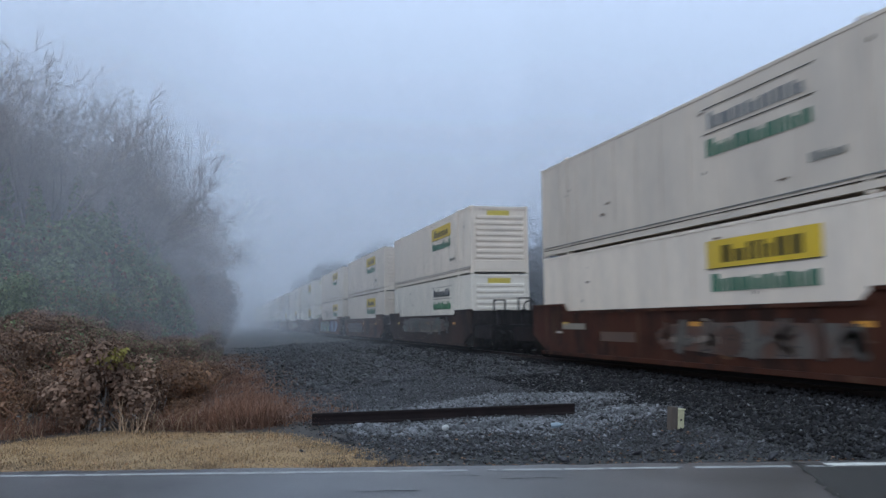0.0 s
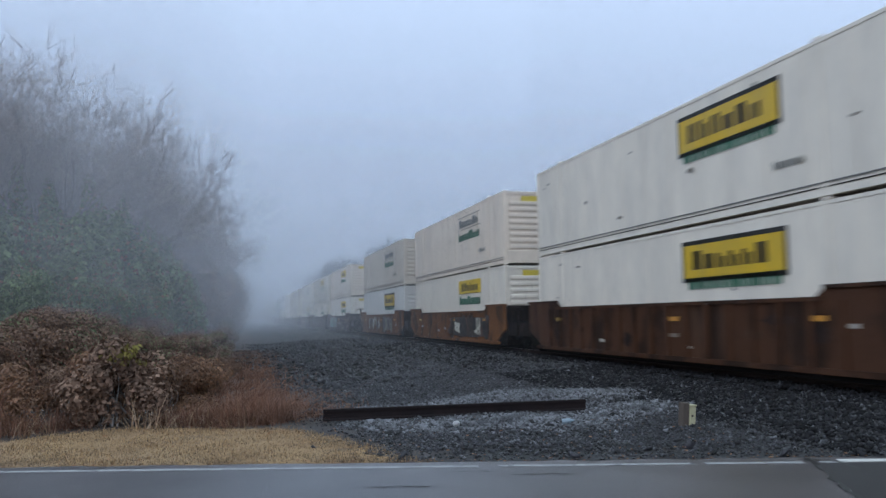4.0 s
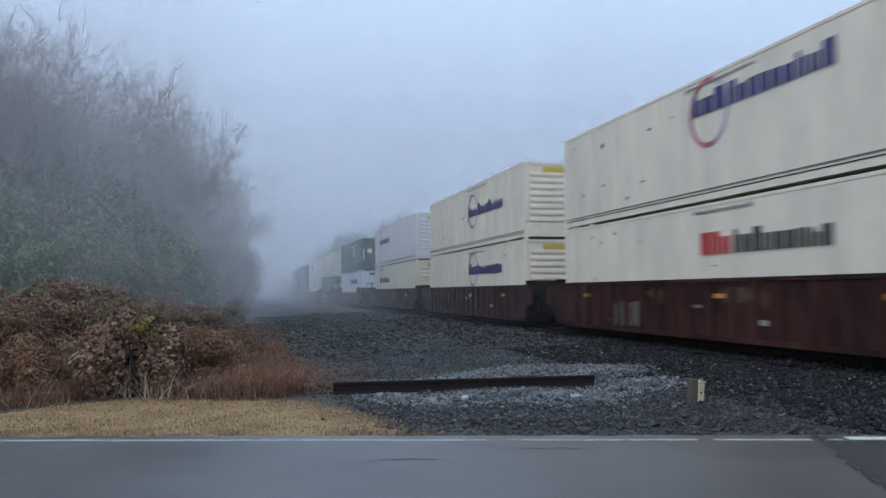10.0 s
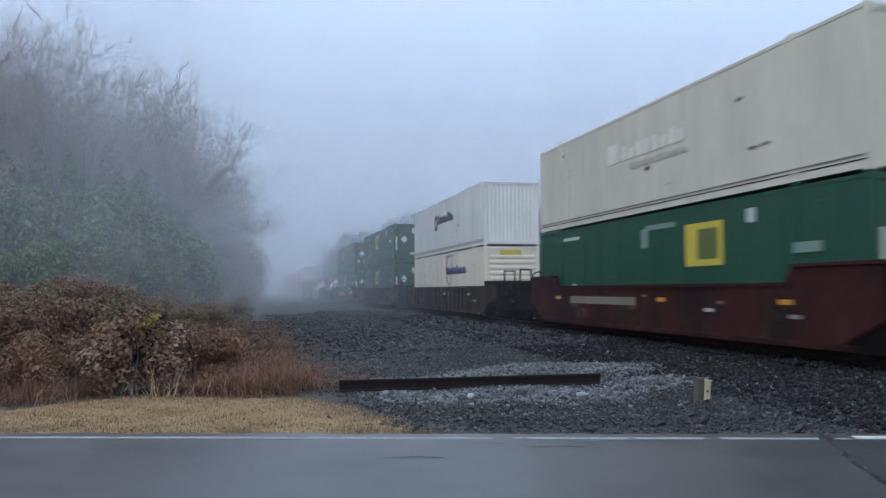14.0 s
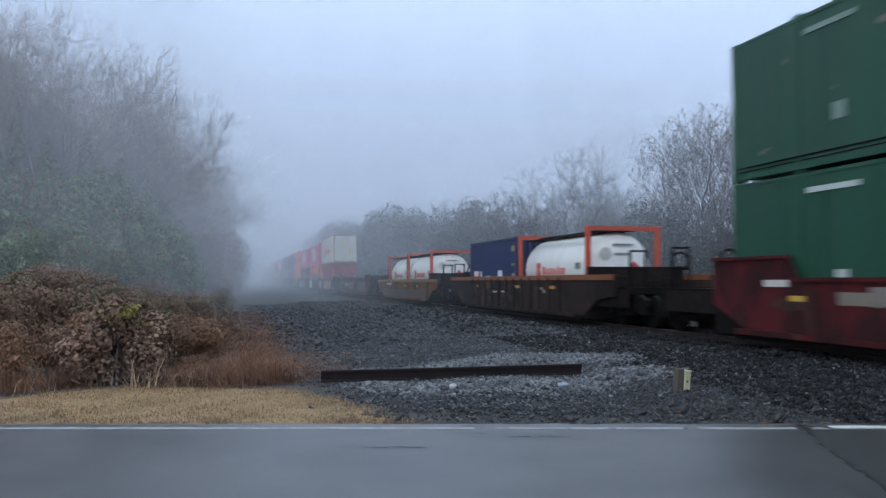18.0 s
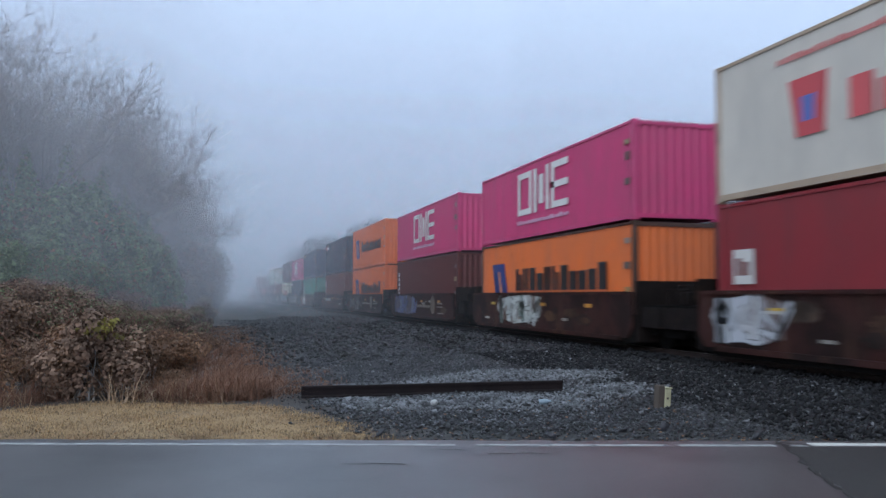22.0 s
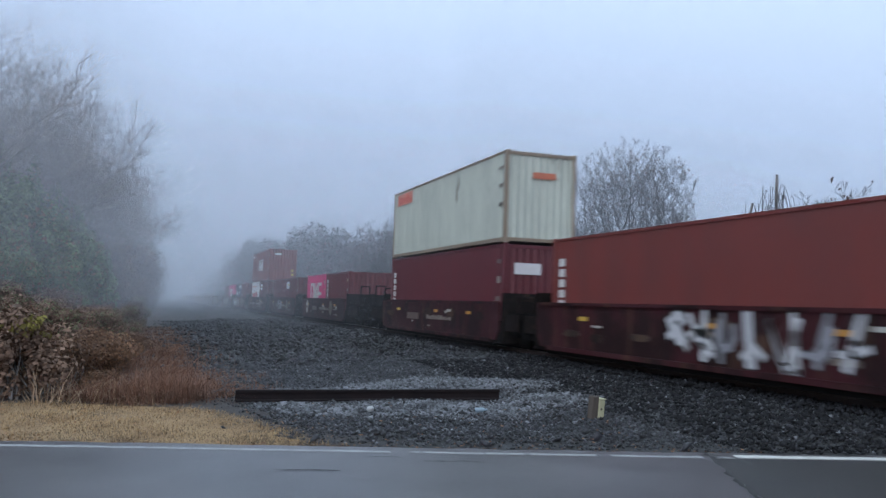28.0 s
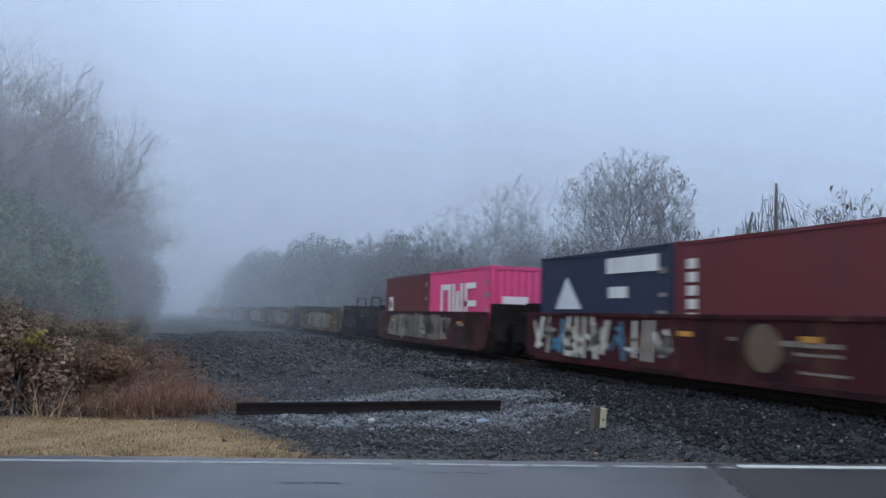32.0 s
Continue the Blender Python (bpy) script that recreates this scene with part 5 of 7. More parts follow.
def iso_box(L, H, hexcode, label, rust=True, post_hex=None, level=0.66):
    W = 2.438
    t = thing("shipping_container", label, "shipping container", "containers on the train")
    m = paint(hexcode, rust, level)
    key = ("iso", L, H, hexcode)
    frame_parts(t, L, W, H, paint(post_hex, True, 0.6) if post_hex else m, key + (post_hex,))
    for i, x in enumerate((-W / 2 + 0.014, W / 2 - 0.014)):
        part("side_wall", kept(("side_wall", key, i), lambda a=x: corrugated(L - 0.3, H - 0.24, 0.15, 0.16, a), m), None, t)
    part("end_wall", kept(("end_wall", key), lambda: corrugated_end(W - 0.2, H - 0.28, 0.03, 0.16), m), None, t)
    part("end_wall", kept(("end_wall", key, 1), lambda: corrugated_end(W - 0.2, H - 0.28, L - 0.03, 0.16, -1), m), None, t)
    lrng = random.Random(len(TRAIN) * 13 + int(L))
    for k in range(3):
        z = H * (0.78 - 0.2 * k) + lrng.uniform(-0.08, 0.08)
        plate(t, "data_label", 0.22, 0.22 + lrng.uniform(0.18, 0.36), z, z + lrng.uniform(0.08, 0.22), IX, lrng.choice(("8f857c", "a89c90", "b09a6a", "7d7068")), "small worn data label", rust=True)
    return t


def long_box(hexcode, label, end="ribs", rust=False, level=0.7):
    """A 16.15 m domestic container with smooth sides."""
    L, W, H = 16.15, 2.59, 2.90
    w = W / 2
    t = thing("domestic_container", label, "shipping container", "containers on the train")
    m = paint(hexcode, rust, level)
    key = ("dom", hexcode, rust)
    frame_parts(t, L, W, H, m, key, 0.12)
    for i, s in enumerate((-1, 1)):
        part("side_wall", kept(("side_wall", key, i), lambda a=s: boxes((a * (w - 0.03) - 0.015, a * (w - 0.03) + 0.015, 0.1, L - 0.1, 0.16, H - 0.08)), m), None, t)
    x = -w + 0.008
    for y in (1.98, L - 2.1):
        part("lift_post", kept(("lift_post", key, y), lambda a=y: boxes((x - 0.012, x + 0.02, a, a + 0.13, 0.17, H - 0.09)), m), None, t)
        part("lift_casting", kept(("lift_casting", key, y), lambda a=y: boxes((-w - 0.004, -w + 0.16, a - 0.03, a + 0.16, H - 0.02, H + 0.045), bevel=0.01), m), None, t)
    part("rub_strip", kept(("rub_strip", key), lambda: boxes((x - 0.014, x, 0.14, L - 0.14, 0.27, 0.30)), STEEL_DARK if hexcode[0] in "0123" else paint("8d8a84")), None, t,
         "thin grey rub strip")
    part("seam", kept(("seam",), lambda: boxes((x - 0.009, x, 0.14, L - 0.14, 0.195, 0.215)), STEEL_DARK), None, t, "dark seam above the bottom rail")
    bm = bmesh.new()
    for k in range(1, 13):
        box(bm, x - 0.0085, x, k * 1.22, k * 1.22 + 0.012, 0.32, H - 0.1)
    part("panel_joints", kept(("panel_joints", key), lambda: bm, m), None, t)
    srng = random.Random(len(bpy.data.objects))
    marks = bmesh.new()
    for k in range(9):
        cy, cz, a, b = srng.uniform(0.6, L - 0.6), srng.uniform(0.4, H - 0.3), srng.uniform(0.04, 0.22), srng.uniform(0.02, 0.09)
        pts = [(cy + a * srng.uniform(0.5, 1) * math.cos(q), cz + b * srng.uniform(0.5, 1) * math.sin(q)) for q in np.linspace(0, 5.6, 8)]
        marks.faces.new([marks.verts.new((x - 0.0105, p, q)) for p, q in pts])
    tagged(part("scuffs", marks, paint(srng.choice(("8f8578", "7d6a58", "9a948a"))), t, "small scuffs and rust spots"), kind="stuff")
    if end == "ribs":
        part("end_wall", kept(("end_wall", key), lambda: boxes((-w + 0.1, w - 0.1, 0.05, 0.09, 0.16, H - 0.1)), m), None, t)
        for k in range(8):
            z = 0.62 + k * 0.245
            part("end_rib", kept(("end_rib", key, k), lambda a=z: boxes((-w + 0.24, w - 0.24, 0.0, 0.05, a, a + 0.15), bevel=0.022), m), None, t)
        part("end_kick_plate", kept(("kick", key), lambda: boxes((-w + 0.12, w - 0.12, 0.01, 0.05, 0.16, 0.55), bevel=0.015), m), None, t)
        part("label", boxes((-0.55, 0.45, 0.02, 0.046, H - 0.42, H - 0.2)), paint(END_TAG.get(hexcode, "c9b23a"), False, 0.7), t, "yellow label bar at the top")
    elif end == "doors":
        for i, (x0, x1) in enumerate(((-w + 0.12, -0.012), (0.012, w - 0.12))):
            door = part("door", boxes((x0, x1, 0.04, 0.09, 0.16, H - 0.13)), m, t)
            for k in range(5):
                z = 0.3 + k * 0.5
                part("door_panel", boxes((x0 + 0.12, x1 - 0.12, 0.02, 0.04, z, z + 0.36), bevel=0.012), m, door)
            for q in (x0 + 0.3, x1 - 0.3):
                part("lock_rod", boxes((q - 0.02, q + 0.02, -0.012, 0.02, 0.2, H - 0.16)), m, door)
    else:
        part("end_wall", kept(("end_wall", key, "c"), lambda: corrugated_end(W - 0.2, H - 0.28, 0.03, 0.16, n=13, depth=0.025), m), None, t)
    return t


END_TAG = {}
WHITE, OFFWHITE, CREAM, BLUISH = "e6ddce", "e2d3c1", "e6dbc6", "d8d7d9"
GREEN = "14573d"
DX, IX = -1.2985, -1.2215


def haulier_box(hexcode, style, seed):
    words = {"y": "with a yellow lettered panel", "w": "with a white panel of dark lettering", "g": "with green lettering", "f": "with a black-framed yellow panel"}[style]
    t = long_box(hexcode, "long white domestic container " + words)
    x, top = DX, 2.82
    if style in "yf":
        if style == "f":
            plate(t, "panel_frame", 3.10, 6.85, top - 1.2, top - 0.26, x, "22221f", "black frame")
            plate(t, "sign_panel", 3.18, 6.77, top - 1.1, top - 0.36, x - 0.005, "d3ae1f", "yellow panel")
            lettering(t, 3.6, 6.4, top - 0.92, top - 0.5, x - 0.0105, "5a4a12", 6, seed)
        else:
            plate(t, "sign_panel", 3.2, 6.75, top - 0.86, top - 0.27, x, "d9b51c", "yellow panel")
            plate(t, "panel_edge", 3.2, 6.75, top - 0.88, top - 0.86, x - 0.002, "2b2a26", "black lower edge")
            lettering(t, 3.6, 6.2, top - 0.76, top - 0.4, x - 0.006, "6b5a10", 6, seed)
    else:
        plate(t, "panel_edge", 3.2, 6.75, top - 0.30, top - 0.28, x, "2b2a26", "black upper edge")
        plate(t, "panel_edge", 3.2, 6.75, top - 0.86, top - 0.84, x, "2b2a26", "black lower edge")
        lettering(t, 3.4, 6.5, top - 0.76, top - 0.4, x, "8a8c8c" if style == "w" else "55585a", 7, seed)
    lettering(t, 3.25, 6.6, top - 1.36, top - 0.98, x, "3f7f63" if style != "g" else "3c8a5a", 10, seed + 3, "green lettering bars")
    lettering(t, 2.5, 3.4, 0.75, 0.92, x, "9a9890", 6, seed + 9, "small grey number bars")
    return t


def ring_logo_box(hexcode, seed, where=(9.4, 13.6), ring=True, word="2b2f7d", first=None, z=(1.2, 1.62), big=False):
    t = long_box(hexcode, "long pale domestic container with a ringed blue company mark")
    y0, y1 = where
    x = DX
    if ring:
        cz = min((z[0] + z[1]) / 2, 2.02)
        part("ring_mark", drum(0.76, x - 0.005, x, y1 - 0.62, cz, 32, 0.70), paint("8d90c2", False, 0.7), t, "thin blue ring")
        arc = [(y1 - 0.62 + q * math.cos(k), cz + q * math.sin(k)) for q, ks in ((0.79, np.linspace(-1.9, 1.9, 14)), (0.69, np.linspace(1.9, -1.9, 14))) for k in ks]
        part("ring_arc", prism(arc, x - 0.008, x), paint("b5606f", False, 0.6), t, "red arc of the ring")
    a = y1 - (y1 - y0) * 0.28
    lettering(t, a, y1, z[0], z[1], x - 0.01, first or word, 3, seed, "bold lettering bars", 0.15)
    lettering(t, y0, a - 0.08, z[0], z[1], x - 0.01, word, 9, seed + 1, "blue lettering bars", 0.22)
    lettering(t, y0 + 2.4, y1 + 0.3, 2.66, 2.74, x, "9a9890", 9, seed + 2, "small grey number bars")
    return t


def green_box(seed, end="ribs", sticker=(9.0, 10.6)):
    t = long_box(GREEN, "long dark green domestic container with a yellow square label", end)
    x = DX
    s = plate(t, "square_label", sticker[0], sticker[1], 1.45, 2.45, x, "c9b23a", "yellow square label")
    plate(s, "square_mark", sticker[0] + 0.2, sticker[1] - 0.55, 1.6, 2.3, x - 0.005, "6f7a3a", "green device on the label")
    rng = random.Random(seed)
    for y, z, w, h in ((6.6, 2.45, 1.5, 0.13), (12.6, 2.5, 1.3, 0.1), (3.3, 2.3, 0.3, 0.3), (3.2, 0.75, 0.3, 0.3), (12.9, 0.8, 0.3, 0.3), (1.3, 1.6, 0.8, 0.2), (8.0, 2.0, 0.4, 0.5)):
        plate(t, "small_label", y, y + w, z, z + h, x, rng.choice(("b9c2ba", "8fa89a")), "small pale label")
    if end == "plain":
        for x0, x1, z0, z1, h in ((-1.17, -1.06, 0.95, 1.95, "c3cabd"), (0.98, 1.08, 0.9, 1.95, "b9c4a8"), (0.62, 0.68, 0.5, 1.9, "5f8a74"), (-0.1, 0.25, 0.62, 0.8, "a9b8ac")):
            end_plate(t, "end_strip", x0, x1, z0, z1, -0.006, h, "pale reflective strip")
    elif end == "doors":
        for x0, x1, z0, z1, h in ((0.16, 0.6, 0.72, 0.98, "c98538"), (0.62, 1.05, 0.72, 0.98, "c2c9c2"), (-0.95, -0.35, 2.02, 2.38, "8f5f3c"), (0.2, 0.75, 2.25, 2.38, "9fb3a6"),
                                  (-1.0, -0.75, 0.85, 1.1, "b3bfb6"), (-0.45, -0.2, 0.85, 1.05, "8fa89a"), (-1.05, -0.4, 1.42, 1.5, "86a394"), (0.2, 0.9, 1.42, 1.5, "86a394")):
            end_plate(t, "end_label", x0, x1, z0, z1, -0.013, h, "small label on the doors")
        # Paler green strips paint the highlights along the door ribs.
        for k in range(6):
            for x0, x1 in ((-1.1, -0.14), (0.14, 1.1)):
                end_plate(t, "door_rib", x0, x1, 0.42 + 0.42 * k, 0.47 + 0.42 * k, 0.016, "2f6f55", "paler strip painted as the highlight on a door rib")
    bm = bmesh.new()
    v = [bm.verts.new((-0.55 + 0.27 * a, -0.004, 1.75 + 0.27 * b)) for a, b in ((0, -1), (1, 0), (0, 1), (-1, 0))]
    bm.faces.new(v)
    part("diamond_placard", bm, paint("cfd3cc", False, 0.7), t, "white diamond placard")
    end_plate(t, "end_label", 0.05, 0.7, 2.2, 2.6, -0.002, "c8cdb4", "pale label")
    end_plate(t, "end_label", 0.3, 0.8, 0.5, 0.72, -0.002, "b9c2ba", "pale label")
    return t


def mark(t, L, H, style, seed):
    """Plain painted devices on a sea container's side: the far end of the side lies at y = L."""
    x = IX
    if style == "blocks":          # large white block mark near the middle
        c, z0, z1 = L * 0.50, H * (0.32 if L > 7 else 0.26), H * (0.88 if L > 7 else 0.80)
        w = 1.27 if L > 7 else 1.03
        a = c + w * 1.5 + 0.18
        bm = boxes((x - .006, x, a - w, a, z0, z0 + 0.2), (x - .006, x, a - w, a, z1 - 0.2, z1), (x - .006, x, a - 0.22, a, z0 + 0.2, z1 - 0.2),
                   (x - .006, x, a - w, a - w + 0.22, z0 + 0.2, z1 - 0.2))
        part("block_mark", bm, paint("e6e3df", False, 0.7), t, "white square frame mark")
        a -= w + 0.18
        part("block_mark", boxes((x - .006, x, a - 0.24, a, z0, z1), (x - .006, x, a - w, a - w + 0.24, z0, z1), (x - .006, x, a - w * 0.65, a - w * 0.35, z0 + 0.25, z1 - 0.25)),
             paint("e6e3df", False, 0.7), t, "white upright bars")
        a -= w + 0.18
        part("block_mark", boxes(*[(x - .006, x, a - w, a, z0 + k * (z1 - z0 - 0.2) / 2, z0 + 0.2 + k * (z1 - z0 - 0.2) / 2) for k in range(3)], (x - .006, x, a - 0.24, a, z0 + 0.2, z1 - 0.2)),
             paint("e6e3df", False, 0.7), t, "white level bars")
        lettering(t, c - w * 1.7, c + w * 1.7, z0 - 0.32, z0 - 0.18, x, "d9a9c4", 18, seed, "small pale lettering bars")
    elif style == "liner":          # blue device and dark lettering on orange
        bm = prism([(L - 3.0, H * 0.26), (L - 1.75, H * 0.26), (L - 1.3, H * 0.74), (L - 2.6, H * 0.74)], x - 0.006, x)
        part("device", bm, paint("23408f", False, 0.7), t, "blue slanted device")
        part("device_gap", prism([(L - 2.4, H * 0.36), (L - 2.2, H * 0.36), (L - 1.95, H * 0.64), (L - 2.15, H * 0.64)], x - 0.009, x - 0.005), paint("d9824a", False, 0.8), t)
        lettering(t, 1.4, L - 3.8, H * 0.40, H * 0.66, x, "2b2a2c", 11, seed, "dark lettering bars")
    elif style == "redword":        # red device and red lettering on pale paint
        part("device", prism([(L - 3.2, H * 0.33), (L - 2.5, H * 0.33), (L - 2.3, H * 0.70), (L - 3.3, H * 0.70)], x - 0.006, x), paint("cc4a4f", False, 0.7), t, "red device")
        part("device_core", prism([(L - 2.95, H * 0.42), (L - 2.65, H * 0.42), (L - 2.62, H * 0.58), (L - 2.98, H * 0.58)], x - 0.009, x - 0.005), paint("5b6fb8", False, 0.7), t, "blue centre of the device")
        lettering(t, L - 9.0, L - 3.8, H * 0.36, H * 0.60, x, "d2585a", 8, seed, "red lettering bars", 0.2)
        lettering(t, L - 6.0, L - 2.0, H * 0.83, H * 0.87, x, "cc6a66", 16, seed + 1, "thin red lettering bars")
    elif style == "crest":          # white crest and corner tags on brown
        c, z0 = L * 0.485, H * 0.31
        part("crest_bar", prism([(c - 1.6, z0 + 1.08), (c + 1.5, z0 + 1.0), (c + 1.5, z0 + 1.1), (c - 1.6, z0 + 1.2)], x - 0.006, x), paint("e2dfd8", False, 0.7), t, "white bar")
        for k in range(3):
            a = c + 1.45 - k * 1.05
            part("crest_block", boxes((x - .006, x, a - 0.32, a, z0 + 0.12, z0 + 0.95), (x - .006, x, a - 0.92, a - 0.62, z0 + 0.12, z0 + 0.95), (x - .006, x, a - 0.62, a - 0.32, z0 + 0.45, z0 + 0.65)),
                 paint("e2dfd8", False, 0.7), t, "white upright blocks")
        lettering(t, L - 1.3, L - 0.3, H * 0.84, H * 0.92, x, "d8d2ca", 5, seed, "small white lettering bars")
    elif style == "column":         # white upright code at the far end
        bm = bmesh.new()
        for k in range(7):
            box(bm, x - 0.006, x, L - 0.72, L - 0.42, H * 0.15 + k * 0.27, H * 0.15 + k * 0.27 + 0.2)
        part("code_column", bm, paint("d6d2cc", False, 0.66), t, "upright row of white code bars")
    elif style == "corner":         # small light tag in the upper far corner
        lettering(t, L - 2.4, L - 0.4, H * 0.80, H * 0.90, x, "d8d8d4", 7, seed, "small white lettering bars")
        plate(t, "tag", L - 1.0, L - 0.4, H * 0.78, H * 0.92, x - 0.004, "c24a4a", "red tag")
    elif style == "gold":
        lettering(t, L - 1.9, L - 0.5, H * 0.86, H * 0.93, x, "c79a3c", 4, seed, "small golden lettering bars")
    elif style == "patch":
        lettering(t, L - 2.6, L - 0.7, H * 0.80, H * 0.93, x, "d4553c", 5, seed, "red lettering bars", 0.1)
        plate(t, "tag", L - 2.7, L - 0.6, H * 0.78, H * 0.95, x + 0.003, "d98a74", "faded red panel")
    elif style == "square":
        plate(t, "tag", L - 1.2, L - 0.55, H * 0.42, H * 0.66, x, "d9d6d0", "white square tag")
        lettering(t, L - 1.1, L - 0.65, H * 0.48, H * 0.6, x - 0.005, "8a3a3a", 2, seed)
    elif style == "script":
        lettering(t, 0.6, L - 1.5, H * 0.16, H * 0.52, x, "d5dae4", 5, seed, "large white lettering bars", 0.35)
        plate(t, "flag", L - 1.25, L - 0.6, H * 0.28, H * 0.52, x, "e0dcd8", "white flag")
        plate(t, "flag_bar", L - 1.25, L - 0.6, H * 0.34, H * 0.44, x - 0.005, "b8403f", "red bar of the flag")
    elif style == "redlow":
        lettering(t, 1.2, L - 0.5, H * 0.42, H * 0.60, x, "d2585a", 7, seed, "red lettering bars", 0.2)
        lettering(t, 2.0, L - 0.5, H * 0.80, H * 0.84, x, "d98a86", 12, seed + 1, "thin red lettering bars")
    elif style == "slope":
        part("device", prism([(L - 2.3, H * 0.46), (L - 0.9, H * 0.46), (L - 1.5, H * 0.78)], x - 0.006, x), paint("c9cdd0", False, 0.7), t, "pale triangle device")
        lettering(t, L - 2.4, L - 0.8, H * 0.3, H * 0.4, x, "c9cdd0", 7, seed)
        plate(t, "tag", 0.5, 2.6, H * 0.78, H * 0.92, x, "d4d4d0", "white strip tag")
        plate(t, "tag", 1.7, 2.5, H * 0.56, H * 0.66, x, "d4d4d0", "white strip tag")
    elif style == "sticker":
        plate(t, "tag", L * 0.65, L * 0.87, H * 0.68, H * 0.89, x, "d9dadf", "white sticker")
        part("sticker_wedge", prism([(L * 0.66, H * 0.84), (L * 0.82, H * 0.80), (L * 0.66, H * 0.76)], x - 0.009, x - 0.005), paint("c9b93a", False, 0.7), t, "yellow wedge")


def end_tags(t, H, hexes):
    """Small tags on the near end of a sea container."""
    for k, (x0, z, w, h, c) in enumerate(hexes):
        end_plate(t, "end_tag", x0, x0 + w, z, z + h, -0.002, c, "small tag")


def tank_box(seed):
    L, W, H = 6.06, 2.438, 2.59
    t = thing("tank_container", "white tank container in an orange-red steel frame", "tank container", "containers on the train")
    m = paint("b4452c", True, 0.66)
    w = W / 2
    for x0, x1 in ((-w, -w + 0.14), (w - 0.14, w)):
        for y0, y1 in ((0, 0.16), (L - 0.16, L)):
            part("frame_post", kept(("frame_post", x0, y0), lambda a=(x0, x1, y0, y1, 0, H): boxes(a, bevel=0.015), m), None, t)
        part("frame_rail", kept(("frame_rail", x0), lambda a=(x0, x1, 0.16, L - 0.16, 0.0, 0.16): boxes(a), m), None, t)
    for y0, y1 in ((0.01, 0.13), (L - 0.13, L - 0.01)):
        part("frame_header", kept(("frame_header", y0), lambda a=(-w + 0.14, w - 0.14, y0, y1, H - 0.14, H - 0.01): boxes(a), m), None, t)
        part("frame_sill", kept(("frame_sill", y0), lambda a=(-w + 0.14, w - 0.14, y0, y1, 0.0, 0.16): boxes(a), m), None, t)

    def vessel():
        bm = bmesh.new()
        n, rows = 28, []
        for y, r in ((0.14, 0.0), (0.15, 0.45), (0.2, 0.78), (0.32, 1.0), (0.5, 1.1), (L - 0.5, 1.1), (L - 0.32, 1.0), (L - 0.2, 0.78), (L - 0.15, 0.45), (L - 0.14, 0.0)):
            rows.append([bm.verts.new((max(r, 0.001) * math.cos(k * 2 * math.pi / n), y, 1.32 + max(r, 0.001) * math.sin(k * 2 * math.pi / n))) for k in range(n)])
        for a, b in zip(rows[:-1], rows[1:]):
            for k in range(n):
                f = bm.faces.new((a[k], a[(k + 1) % n], b[(k + 1) % n], b[k]))
                f.smooth = True
        bmesh.ops.recalc_face_normals(bm, faces=bm.faces[:])
        return bm

    part("tank", kept(("tank",), vessel, paint("dcdbd6", False, 0.68)), None, t)
    part("walkway", kept(("walkway",), lambda: boxes((-0.5, 0.5, 0.3, L - 0.3, 2.44, 2.5), (-0.95, -0.75, 0.3, L - 0.3, 2.36, 2.40)), STEEL_DARK), None, t, "dark walkway grating")
    for y in (0.16, L - 0.4):
        part("saddle", kept(("saddle", y), lambda a=y: boxes((-0.9, 0.9, a, a + 0.24, 0.1, 0.7)), m), None, t)
    lettering(t, 1.9, 3.9, 1.15, 1.42, -1.098, "d2685a", 6, seed, "red lettering bars")
    part("device", boxes((-1.099, -1.09, 4.1, 4.5, 1.05, 1.55)), paint("cf5a4c", False, 0.7), t, "red device")
    plate(t, "small_label", 0.75, 1.15, 1.3, 1.5, -1.098, "8b8f90", "grey label")
    part("end_valve", boxes((-0.16, 0.16, 0.02, 0.2, 0.5, 0.85), bevel=0.02), STEEL_DARK, t)
    part("manhole", drum(0.2, -0.012, 0.012, 0.0, 0.0, 20), paint("b9b7b0"), t, "pale round cover").matrix_basis = pose(-0.55, 0.15, 1.75, 0, 0, 90)
    part("placard", drum(0.19, -0.006, 0.006, 0.0, 0.0, 4), paint("b8454a"), t, "red diamond placard").matrix_basis = pose(0.4, 0.135, 1.35, 0, 0, 90)
    part("plate_row", boxes((-0.3, 0.35, 0.12, 0.14, 2.0, 2.06), (-0.25, 0.2, 0.12, 0.14, 1.72, 1.78)), paint("8b8f90"), t, "grey stencil bars")
    return t


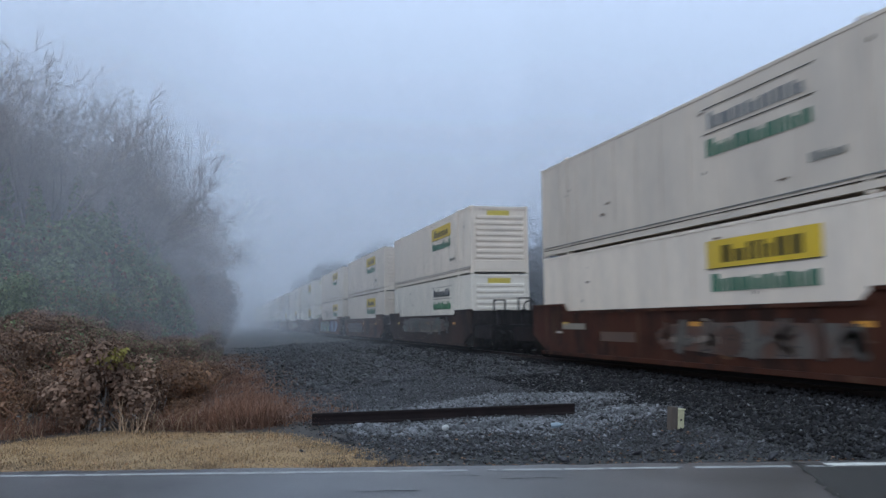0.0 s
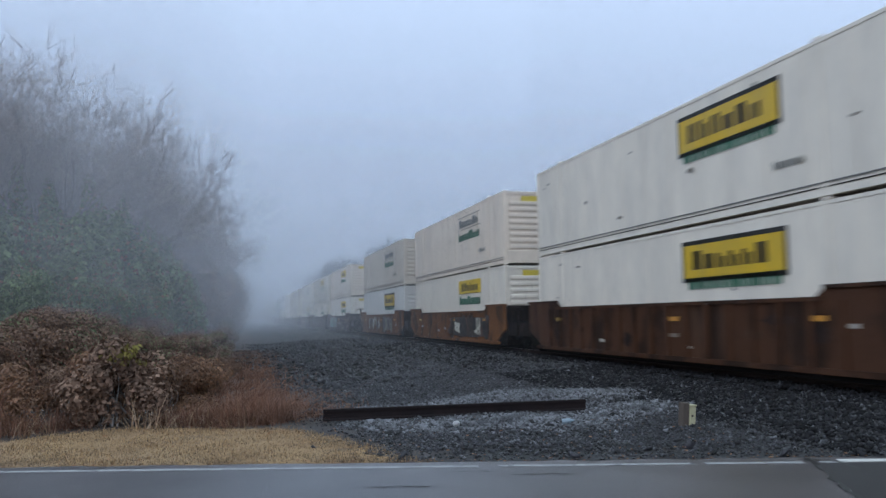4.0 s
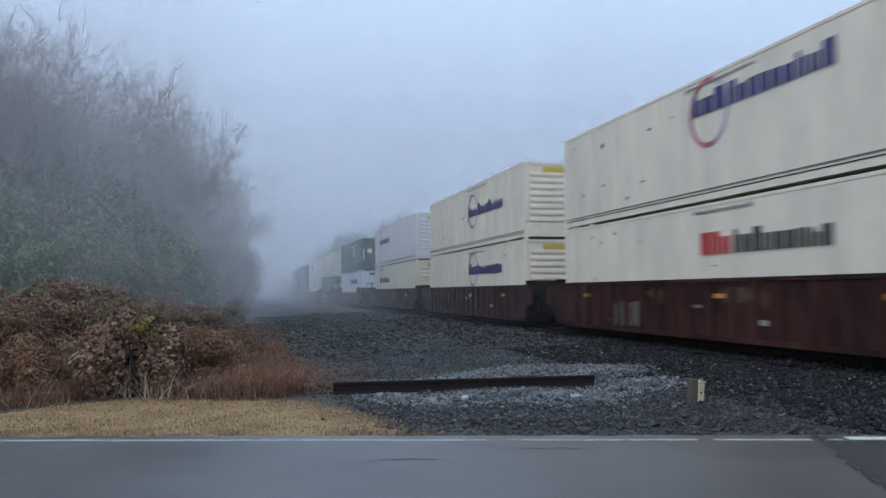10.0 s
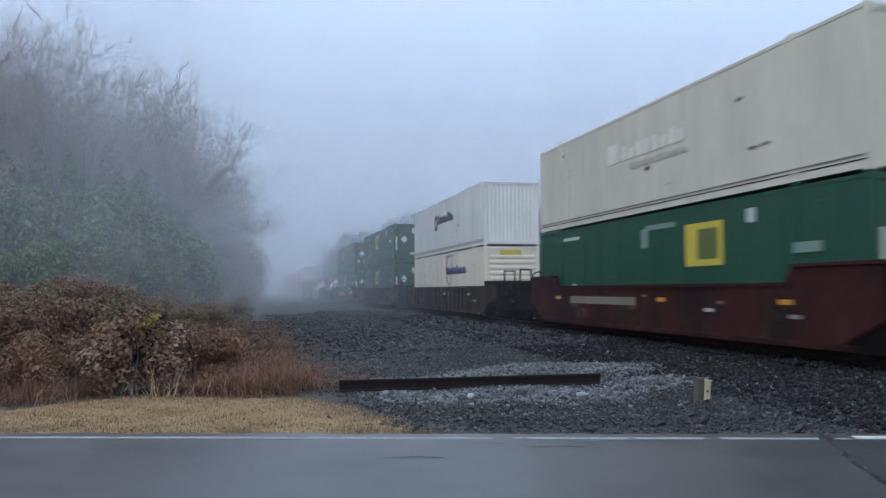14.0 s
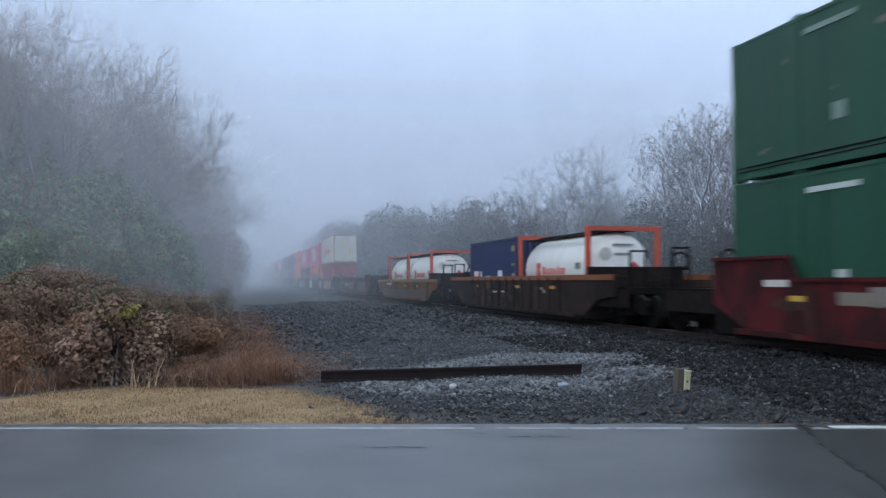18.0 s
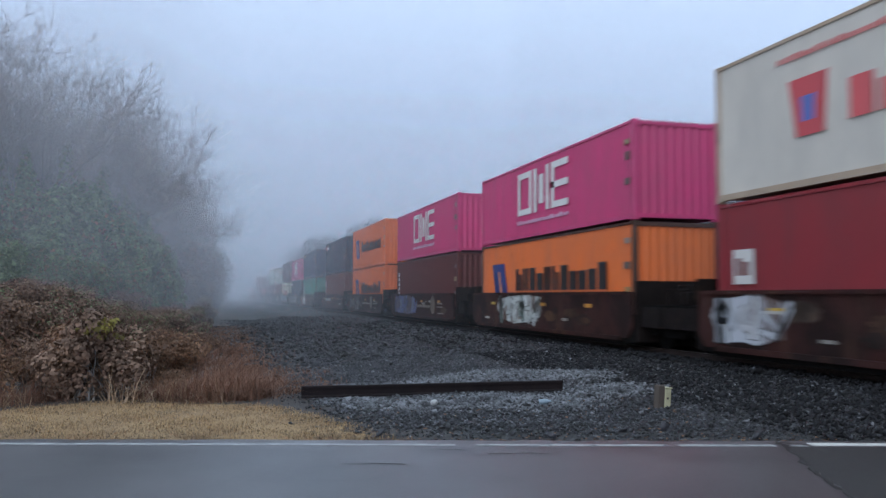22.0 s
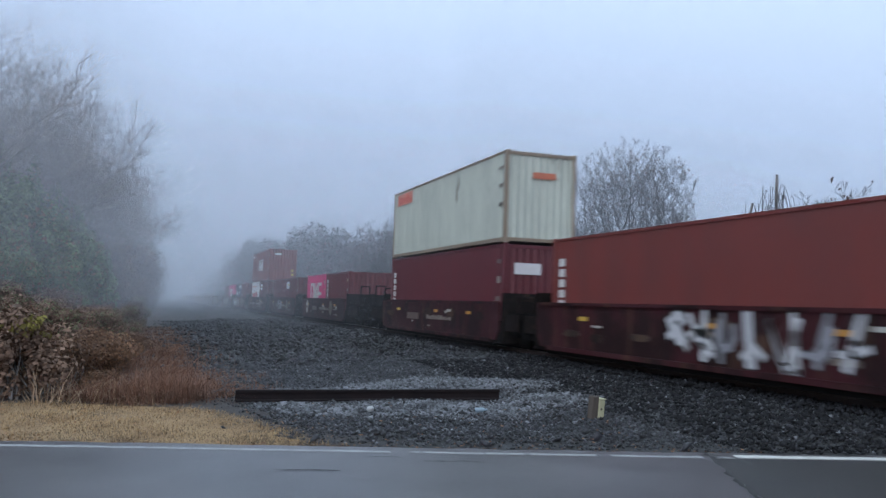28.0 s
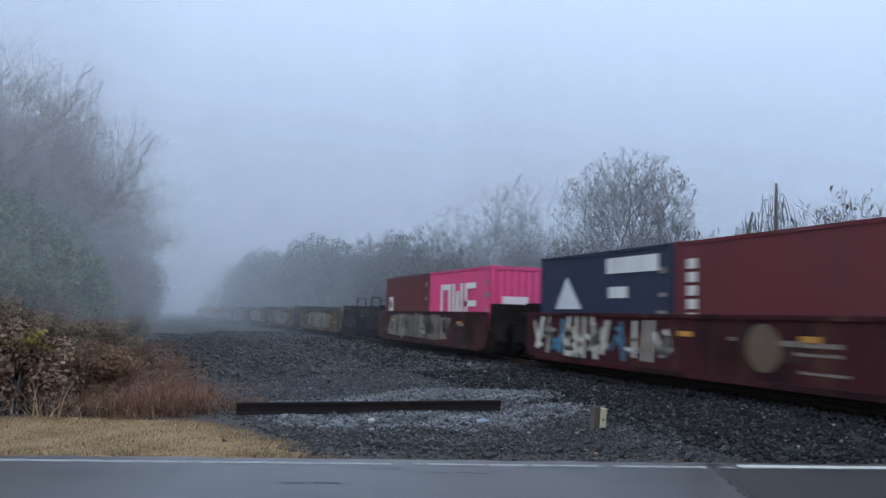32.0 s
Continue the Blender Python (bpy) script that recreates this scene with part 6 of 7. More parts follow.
def truck_at(car, y):
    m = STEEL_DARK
    def castings():
        bm = prism([(-1.15, 0.72), (-0.75, 0.86), (0.75, 0.86), (1.15, 0.72), (1.15, 0.55), (0.55, 0.42), (0.42, 0.3), (-0.42, 0.3), (-0.55, 0.42), (-1.15, 0.55)], -1.12, -0.98)
        b2 = prism([(-1.15, 0.72), (-0.75, 0.86), (0.75, 0.86), (1.15, 0.72), (1.15, 0.55), (0.55, 0.42), (0.42, 0.3), (-0.42, 0.3), (-0.55, 0.42), (-1.15, 0.55)], 0.98, 1.12)
        me = bpy.data.meshes.new("tmp")
        b2.to_mesh(me)
        b2.free()
        bm.from_mesh(me)
        bpy.data.meshes.remove(me)
        box(bm, -1.05, 1.05, -0.2, 0.2, 0.45, 0.95)
        for k in (-0.9, 0.9):
            box(bm, -1.14, -0.96, k - 0.16, k + 0.16, 0.34, 0.62)
            box(bm, -1.0, 1.0, k - 0.07, k + 0.07, 0.35, 0.49)
        for k in (-0.18, 0, 0.18):
            box(bm, -1.16, -0.97, k - 0.06, k + 0.06, 0.45, 0.72)
        return bm
    t = part("truck", kept(("truck",), castings, m), None, car, "dark cast steel truck")
    t.location = (0, y, RAIL_TOP)
    for k in (-0.9, 0.9):
        for x in (-0.7525, 0.7525):
            part("wheel", kept(("wheel", x, k), lambda a=x, b=k: drum(0.42, a - 0.065, a + 0.065, b, 0.42, 24), STEEL_DARK), None, t)
    return t


def ribbons(lines, x0, x1):
    """Thick painted strokes: rows of (points, width), each a chain of flat slabs."""
    bm = bmesh.new()
    for pts, w in lines:
        for (a, b), (c, d) in zip(pts[:-1], pts[1:]):
            n = math.hypot(c - a, d - b) + 1e-6
            ex, ez = (c - a) / n * w * 0.3, (d - b) / n * w * 0.3
            px, pz = -(d - b) / n * w / 2, (c - a) / n * w / 2
            q = [(a - ex + px, b - ez + pz), (a - ex - px, b - ez - pz), (c + ex - px * 0.8, d + ez - pz * 0.8), (c + ex + px * 0.8, d + ez + pz * 0.8)]
            lo = [bm.verts.new((x0, y, z)) for y, z in q]
            hi = [bm.verts.new((x1, y, z)) for y, z in q]
            bm.faces.new(lo)
            bm.faces.new(hi[::-1])
            for i in range(4):
                bm.faces.new((lo[i], hi[i], hi[(i + 1) % 4], lo[(i + 1) % 4]))
    bmesh.ops.recalc_face_normals(bm, faces=bm.faces[:])
    return bm


def graffiti(car, y0, y1, z0, z1, hexes, seed, count=9, label="painted graffiti", wash=True):
    """A worn row of slanted letter-like strokes with dark edges over a faded wash of paint."""
    rng = random.Random(seed)
    x = CAR_X - 0.003
    step = (y1 - y0) / count
    high = z1 - z0

    def inside(z):
        return min(max(z, z0 + 0.05), z1 - 0.05)

    edge = []
    n = 18
    for i in range(n):
        a = i * 2 * math.pi / n
        sq = 1 / max(abs(math.cos(a)), abs(math.sin(a))) ** 0.8
        r = sq * rng.uniform(0.78, 1.0)
        edge.append(((y0 + y1) / 2 + (y1 - y0) * 0.52 * r * math.cos(a), min(max((z0 + z1) / 2 + high * 0.5 * r * math.sin(a), z0), z1)))
    if wash:
        part("graffiti_wash", prism(edge, x - 0.002, x), paint(hexes[0], True, 0.47), car, "worn wash of paint under the graffiti")
    for k in range(count):
        cy = y0 + (k + 0.5) * step
        half = step * rng.uniform(0.36, 0.5)
        lean = rng.uniform(-0.3, 0.15) * high
        lo, hi = z0 + high * rng.uniform(0.04, 0.2), z1 - high * rng.uniform(0.04, 0.2)
        w = min(step, high) * rng.uniform(0.16, 0.3)
        lines = []
        for q in range(rng.choice((2, 3, 3, 4))):
            kind = rng.random()
            if kind < 0.4:
                a = cy + rng.uniform(-0.8, 0.8) * half
                lines.append(([(a - lean / 2, inside(lo)), (a + rng.uniform(-.1, .1) * half, (lo + hi) / 2), (a + lean / 2, inside(hi))], w))
            elif kind < 0.7:
                a0, sweep, r = rng.uniform(0, 6.3), rng.choice((2.5, 3.5, 4.5)), rng.uniform(0.5, 0.95)
                cz = rng.uniform(lo + high * 0.25, hi - high * 0.25)
                lines.append(([(cy + half * r * math.cos(a0 + sweep * i / 6), inside(cz + high * 0.3 * r * math.sin(a0 + sweep * i / 6))) for i in range(7)], w * 0.9))
            else:
                lines.append(([(cy - half, inside(rng.uniform(lo, hi))), (cy + rng.uniform(-.2, .2) * half, inside(rng.uniform(lo, hi))), (cy + half, inside(rng.uniform(lo, hi)))], w * 0.8))
        d = 0.0003 * (k % 7)
        g = part("graffiti_letter", ribbons(lines, x - 0.006 - d, x), paint(hexes[k % len(hexes)], True, 0.575), car, label)
        part("graffiti_edge", ribbons([(p, t * 1.4) for p, t in lines], x - 0.0035 - d, x), paint("302c2c", True, 0.56), g)


def scrawl(t, y0, y1, z0, z1, hexcode, seed, count=9):
    """A thin sprayed scrawl of slanted strokes on a container's side."""
    rng = random.Random(seed)
    lines = []
    step = (y1 - y0) / count
    for k in range(count):
        cy = y1 - (k + 0.5) * step
        a, b = rng.uniform(z0, z0 + 0.3 * (z1 - z0)), rng.uniform(z1 - 0.3 * (z1 - z0), z1)
        lean = rng.uniform(-0.3, 0.5)
        pts = [(cy - lean, a), (cy - 0.1, (a + b) / 2), (cy + lean * 0.8, b)]
        if rng.random() < 0.6:
            pts += [(cy + lean * 0.8 - step * 0.5, b - 0.3 * (b - a)), (cy - step * 0.6, a + 0.2 * (b - a))]
        lines.append((pts, rng.uniform(0.06, 0.14)))
    part("scrawl", ribbons(lines, DX - 0.004, DX), paint(hexcode, False, 0.5), t, "faded grey sprayed scrawl")


def worn_marks(car, L, top, seed):
    """Small stencils, and blotches of chipped or patched paint on the side sill."""
    rng = random.Random(seed)
    for k in range(4):
        y, z = rng.uniform(0.6, L - 1.2), rng.uniform(0.72, top - 0.3)
        plate(car, "stencil", y, y + rng.uniform(0.15, 0.55), z, z + rng.uniform(0.05, 0.11), CAR_X - 0.001, rng.choice(("a8a29a", "8f8276", "b3ada3")), "small worn stencil", rust=True)
    for k in range(5):
        cy, cz = rng.uniform(0.8, L - 0.8), rng.uniform(0.8, top - 0.3)
        a, b = rng.uniform(0.2, 0.7), rng.uniform(0.1, 0.24)
        pts = []
        for q in range(22):
            w = q * 2 * math.pi / 22
            r = rng.uniform(0.62, 1.0)
            pts.append((cy + a * r * math.cos(w), min(max(cz + b * r * math.sin(w), 0.6), top - 0.1)))
        part("worn_patch", prism(pts, CAR_X - 0.0015 - 0.0004 * k, CAR_X + 0.01), car_paint(rng.choice(("7a563f", "4f3930", "6a4a3a", "3f302c", "6f5a4c"))), car, "blotch of chipped and faded paint")


CAR_X = -1.5


def well_car(L, hexcode, ribbed=False, sill_top=1.76, near=1.7, far=None, near_end=False, far_end=False, top_hex=None, label="rusty brown", marks="", seed=1, straight=0.0):
    """One unit of a well car. near/far: from the box's ends to the trucks; near_end/far_end: a coupled end of the car."""
    t = thing("well_car", label, "well car", "train cars")
    m = car_paint(hexcode)
    key = ("car", L, hexcode, ribbed, sill_top, near, far, near_end, far_end, straight)
    a = near + (0.55 if near_end else -0.25)
    b = (far if far else near) + (0.55 if far_end else -0.25)
    lo, up = 0.50, 2.0
    if straight:
        up = sill_top
        e = straight
        outline = [(-e, up), (L + e, up), (L + e, 1.12), (L + 0.55 * e, 1.02), (L + 0.3, lo + 0.03), (-0.3, lo + 0.03), (-0.55 * e, 1.02), (-e, 1.12)]
    elif L > 12.3:
        outline = [(-0.45, up), (1.9, up), (2.2, sill_top), (L - 2.2, sill_top), (L - 1.9, up), (L + 0.45, up), (L + 0.5, 1.05), (L - 0.7, lo + 0.03), (0.7, lo + 0.03), (-0.5, 1.05)]
    else:
        up = sill_top
        outline = [(-0.3, up), (L + 0.3, up), (L + 0.3, 0.8), (L + 0.1, lo + 0.03), (-0.1, lo + 0.03), (-0.3, 0.8)]
    for i, s in enumerate((-1, 1)):
        x = s * 1.46
        part("side_sill", kept(("side_sill", key, i), lambda q=x: prism(outline, q - 0.03, q + 0.03), m), None, t)
        part("bottom_chord", kept(("bottom_chord", key, i), lambda q=x: boxes((q - 0.06, q + 0.06, 0.3, L - 0.3, lo - 0.04, lo + 0.07)), m), None, t)
    mt = paint(top_hex, True, 0.62) if top_hex else m
    for i, s in enumerate((-1, 1)):
        x = s * 1.47
        part("top_chord", kept(("top_chord", key, i, top_hex), lambda q=x: boxes((q - 0.065, q + 0.065, 2.0 if up > sill_top else (0.05 - straight if straight else 0.0), L - (2.0 if up > sill_top else (0.05 - straight if straight else 0.0)), sill_top - (0.14 if top_hex else 0.07), sill_top + 0.012)), mt), None, t)
        for j, (y0, y1) in enumerate(((-0.47, 1.92), (L - 1.92, L + 0.47)) if up > sill_top else ()):
            part("end_chord", kept(("end_chord", key, i, j), lambda q=x, c=y0, d=y1: boxes((q - 0.07, q + 0.07, c, d, up - 0.05, up + 0.015)), mt), None, t)
    if ribbed:
        n = int((L - 3.0) / 0.82)
        for k in range(n + 1):
            y = 1.5 + k * (L - 3.0) / n
            part("side_stake", kept(("side_stake", key, k), lambda q=y: boxes((-1.56, -1.49, q - 0.055, q + 0.055, lo + 0.07, sill_top - 0.07)), m), None, t)
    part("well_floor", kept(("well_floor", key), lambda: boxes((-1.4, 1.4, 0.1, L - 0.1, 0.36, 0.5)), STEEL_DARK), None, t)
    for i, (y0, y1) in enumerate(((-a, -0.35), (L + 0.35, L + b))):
        # Lower box is an added filler: the dark under the platform made solid.
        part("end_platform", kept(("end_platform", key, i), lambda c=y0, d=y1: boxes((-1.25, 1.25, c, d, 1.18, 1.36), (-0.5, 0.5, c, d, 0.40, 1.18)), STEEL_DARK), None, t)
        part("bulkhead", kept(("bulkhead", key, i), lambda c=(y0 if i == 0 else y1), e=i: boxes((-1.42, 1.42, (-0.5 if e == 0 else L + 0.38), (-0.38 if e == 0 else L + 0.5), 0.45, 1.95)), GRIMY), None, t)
        # Added black plate stands in for the shade below the sloped sill end.
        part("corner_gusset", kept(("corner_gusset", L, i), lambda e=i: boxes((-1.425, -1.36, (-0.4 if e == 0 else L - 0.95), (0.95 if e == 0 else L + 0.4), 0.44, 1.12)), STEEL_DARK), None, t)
    grng = random.Random(seed * 7 + int(L * 10) + len(TRAIN))
    for y0, y1 in ((-a, -0.55), (L + 0.55, L + b)):
        for k in range(4):
            gx, gy = grng.uniform(-1.25, 0.8), grng.uniform(y0, max(y0 + 0.05, y1 - 0.45))
            gh = grng.uniform(0.2, 0.62)
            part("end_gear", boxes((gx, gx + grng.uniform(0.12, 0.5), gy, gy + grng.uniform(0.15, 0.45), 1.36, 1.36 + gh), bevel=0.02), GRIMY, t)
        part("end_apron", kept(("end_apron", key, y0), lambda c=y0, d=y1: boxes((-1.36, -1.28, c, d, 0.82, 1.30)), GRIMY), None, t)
    truck_at(t, -near)
    if far:
        truck_at(t, L + far)
    ends = ([(-a, -1)] if near_end else []) + ([(L + b, 1)] if far_end else [])
    for y, s in ends:
        part("coupler", boxes((-0.12, 0.12, min(y, y + s * 0.75), max(y, y + s * 0.75), 0.98, 1.2), (-0.2, 0.2, y + s * 0.6 - 0.14, y + s * 0.6 + 0.14, 0.95, 1.23)), STEEL_DARK, t)
        for x in (-1.2, -0.75):
            part("grab_post", boxes((x - 0.025, x + 0.025, y - 0.03 - s * 0.1, y + 0.03 - s * 0.1, 1.3, 2.35)), STEEL_DARK, t)
        for z in (1.8, 2.3):
            part("grab_bar", boxes((-1.2, -0.75, y - 0.025 - s * 0.1, y + 0.025 - s * 0.1, z, z + 0.05)), STEEL_DARK, t)
        w = part("brake_wheel", drum(0.27, -0.02, 0.02, 0, 0, 16, 0.22), STEEL_DARK, t)
        w.matrix_basis = pose(0.3, y - s * 0.15, 2.05, 0, 0, 90)
    for k, (y, c) in enumerate(((1.9, "c98a2a"), (L * 0.42, "c98a2a"), (L - 2.4, "c9a23a"))):
        plate(t, "reflector", y, y + 0.42, sill_top - 0.42, sill_top - 0.32, CAR_X, c, "yellow reflector strip")
    worn_marks(t, L, sill_top, seed * 31 + len(TRAIN))
    if "r" in marks:
        part("round_mark", drum(0.42, CAR_X - 0.006, CAR_X, L * 0.26, 1.13, 26), paint("75624e", True, 0.58), t, "worn cream round mark")
        lettering(t, L * 0.12, L * 0.19, 1.18, 1.26, CAR_X, "a0968a", 5, seed)
        lettering(t, L * 0.12, L * 0.2, 1.04, 1.1, CAR_X, "a0968a", 7, seed + 2)
        lettering(t, L * 0.11, L * 0.19, 0.75, 0.81, CAR_X, "a0968a", 8, seed + 1)
    if "d" in marks:
        lettering(t, L * 0.30, L * 0.52, 1.0, 1.16, CAR_X, "94867a", 9, seed, "row of pale stencil bars")
        plate(t, "data_panel", L * 0.6, L * 0.72, 0.95, 1.2, CAR_X, "6a5448", "faded data panel")
    if "b" in marks:
        plate(t, "data_panel", L * 0.52, L * 0.8, 1.12, 1.34, CAR_X, "94897a", "long pale data panel")
    return t


def load(ob, place, z):
    TRAIN.append((ob, place, z))
    return ob


BASE53, BASE40 = 0.63, 0.60


def stack53(place, lower, upper):
    load(lower, place, BASE53)
    load(upper, place, BASE53 + 2.915)


def car_under(place, L, **kw):
    return load(well_car(L, **kw), place, 0.0)


# domestic stacks, from the front of the train
R53 = dict(near=1.7, sill_top=1.78)
OUT = 2.2
c = car_under(8.8, 16.15, hexcode="5a3120", label="rust-brown steel well car", far=OUT, far_end=True, marks="d", **R53)
plate(c, "data_panel", 12.6, 14.2, 1.25, 1.42, CAR_X, "a39a8c", "long pale data panel")
graffiti(c, 2.0, 8.6, 0.75, 1.5, ("6b6660", "5a4034", "63554c"), 301, 8, "faded grey graffiti")
stack53(8.8, haulier_box(OFFWHITE, "y", 1), haulier_box("cdbfae", "w", 2))
c = car_under(33.0, 16.15, hexcode="4a3128", label="dark brown well car with worn green patches", near=OUT, near_end=True, sill_top=1.80, marks="d")
graffiti(c, 3.0, 12.8, 0.95, 1.72, ("6c6c66", "5a6660", "74706a"), 303, 7, "faded green graffiti")
stack53(33.0, haulier_box(WHITE, "g", 3), haulier_box(OFFWHITE, "y", 4))
c = car_under(52.5, 16.15, hexcode="6a3c24", label="orange-brown well car with grey worn patches", **R53)
graffiti(c, 7.5, 14.5, 0.7, 1.5, ("4a4642", "5b4a3e", "3e3c3c"), 304, 7, "dark worn graffiti")
stack53(52.5, haulier_box(OFFWHITE, "y", 5), haulier_box(OFFWHITE, "y", 6))
c = car_under(71.9, 16.15, hexcode="7a4526", label="brown well car with blue and teal graffiti", far=OUT, far_end=True, **R53)
graffiti(c, 7.4, 14.9, 0.60, 1.72, ("3f8a86", "5a9aa8", "c2b24a", "2f6a72", "a8a040"), 305, 12, "teal and yellow graffiti")
plate(c, "data_panel", 9.6, 12.2, 1.25, 1.5, CAR_X - 0.012, "2a2826", "black-edged data panel")
lettering(c, 9.75, 12.05, 1.3, 1.45, CAR_X - 0.02, "a9a59c", 9, 333)
graffiti(c, 2.0, 7.2, 0.62, 1.7, ("7f93b4", "9aa4b8", "4f6a9a", "6a5a52"), 306, 7, "pale blue graffiti")
tagged_box = haulier_box(OFFWHITE, "y", 7)
scrawl(tagged_box, 7.2, 13.6, 0.7, 2.3, "8d8a88", 17)
stack53(71.9, tagged_box, haulier_box(OFFWHITE, "y", 8))
car_under(95.7, 16.15, hexcode="64412c", ribbed=True, label="brown well car with upright side stakes", near=OUT, near_end=True, sill_top=1.80)
stack53(95.7, haulier_box(WHITE, "f", 9), haulier_box(WHITE, "f", 10))
c = car_under(115.5, 16.15, hexcode="8f5a2c", label="ochre-brown well car with graffiti", **R53)
graffiti(c, 1.5, 8.0, 0.65, 1.6, ("2c2a2a", "c3bfae", "4a3a2c"), 307, 6, "black and white graffiti")
stack53(115.5, haulier_box(WHITE, "y", 11), haulier_box(OFFWHITE, "w", 12))
c = car_under(135.0, 16.15, hexcode="8c5730", label="ochre-brown well car with black and white graffiti", far=OUT, far_end=True, **R53)
graffiti(c, 7.5, 12.5, 0.65, 1.62, ("c9c5b6", "2a2725", "b9b09c"), 308, 6, "white lettered graffiti", wash=False)
graffiti(c, 3.0, 6.5, 0.65, 1.62, ("8e8676", "2a2725"), 309, 4, "grey graffiti")
stack53(135.0, haulier_box("d8d6d0", "f", 13), haulier_box("cbbfae", "w", 14))
c = car_under(159.1, 16.15, hexcode="472022", label="dark maroon well car with teal graffiti", near=OUT, near_end=True, sill_top=1.80, marks="d")
graffiti(c, 8.8, 14.9, 0.58, 1.72, ("4f8a86", "5f9a8e", "3f6f70"), 310, 6, "teal graffiti")
stack53(159.1, haulier_box(WHITE, "y", 15), haulier_box(OFFWHITE, "y", 16))
car_under(178.9, 16.15, hexcode="451f20", label="dark maroon steel well car", marks="d", **R53)
stack53(178.9, haulier_box(CREAM, "g", 17), haulier_box("d6cdbc", "y", 18))
c = car_under(198.4, 16.15, hexcode="4a1d22", label="maroon well car with red and white graffiti", far=OUT, far_end=True, marks="d", **R53)
graffiti(c, 10.0, 13.6, 0.65, 1.6, ("b06a70", "c9b9b8", "8a3a44"), 311, 5, "red and white graffiti")
stack53(198.4, haulier_box(WHITE, "y", 19), haulier_box(WHITE, "w", 20))
c = car_under(222.3, 16.15, hexcode="55302c", ribbed=True, label="dark brown well car with upright side stakes", near=OUT, near_end=True, sill_top=1.80, straight=1.25)
graffiti(c, 10.5, 12.3, 0.6, 1.3, ("8a8484", "6a6464"), 312, 3, "pale scrawl")
stack53(222.3, ring_logo_box(CREAM, 21, (3.6, 8.0), False, "3a3a3c", "c23a3a", z=(1.72, 2.22)), ring_logo_box(CREAM, 22, (3.4, 8.2), True, z=(2.0, 2.5)))
car_under(242.4, 16.15, hexcode="523030", ribbed=True, label="dark brown well car with upright side stakes", **R53, straight=1.25)
stack53(242.4, ring_logo_box(CREAM, 23, (2.8, 7.8), z=(1.7, 2.2)), ring_logo_box(CREAM, 24, (2.6, 7.8), z=(1.45, 1.95)))
car_under(262.5, 16.15, hexcode="5a322e", ribbed=True, label="dark brown well car with upright side stakes", far=OUT, far_end=True, **R53, straight=1.25)
END_TAG["d2d5de"] = "39407a"
stack53(262.5, ring_logo_box("e0d8c0", 25, (9.4, 13.6), z=(1.65, 2.1)), ring_logo_box(BLUISH, 26, (9.4, 13.6), z=(1.65, 2.1)))
car_under(286.6, 16.15, hexcode="6f4830", top_hex="875d38", label="orange-brown single well car", near=OUT, far=OUT, near_end=True, far_end=True, sill_top=1.60)
b26 = ring_logo_box("d2d5de", 27, (2.9, 7.6), z=(1.75, 2.3))
stack53(286.6, b26, green_box(28, "plain", (4.6, 6.15)))
c = car_under(310.2, 16.15, hexcode="4f211f", label="dark red-brown single well car", near=OUT, far=OUT, near_end=True, far_end=True, sill_top=1.66, marks="b")
old = long_box("cdc6b2", "old cream domestic container with faded raised lettering", "plain", rust=True, level=0.7)
lettering(old, 5.9, 10.4, 1.6, 2.15, DX, "ddd8c8", 5, 31, "faded cream lettering bars", 0.18)
lettering(old, 5.9, 9.0, 1.3, 1.5, DX, "b3ac9c", 8, 32, "faded lettering bars")
stack53(310.2, green_box(30, "plain", (4.5, 6.1)), old)
car_under(333.7, 16.15, hexcode="4a332a", ribbed=True, label="brown single well car with upright side stakes", near=OUT, far=OUT, near_end=True, far_end=True, sill_top=1.72, straight=2.3)
swan = long_box("dad9d4", "white domestic container with a dark company mark", "plain")
part("device", drum(0.45, DX - 0.006, DX, 9.8, 1.75, 18, 0.25), paint("3a3e50", False, 0.7), swan, "dark round device")
lettering(swan, 5.7, 9.2, 1.65, 2.15, DX, "34363c", 5, 34, "dark lettering bars", 0.12)
stack53(333.7, ring_logo_box(CREAM, 33, (3.2, 7.3), z=(1.75, 2.2)), swan)
car_under(357.6, 16.15, hexcode="44302b", ribbed=True, label="dark brown single well car with upright side stakes", near=OUT, far=OUT, near_end=True, far_end=True, sill_top=1.72, straight=2.3)
stack53(357.6, green_box(35, "plain", (7.5, 9.05)), green_box(36, "plain", (7.55, 9.1)))
c = car_under(381.3, 16.15, hexcode="6a2024", label="red single well car with worn white stencils", near=OUT, far=OUT, near_end=True, far_end=True, sill_top=1.58, marks="db")
for k, (y, z, w, h) in enumerate(((0.2, 1.42, 0.9, "c9c4ba"), (1.3, 1.4, 0.5, "c98a2a"), (2.2, 1.44, 1.6, "a89a90"), (4.2, 1.4, 0.4, "c98a2a"), (0.6, 1.2, 1.9, "b3a59c"), (3.0, 1.2, 0.8, "9a8a84"),
                                (1.0, 0.95, 0.6, "a0948c"), (5.6, 1.42, 1.0, "a89a90"), (8.2, 1.42, 0.4, "c98a2a"), (11.0, 1.3, 1.2, "9a8a84"), (14.2, 1.42, 0.7, "c9c4ba"))):
    plate(c, "data_panel", y, y + w, z, z + 0.13, CAR_X, h, "small worn data panel", rust=True)
stack53(381.3, green_box(37, "plain", (7.8, 9.2)), green_box(38, "doors", (10.2, 11.6)))

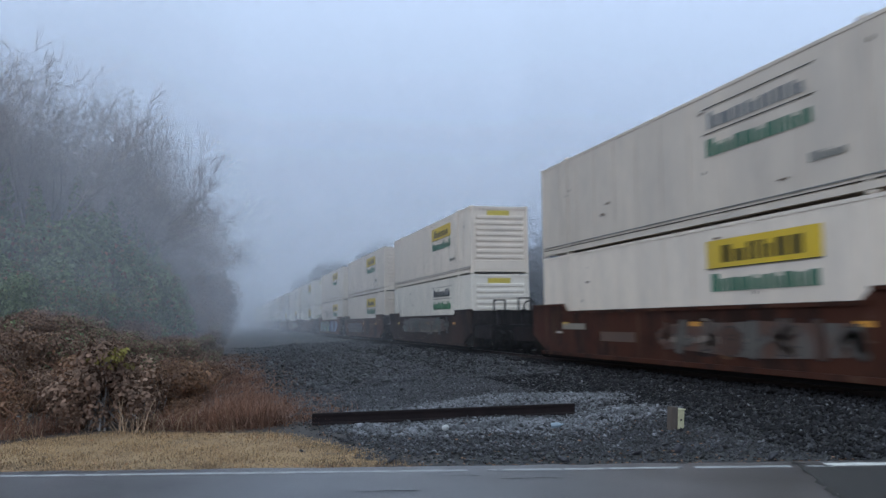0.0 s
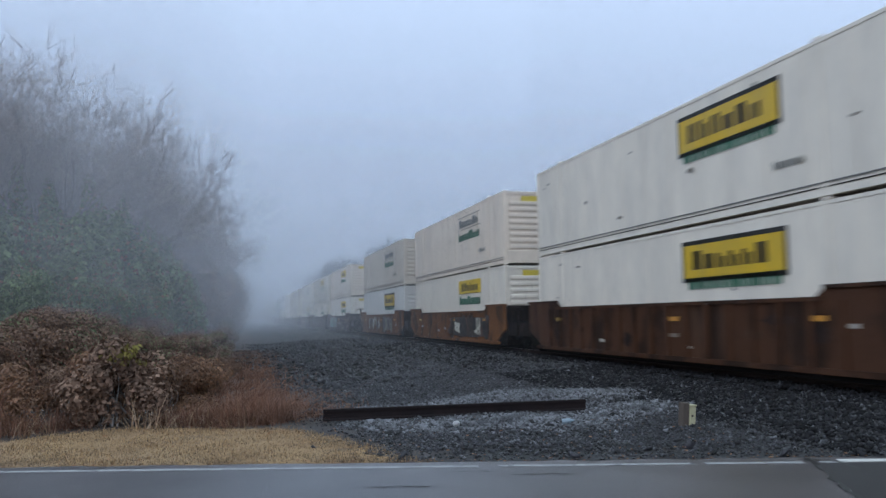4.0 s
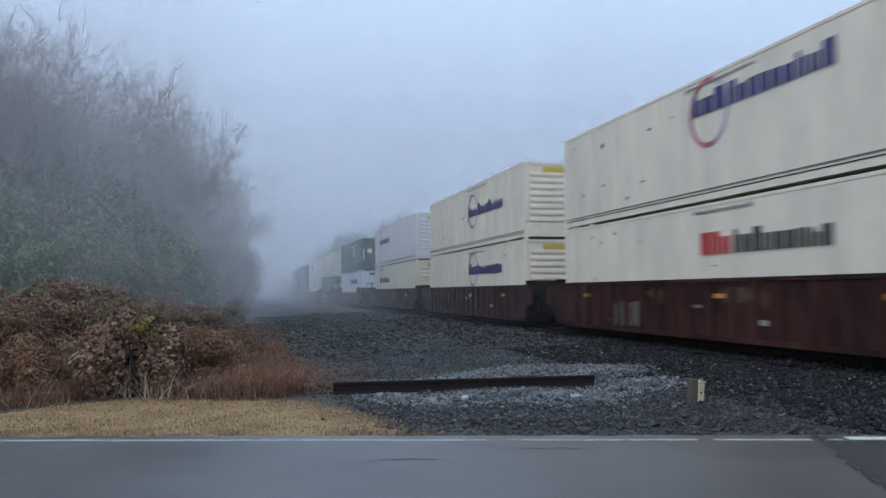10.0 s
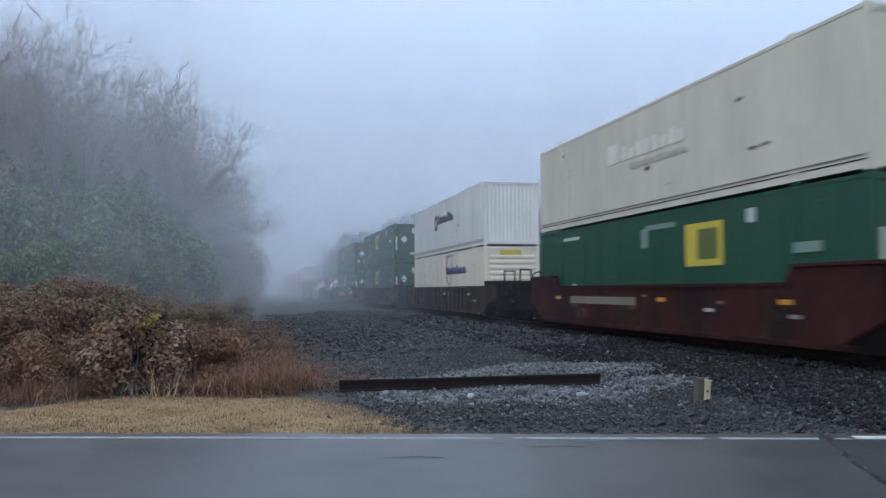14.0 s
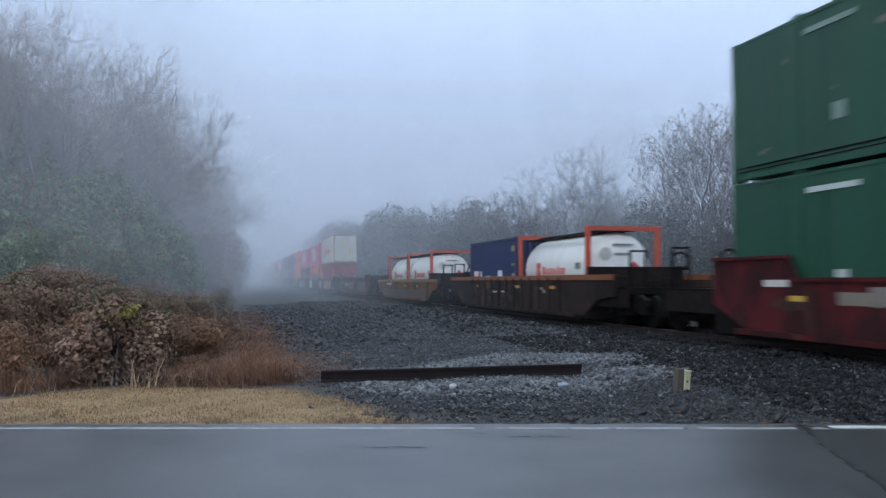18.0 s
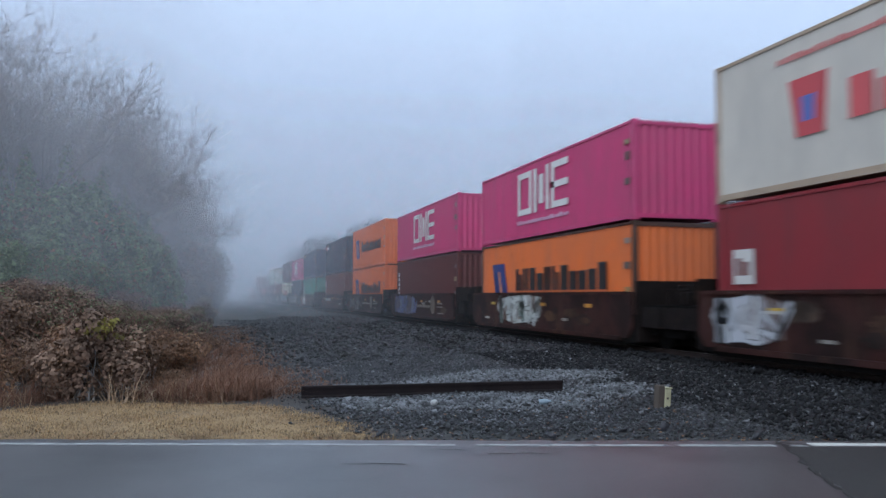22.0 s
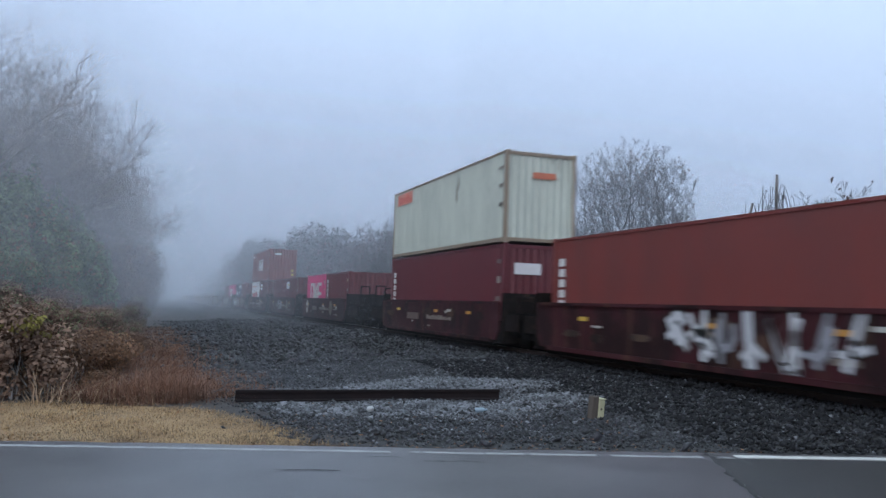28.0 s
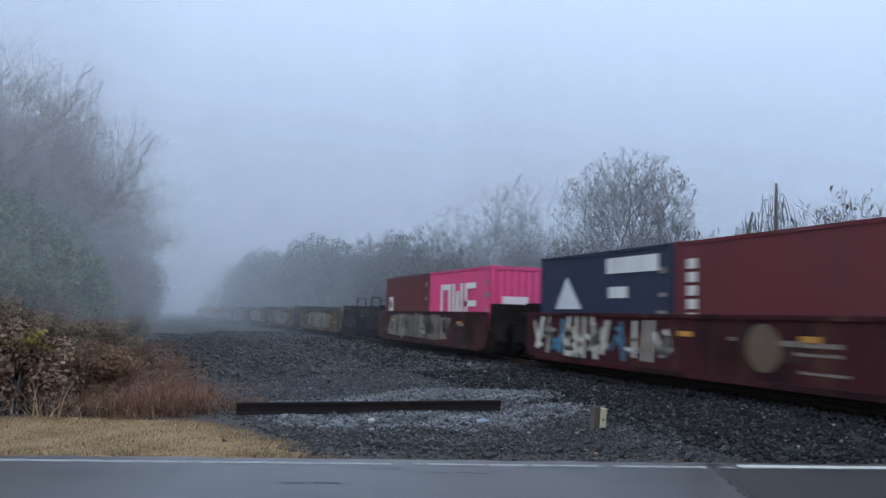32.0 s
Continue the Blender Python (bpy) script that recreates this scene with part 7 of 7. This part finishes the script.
# tank and empty cars
LOW = dict(near=2.2, far=2.2, near_end=True, far_end=True, straight=2.3)
car_under(404.9, 12.4, hexcode="3a2b27", ribbed=True, top_hex="96592e", label="dark single well car with an ochre top edge", sill_top=1.70, **LOW)
load(tank_box(41), 404.95, BASE40)
blue = iso_box(6.06, 2.59, "243767", "blue sea container with white lettering", False)
mark(blue, 6.06, 2.59, "script", 42)
load(blue, 411.2, BASE40)
c = car_under(424.8, 12.4, hexcode="94662a", top_hex="9a7338", label="ochre-yellow single well car", sill_top=1.62, **LOW)
plate(c, "lower_side", 0.0, 12.4, 0.56, 1.04, CAR_X - 0.004, "5a3c28", "brown lower half of the side", rust=True)
plate(c, "data_panel", 9.6, 11.4, 1.3, 1.42, CAR_X - 0.004, "b9b0a0", "pale data panel")
load(tank_box(43), 424.85, BASE40)
load(tank_box(44), 430.95, BASE40)
c = car_under(443.8, 17.0, hexcode="5e3526", label="empty rust-brown single well car", sill_top=1.78, near=2.3, far=2.3, near_end=True, far_end=True, marks="b")
graffiti(c, 8.0, 11.0, 0.8, 1.5, ("8a6a3a", "7d5a34"), 313, 3, "faded ochre patch")
graffiti(c, 1.5, 6.0, 0.7, 1.5, ("6a4a3a", "75543c"), 314, 4, "worn primer patches")

# sea containers on articulated cars
L40 = 12.19
FIRST = dict(near=2.2, near_end=True)
LAST = dict(near=1.65, far=2.2, far_end=True)
MID = dict(near=1.65)


def sea(place, z, L, H, hexcode, style, seed, label, post=None, rust=True, tags=()):
    t = iso_box(L, H, hexcode, label, rust, post)
    if style:
        mark(t, L, H, style, seed)
    end_tags(t, H, tags)
    return load(t, place, z)


TOP = BASE40 + 2.91
c = car_under(468.4, L40, hexcode="4f2a25", label="red-brown articulated well car with pink and teal graffiti", sill_top=1.68, **FIRST)
graffiti(c, 1.5, 6.6, 0.56, 1.66, ("b5665e", "a8574f", "c27a6c"), 320, 6, "salmon pink graffiti")
graffiti(c, 0.2, 1.5, 0.56, 1.62, ("3f9aa0", "58a8a8"), 321, 2, "teal graffiti")
graffiti(c, 6.6, 7.3, 0.62, 1.7, ("3f9aa0", "2f7f88"), 319, 1, "teal graffiti")
graffiti(c, 9.6, 12.0, 0.62, 1.66, ("b9bcc2", "c8c8ca"), 322, 3, "silver graffiti")
sea(468.4, BASE40, L40, 2.896, "a3242f", "square", 50, "dark red sea container with a white square tag")
sea(468.4, TOP, L40, 2.896, "cfc8bc", "redword", 51, "cream sea container with red lettering and rusty posts", post="b39c84",
    tags=((-0.75, 2.3, 0.3, 0.3, "c9d2da"), (0.35, 1.0, 0.28, 0.32, "d2b23a"), (0.1, 2.35, 0.3, 0.15, "d29a5a")))
c = car_under(484.1, L40, hexcode="54302a", label="red-brown articulated well car with white graffiti", sill_top=1.68, **MID)
graffiti(c, 5.4, 9.6, 0.6, 1.64, ("c9ccc8", "b5bab6", "8fa39a"), 323, 6, "white graffiti")
sea(484.1, BASE40, L40, 2.896, "e4702c", "liner", 52, "orange sea container with dark lettering", post="5b3a2c")
sea(484.1, TOP, L40, 2.591, "cc3a72", "blocks", 53, "magenta sea container with a white block mark", rust=False)
c = car_under(499.6, L40, hexcode="4f2826", label="red-brown articulated well car with blue graffiti", sill_top=1.68, **dict(MID, marks="rd"))
graffiti(c, 6.2, 11.5, 0.6, 1.62, ("5f6ea8", "8a8fae", "6a5568", "43508a"), 324, 8, "blue and purple graffiti")
sea(499.6, BASE40, L40, 2.896, "6a2a24", "column", 54, "brown sea container with an upright white code")
sea(499.6, TOP, L40, 2.591, "cc3a72", "blocks", 55, "magenta sea container with a white block mark", rust=False)
c = car_under(515.3, L40, hexcode="512a25", label="red-brown articulated well car with faded grey graffiti", sill_top=1.68, **dict(MID, marks="rd"))
graffiti(c, 7.4, 11.6, 0.6, 1.6, ("6a625c", "7a7068", "5a5450"), 325, 6, "faded grey graffiti", wash=False)
sea(515.3, BASE40, L40, 2.896, "ea6f2c", "liner", 56, "orange sea container with a blue device", rust=False)
sea(515.3, TOP, L40, 2.896, "ea6f2c", "liner", 57, "orange sea container with a blue device", rust=False)
car_under(531.2, L40, hexcode="5a2a26", label="red-brown articulated well car with long data panel", sill_top=1.68, **dict(LAST, marks="b"))
sea(531.2, BASE40, L40, 2.896, "7e3427", "column", 58, "rust-red sea container with an upright white code")
sea(531.2, TOP, L40, 2.896, "26314a", "corner", 59, "dark navy sea container with a small red tag", rust=False)
c = car_under(551.0, L40, hexcode="6a4232", label="pinkish-brown articulated well car with white graffiti", sill_top=1.68, **FIRST)
graffiti(c, 7.2, 10.4, 0.6, 1.62, ("c9b9b2", "b8a49c", "d2c8c2"), 326, 5, "pale graffiti")
sea(551.0, BASE40, L40, 2.896, "3e9b80", "column", 60, "teal-green sea container with darker posts", post="4a5a4c")
sea(551.0, TOP, L40, 2.896, "1f2f52", "gold", 61, "navy sea container with small golden lettering", rust=False)
c = car_under(566.6, L40, hexcode="5a332c", label="brown articulated well car with pale graffiti", sill_top=1.68, **MID)
graffiti(c, 2.0, 11.5, 0.62, 1.62, ("a89a92", "8a7a76", "b5aaa6", "6a5a58"), 327, 11, "pale graffiti", wash=False)
sea(566.6, BASE40, L40, 2.896, "212c46", "corner", 62, "navy sea container with a small white mark", rust=False)
sea(566.6, TOP, L40, 2.591, "cc3a72", "blocks", 63, "magenta sea container with a white block mark", rust=False, tags=((-0.7, 2.1, 0.25, 0.25, "d2b23a"),))
c = car_under(582.3, L40, hexcode="3f3a3c", label="dark articulated well car covered in grey graffiti", sill_top=1.68, **MID)
graffiti(c, 0.5, 11.8, 0.6, 1.64, ("8e949c", "3a3c42", "aab0b6", "5a626e"), 328, 16, "silver and black graffiti")
sea(582.3, BASE40, L40, 2.896, "d6cba8", "redword", 64, "cream sea container with red lettering", post="a89c80")
sea(582.3, TOP, L40, 2.896, "5f2626", "", 65, "dark brown-red sea container")
c = car_under(597.6, L40, hexcode="55242a", label="maroon articulated well car with white graffiti", sill_top=1.68, **MID)
graffiti(c, 1.6, 6.6, 0.58, 1.66, ("c6c4c6", "a8a6ac", "d5d3d4"), 329, 7, "white graffiti", wash=False)
sea(597.6, BASE40, L40, 2.80, "87352c", "column", 66, "faded rust-red sea container with an upright white code")
car_under(613.0, L40, hexcode="50242a", label="maroon articulated well car with stencils", sill_top=1.68, **dict(LAST, marks="d"))
sea(613.0, BASE40, L40, 2.896, "6f1f2a", "column", 67, "dark red sea container with an upright white code",
    tags=((-0.85, 1.95, 0.9, 0.35, "d6d0d0"), (-1.0, 0.95, 0.3, 0.25, "c9c4c4")))
sea(613.0, TOP, L40, 2.896, "bcc0b2", "patch", 68, "pale grey-green sea container with rusty posts", post="a58f78", tags=((-0.3, 2.05, 0.8, 0.2, "c9704f"),))
c = car_under(633.4, L40, hexcode="4a1f26", label="maroon articulated well car with a round mark", sill_top=1.68, **dict(FIRST, marks="rd"))
part("round_mark", drum(0.42, CAR_X - 0.006, CAR_X, L40 * 0.86, 1.13, 26), paint("b5a898", True, 0.66), c, "worn cream round mark")
lettering(c, L40 * 0.86 - 0.3, L40 * 0.86 + 0.3, 1.04, 1.24, CAR_X - 0.012, "6f544c", 4, 334)
sea(633.4, BASE40, 6.06, 2.591, "7a2830", "column", 69, "dark red half-length sea container")
sea(639.53, BASE40, 6.06, 2.591, "dc3d7a", "blocks", 70, "bright pink half-length sea container with a white block mark", rust=False)
c = car_under(649.2, L40, hexcode="4a1f26", label="maroon articulated well car with a round mark and white graffiti", sill_top=1.68, **dict(MID, marks="rd"))
graffiti(c, 5.6, 7.8, 0.7, 1.5, ("b5b0b4", "9a969c"), 330, 4, "white graffiti", wash=False)
sea(649.2, BASE40, 6.06, 2.591, "6d2026", "sticker", 71, "dark red half-length sea container with a white and yellow sticker")
sea(655.33, BASE40, 6.06, 2.591, "742329", "", 72, "dark red half-length sea container")
c = car_under(664.9, L40, hexcode="4d2024", label="maroon articulated well car with a round mark", sill_top=1.68, **dict(MID, marks="rd"))
sea(664.9, BASE40, 6.06, 2.591, "6d2428", "sticker", 73, "dark red half-length sea container with a pale sticker")
sea(671.03, BASE40, 6.06, 2.591, "d9d6d2", "redlow", 74, "white half-length sea container with red lettering", rust=False)
sea(664.9, BASE40 + 2.605, L40, 2.896, "92382a", "crest", 75, "rust-red sea container with a white block crest",
    tags=((-0.75, 2.35, 0.6, 0.16, "d8d2ca"), (0.75, 0.85, 0.22, 0.2, "d2a23a"), (0.75, 0.5, 0.22, 0.2, "d2a23a")))
c = car_under(681.2, L40, hexcode="55222a", label="maroon articulated well car with white and blue graffiti", sill_top=1.68, **dict(MID, marks="r"))
graffiti(c, 5.8, 12.0, 0.58, 1.70, ("d2cdc2", "c2bcae", "dad6cc", "4f8fae", "b9b2a4"), 331, 11, "white and blue graffiti", wash=False)
sea(681.2, BASE40, 6.06, 2.591, "741f28", "column", 76, "dark red half-length sea container with an upright white code")
sea(687.33, BASE40, 6.06, 2.591, "253250", "slope", 77, "navy half-length sea container with a pale device", rust=False)
c = car_under(696.8, L40, hexcode="5a2c2c", label="maroon articulated well car with faded graffiti", sill_top=1.68, **LAST)
graffiti(c, 3.0, 10.8, 0.62, 1.62, ("a39a8c", "8a7f72", "7f8a88"), 332, 9, "faded graffiti")
sea(696.8, BASE40, 6.06, 2.591, "dc3d7a", "blocks", 78, "bright pink half-length sea container with a white block mark", rust=False, tags=((-0.85, 1.3, 0.9, 0.3, "e2d8d8"),))
sea(702.93, BASE40, 6.06, 2.591, "742a2c", "square", 79, "dark red half-length sea container")
for k in range(9):
    kw = FIRST if k % 5 == 0 else (LAST if k % 5 == 4 else MID)
    e = car_under(717.2 + 15.7 * k + 4.2 * (k // 5), L40, hexcode=("8a6a3c", "7d5c3a", "6f5238")[k % 3], label="empty yellowish-brown articulated well car", sill_top=1.68, **kw)
    if k < 3:
        graffiti(e, 2.5, 9.5, 0.62, 1.6, ("a08a5c", "8d8a80", "6a6a66"), 340 + k, 7, "faded graffiti")

# seconds and metres run since the start
RUN = ((0, 0), (3, 64.16), (6, 128.25), (9, 192.26), (12, 256.2), (15, 319.72), (18, 382.5), (21, 444.87), (24, 507.18), (27, 569.43), (30, 631.62), (32, 673.05))


def motions():
    for ob, place, z in TRAIN:
        walk(ob, [(t, pose(TRACK_X, place - run, z)) for t, run in RUN])


motions()
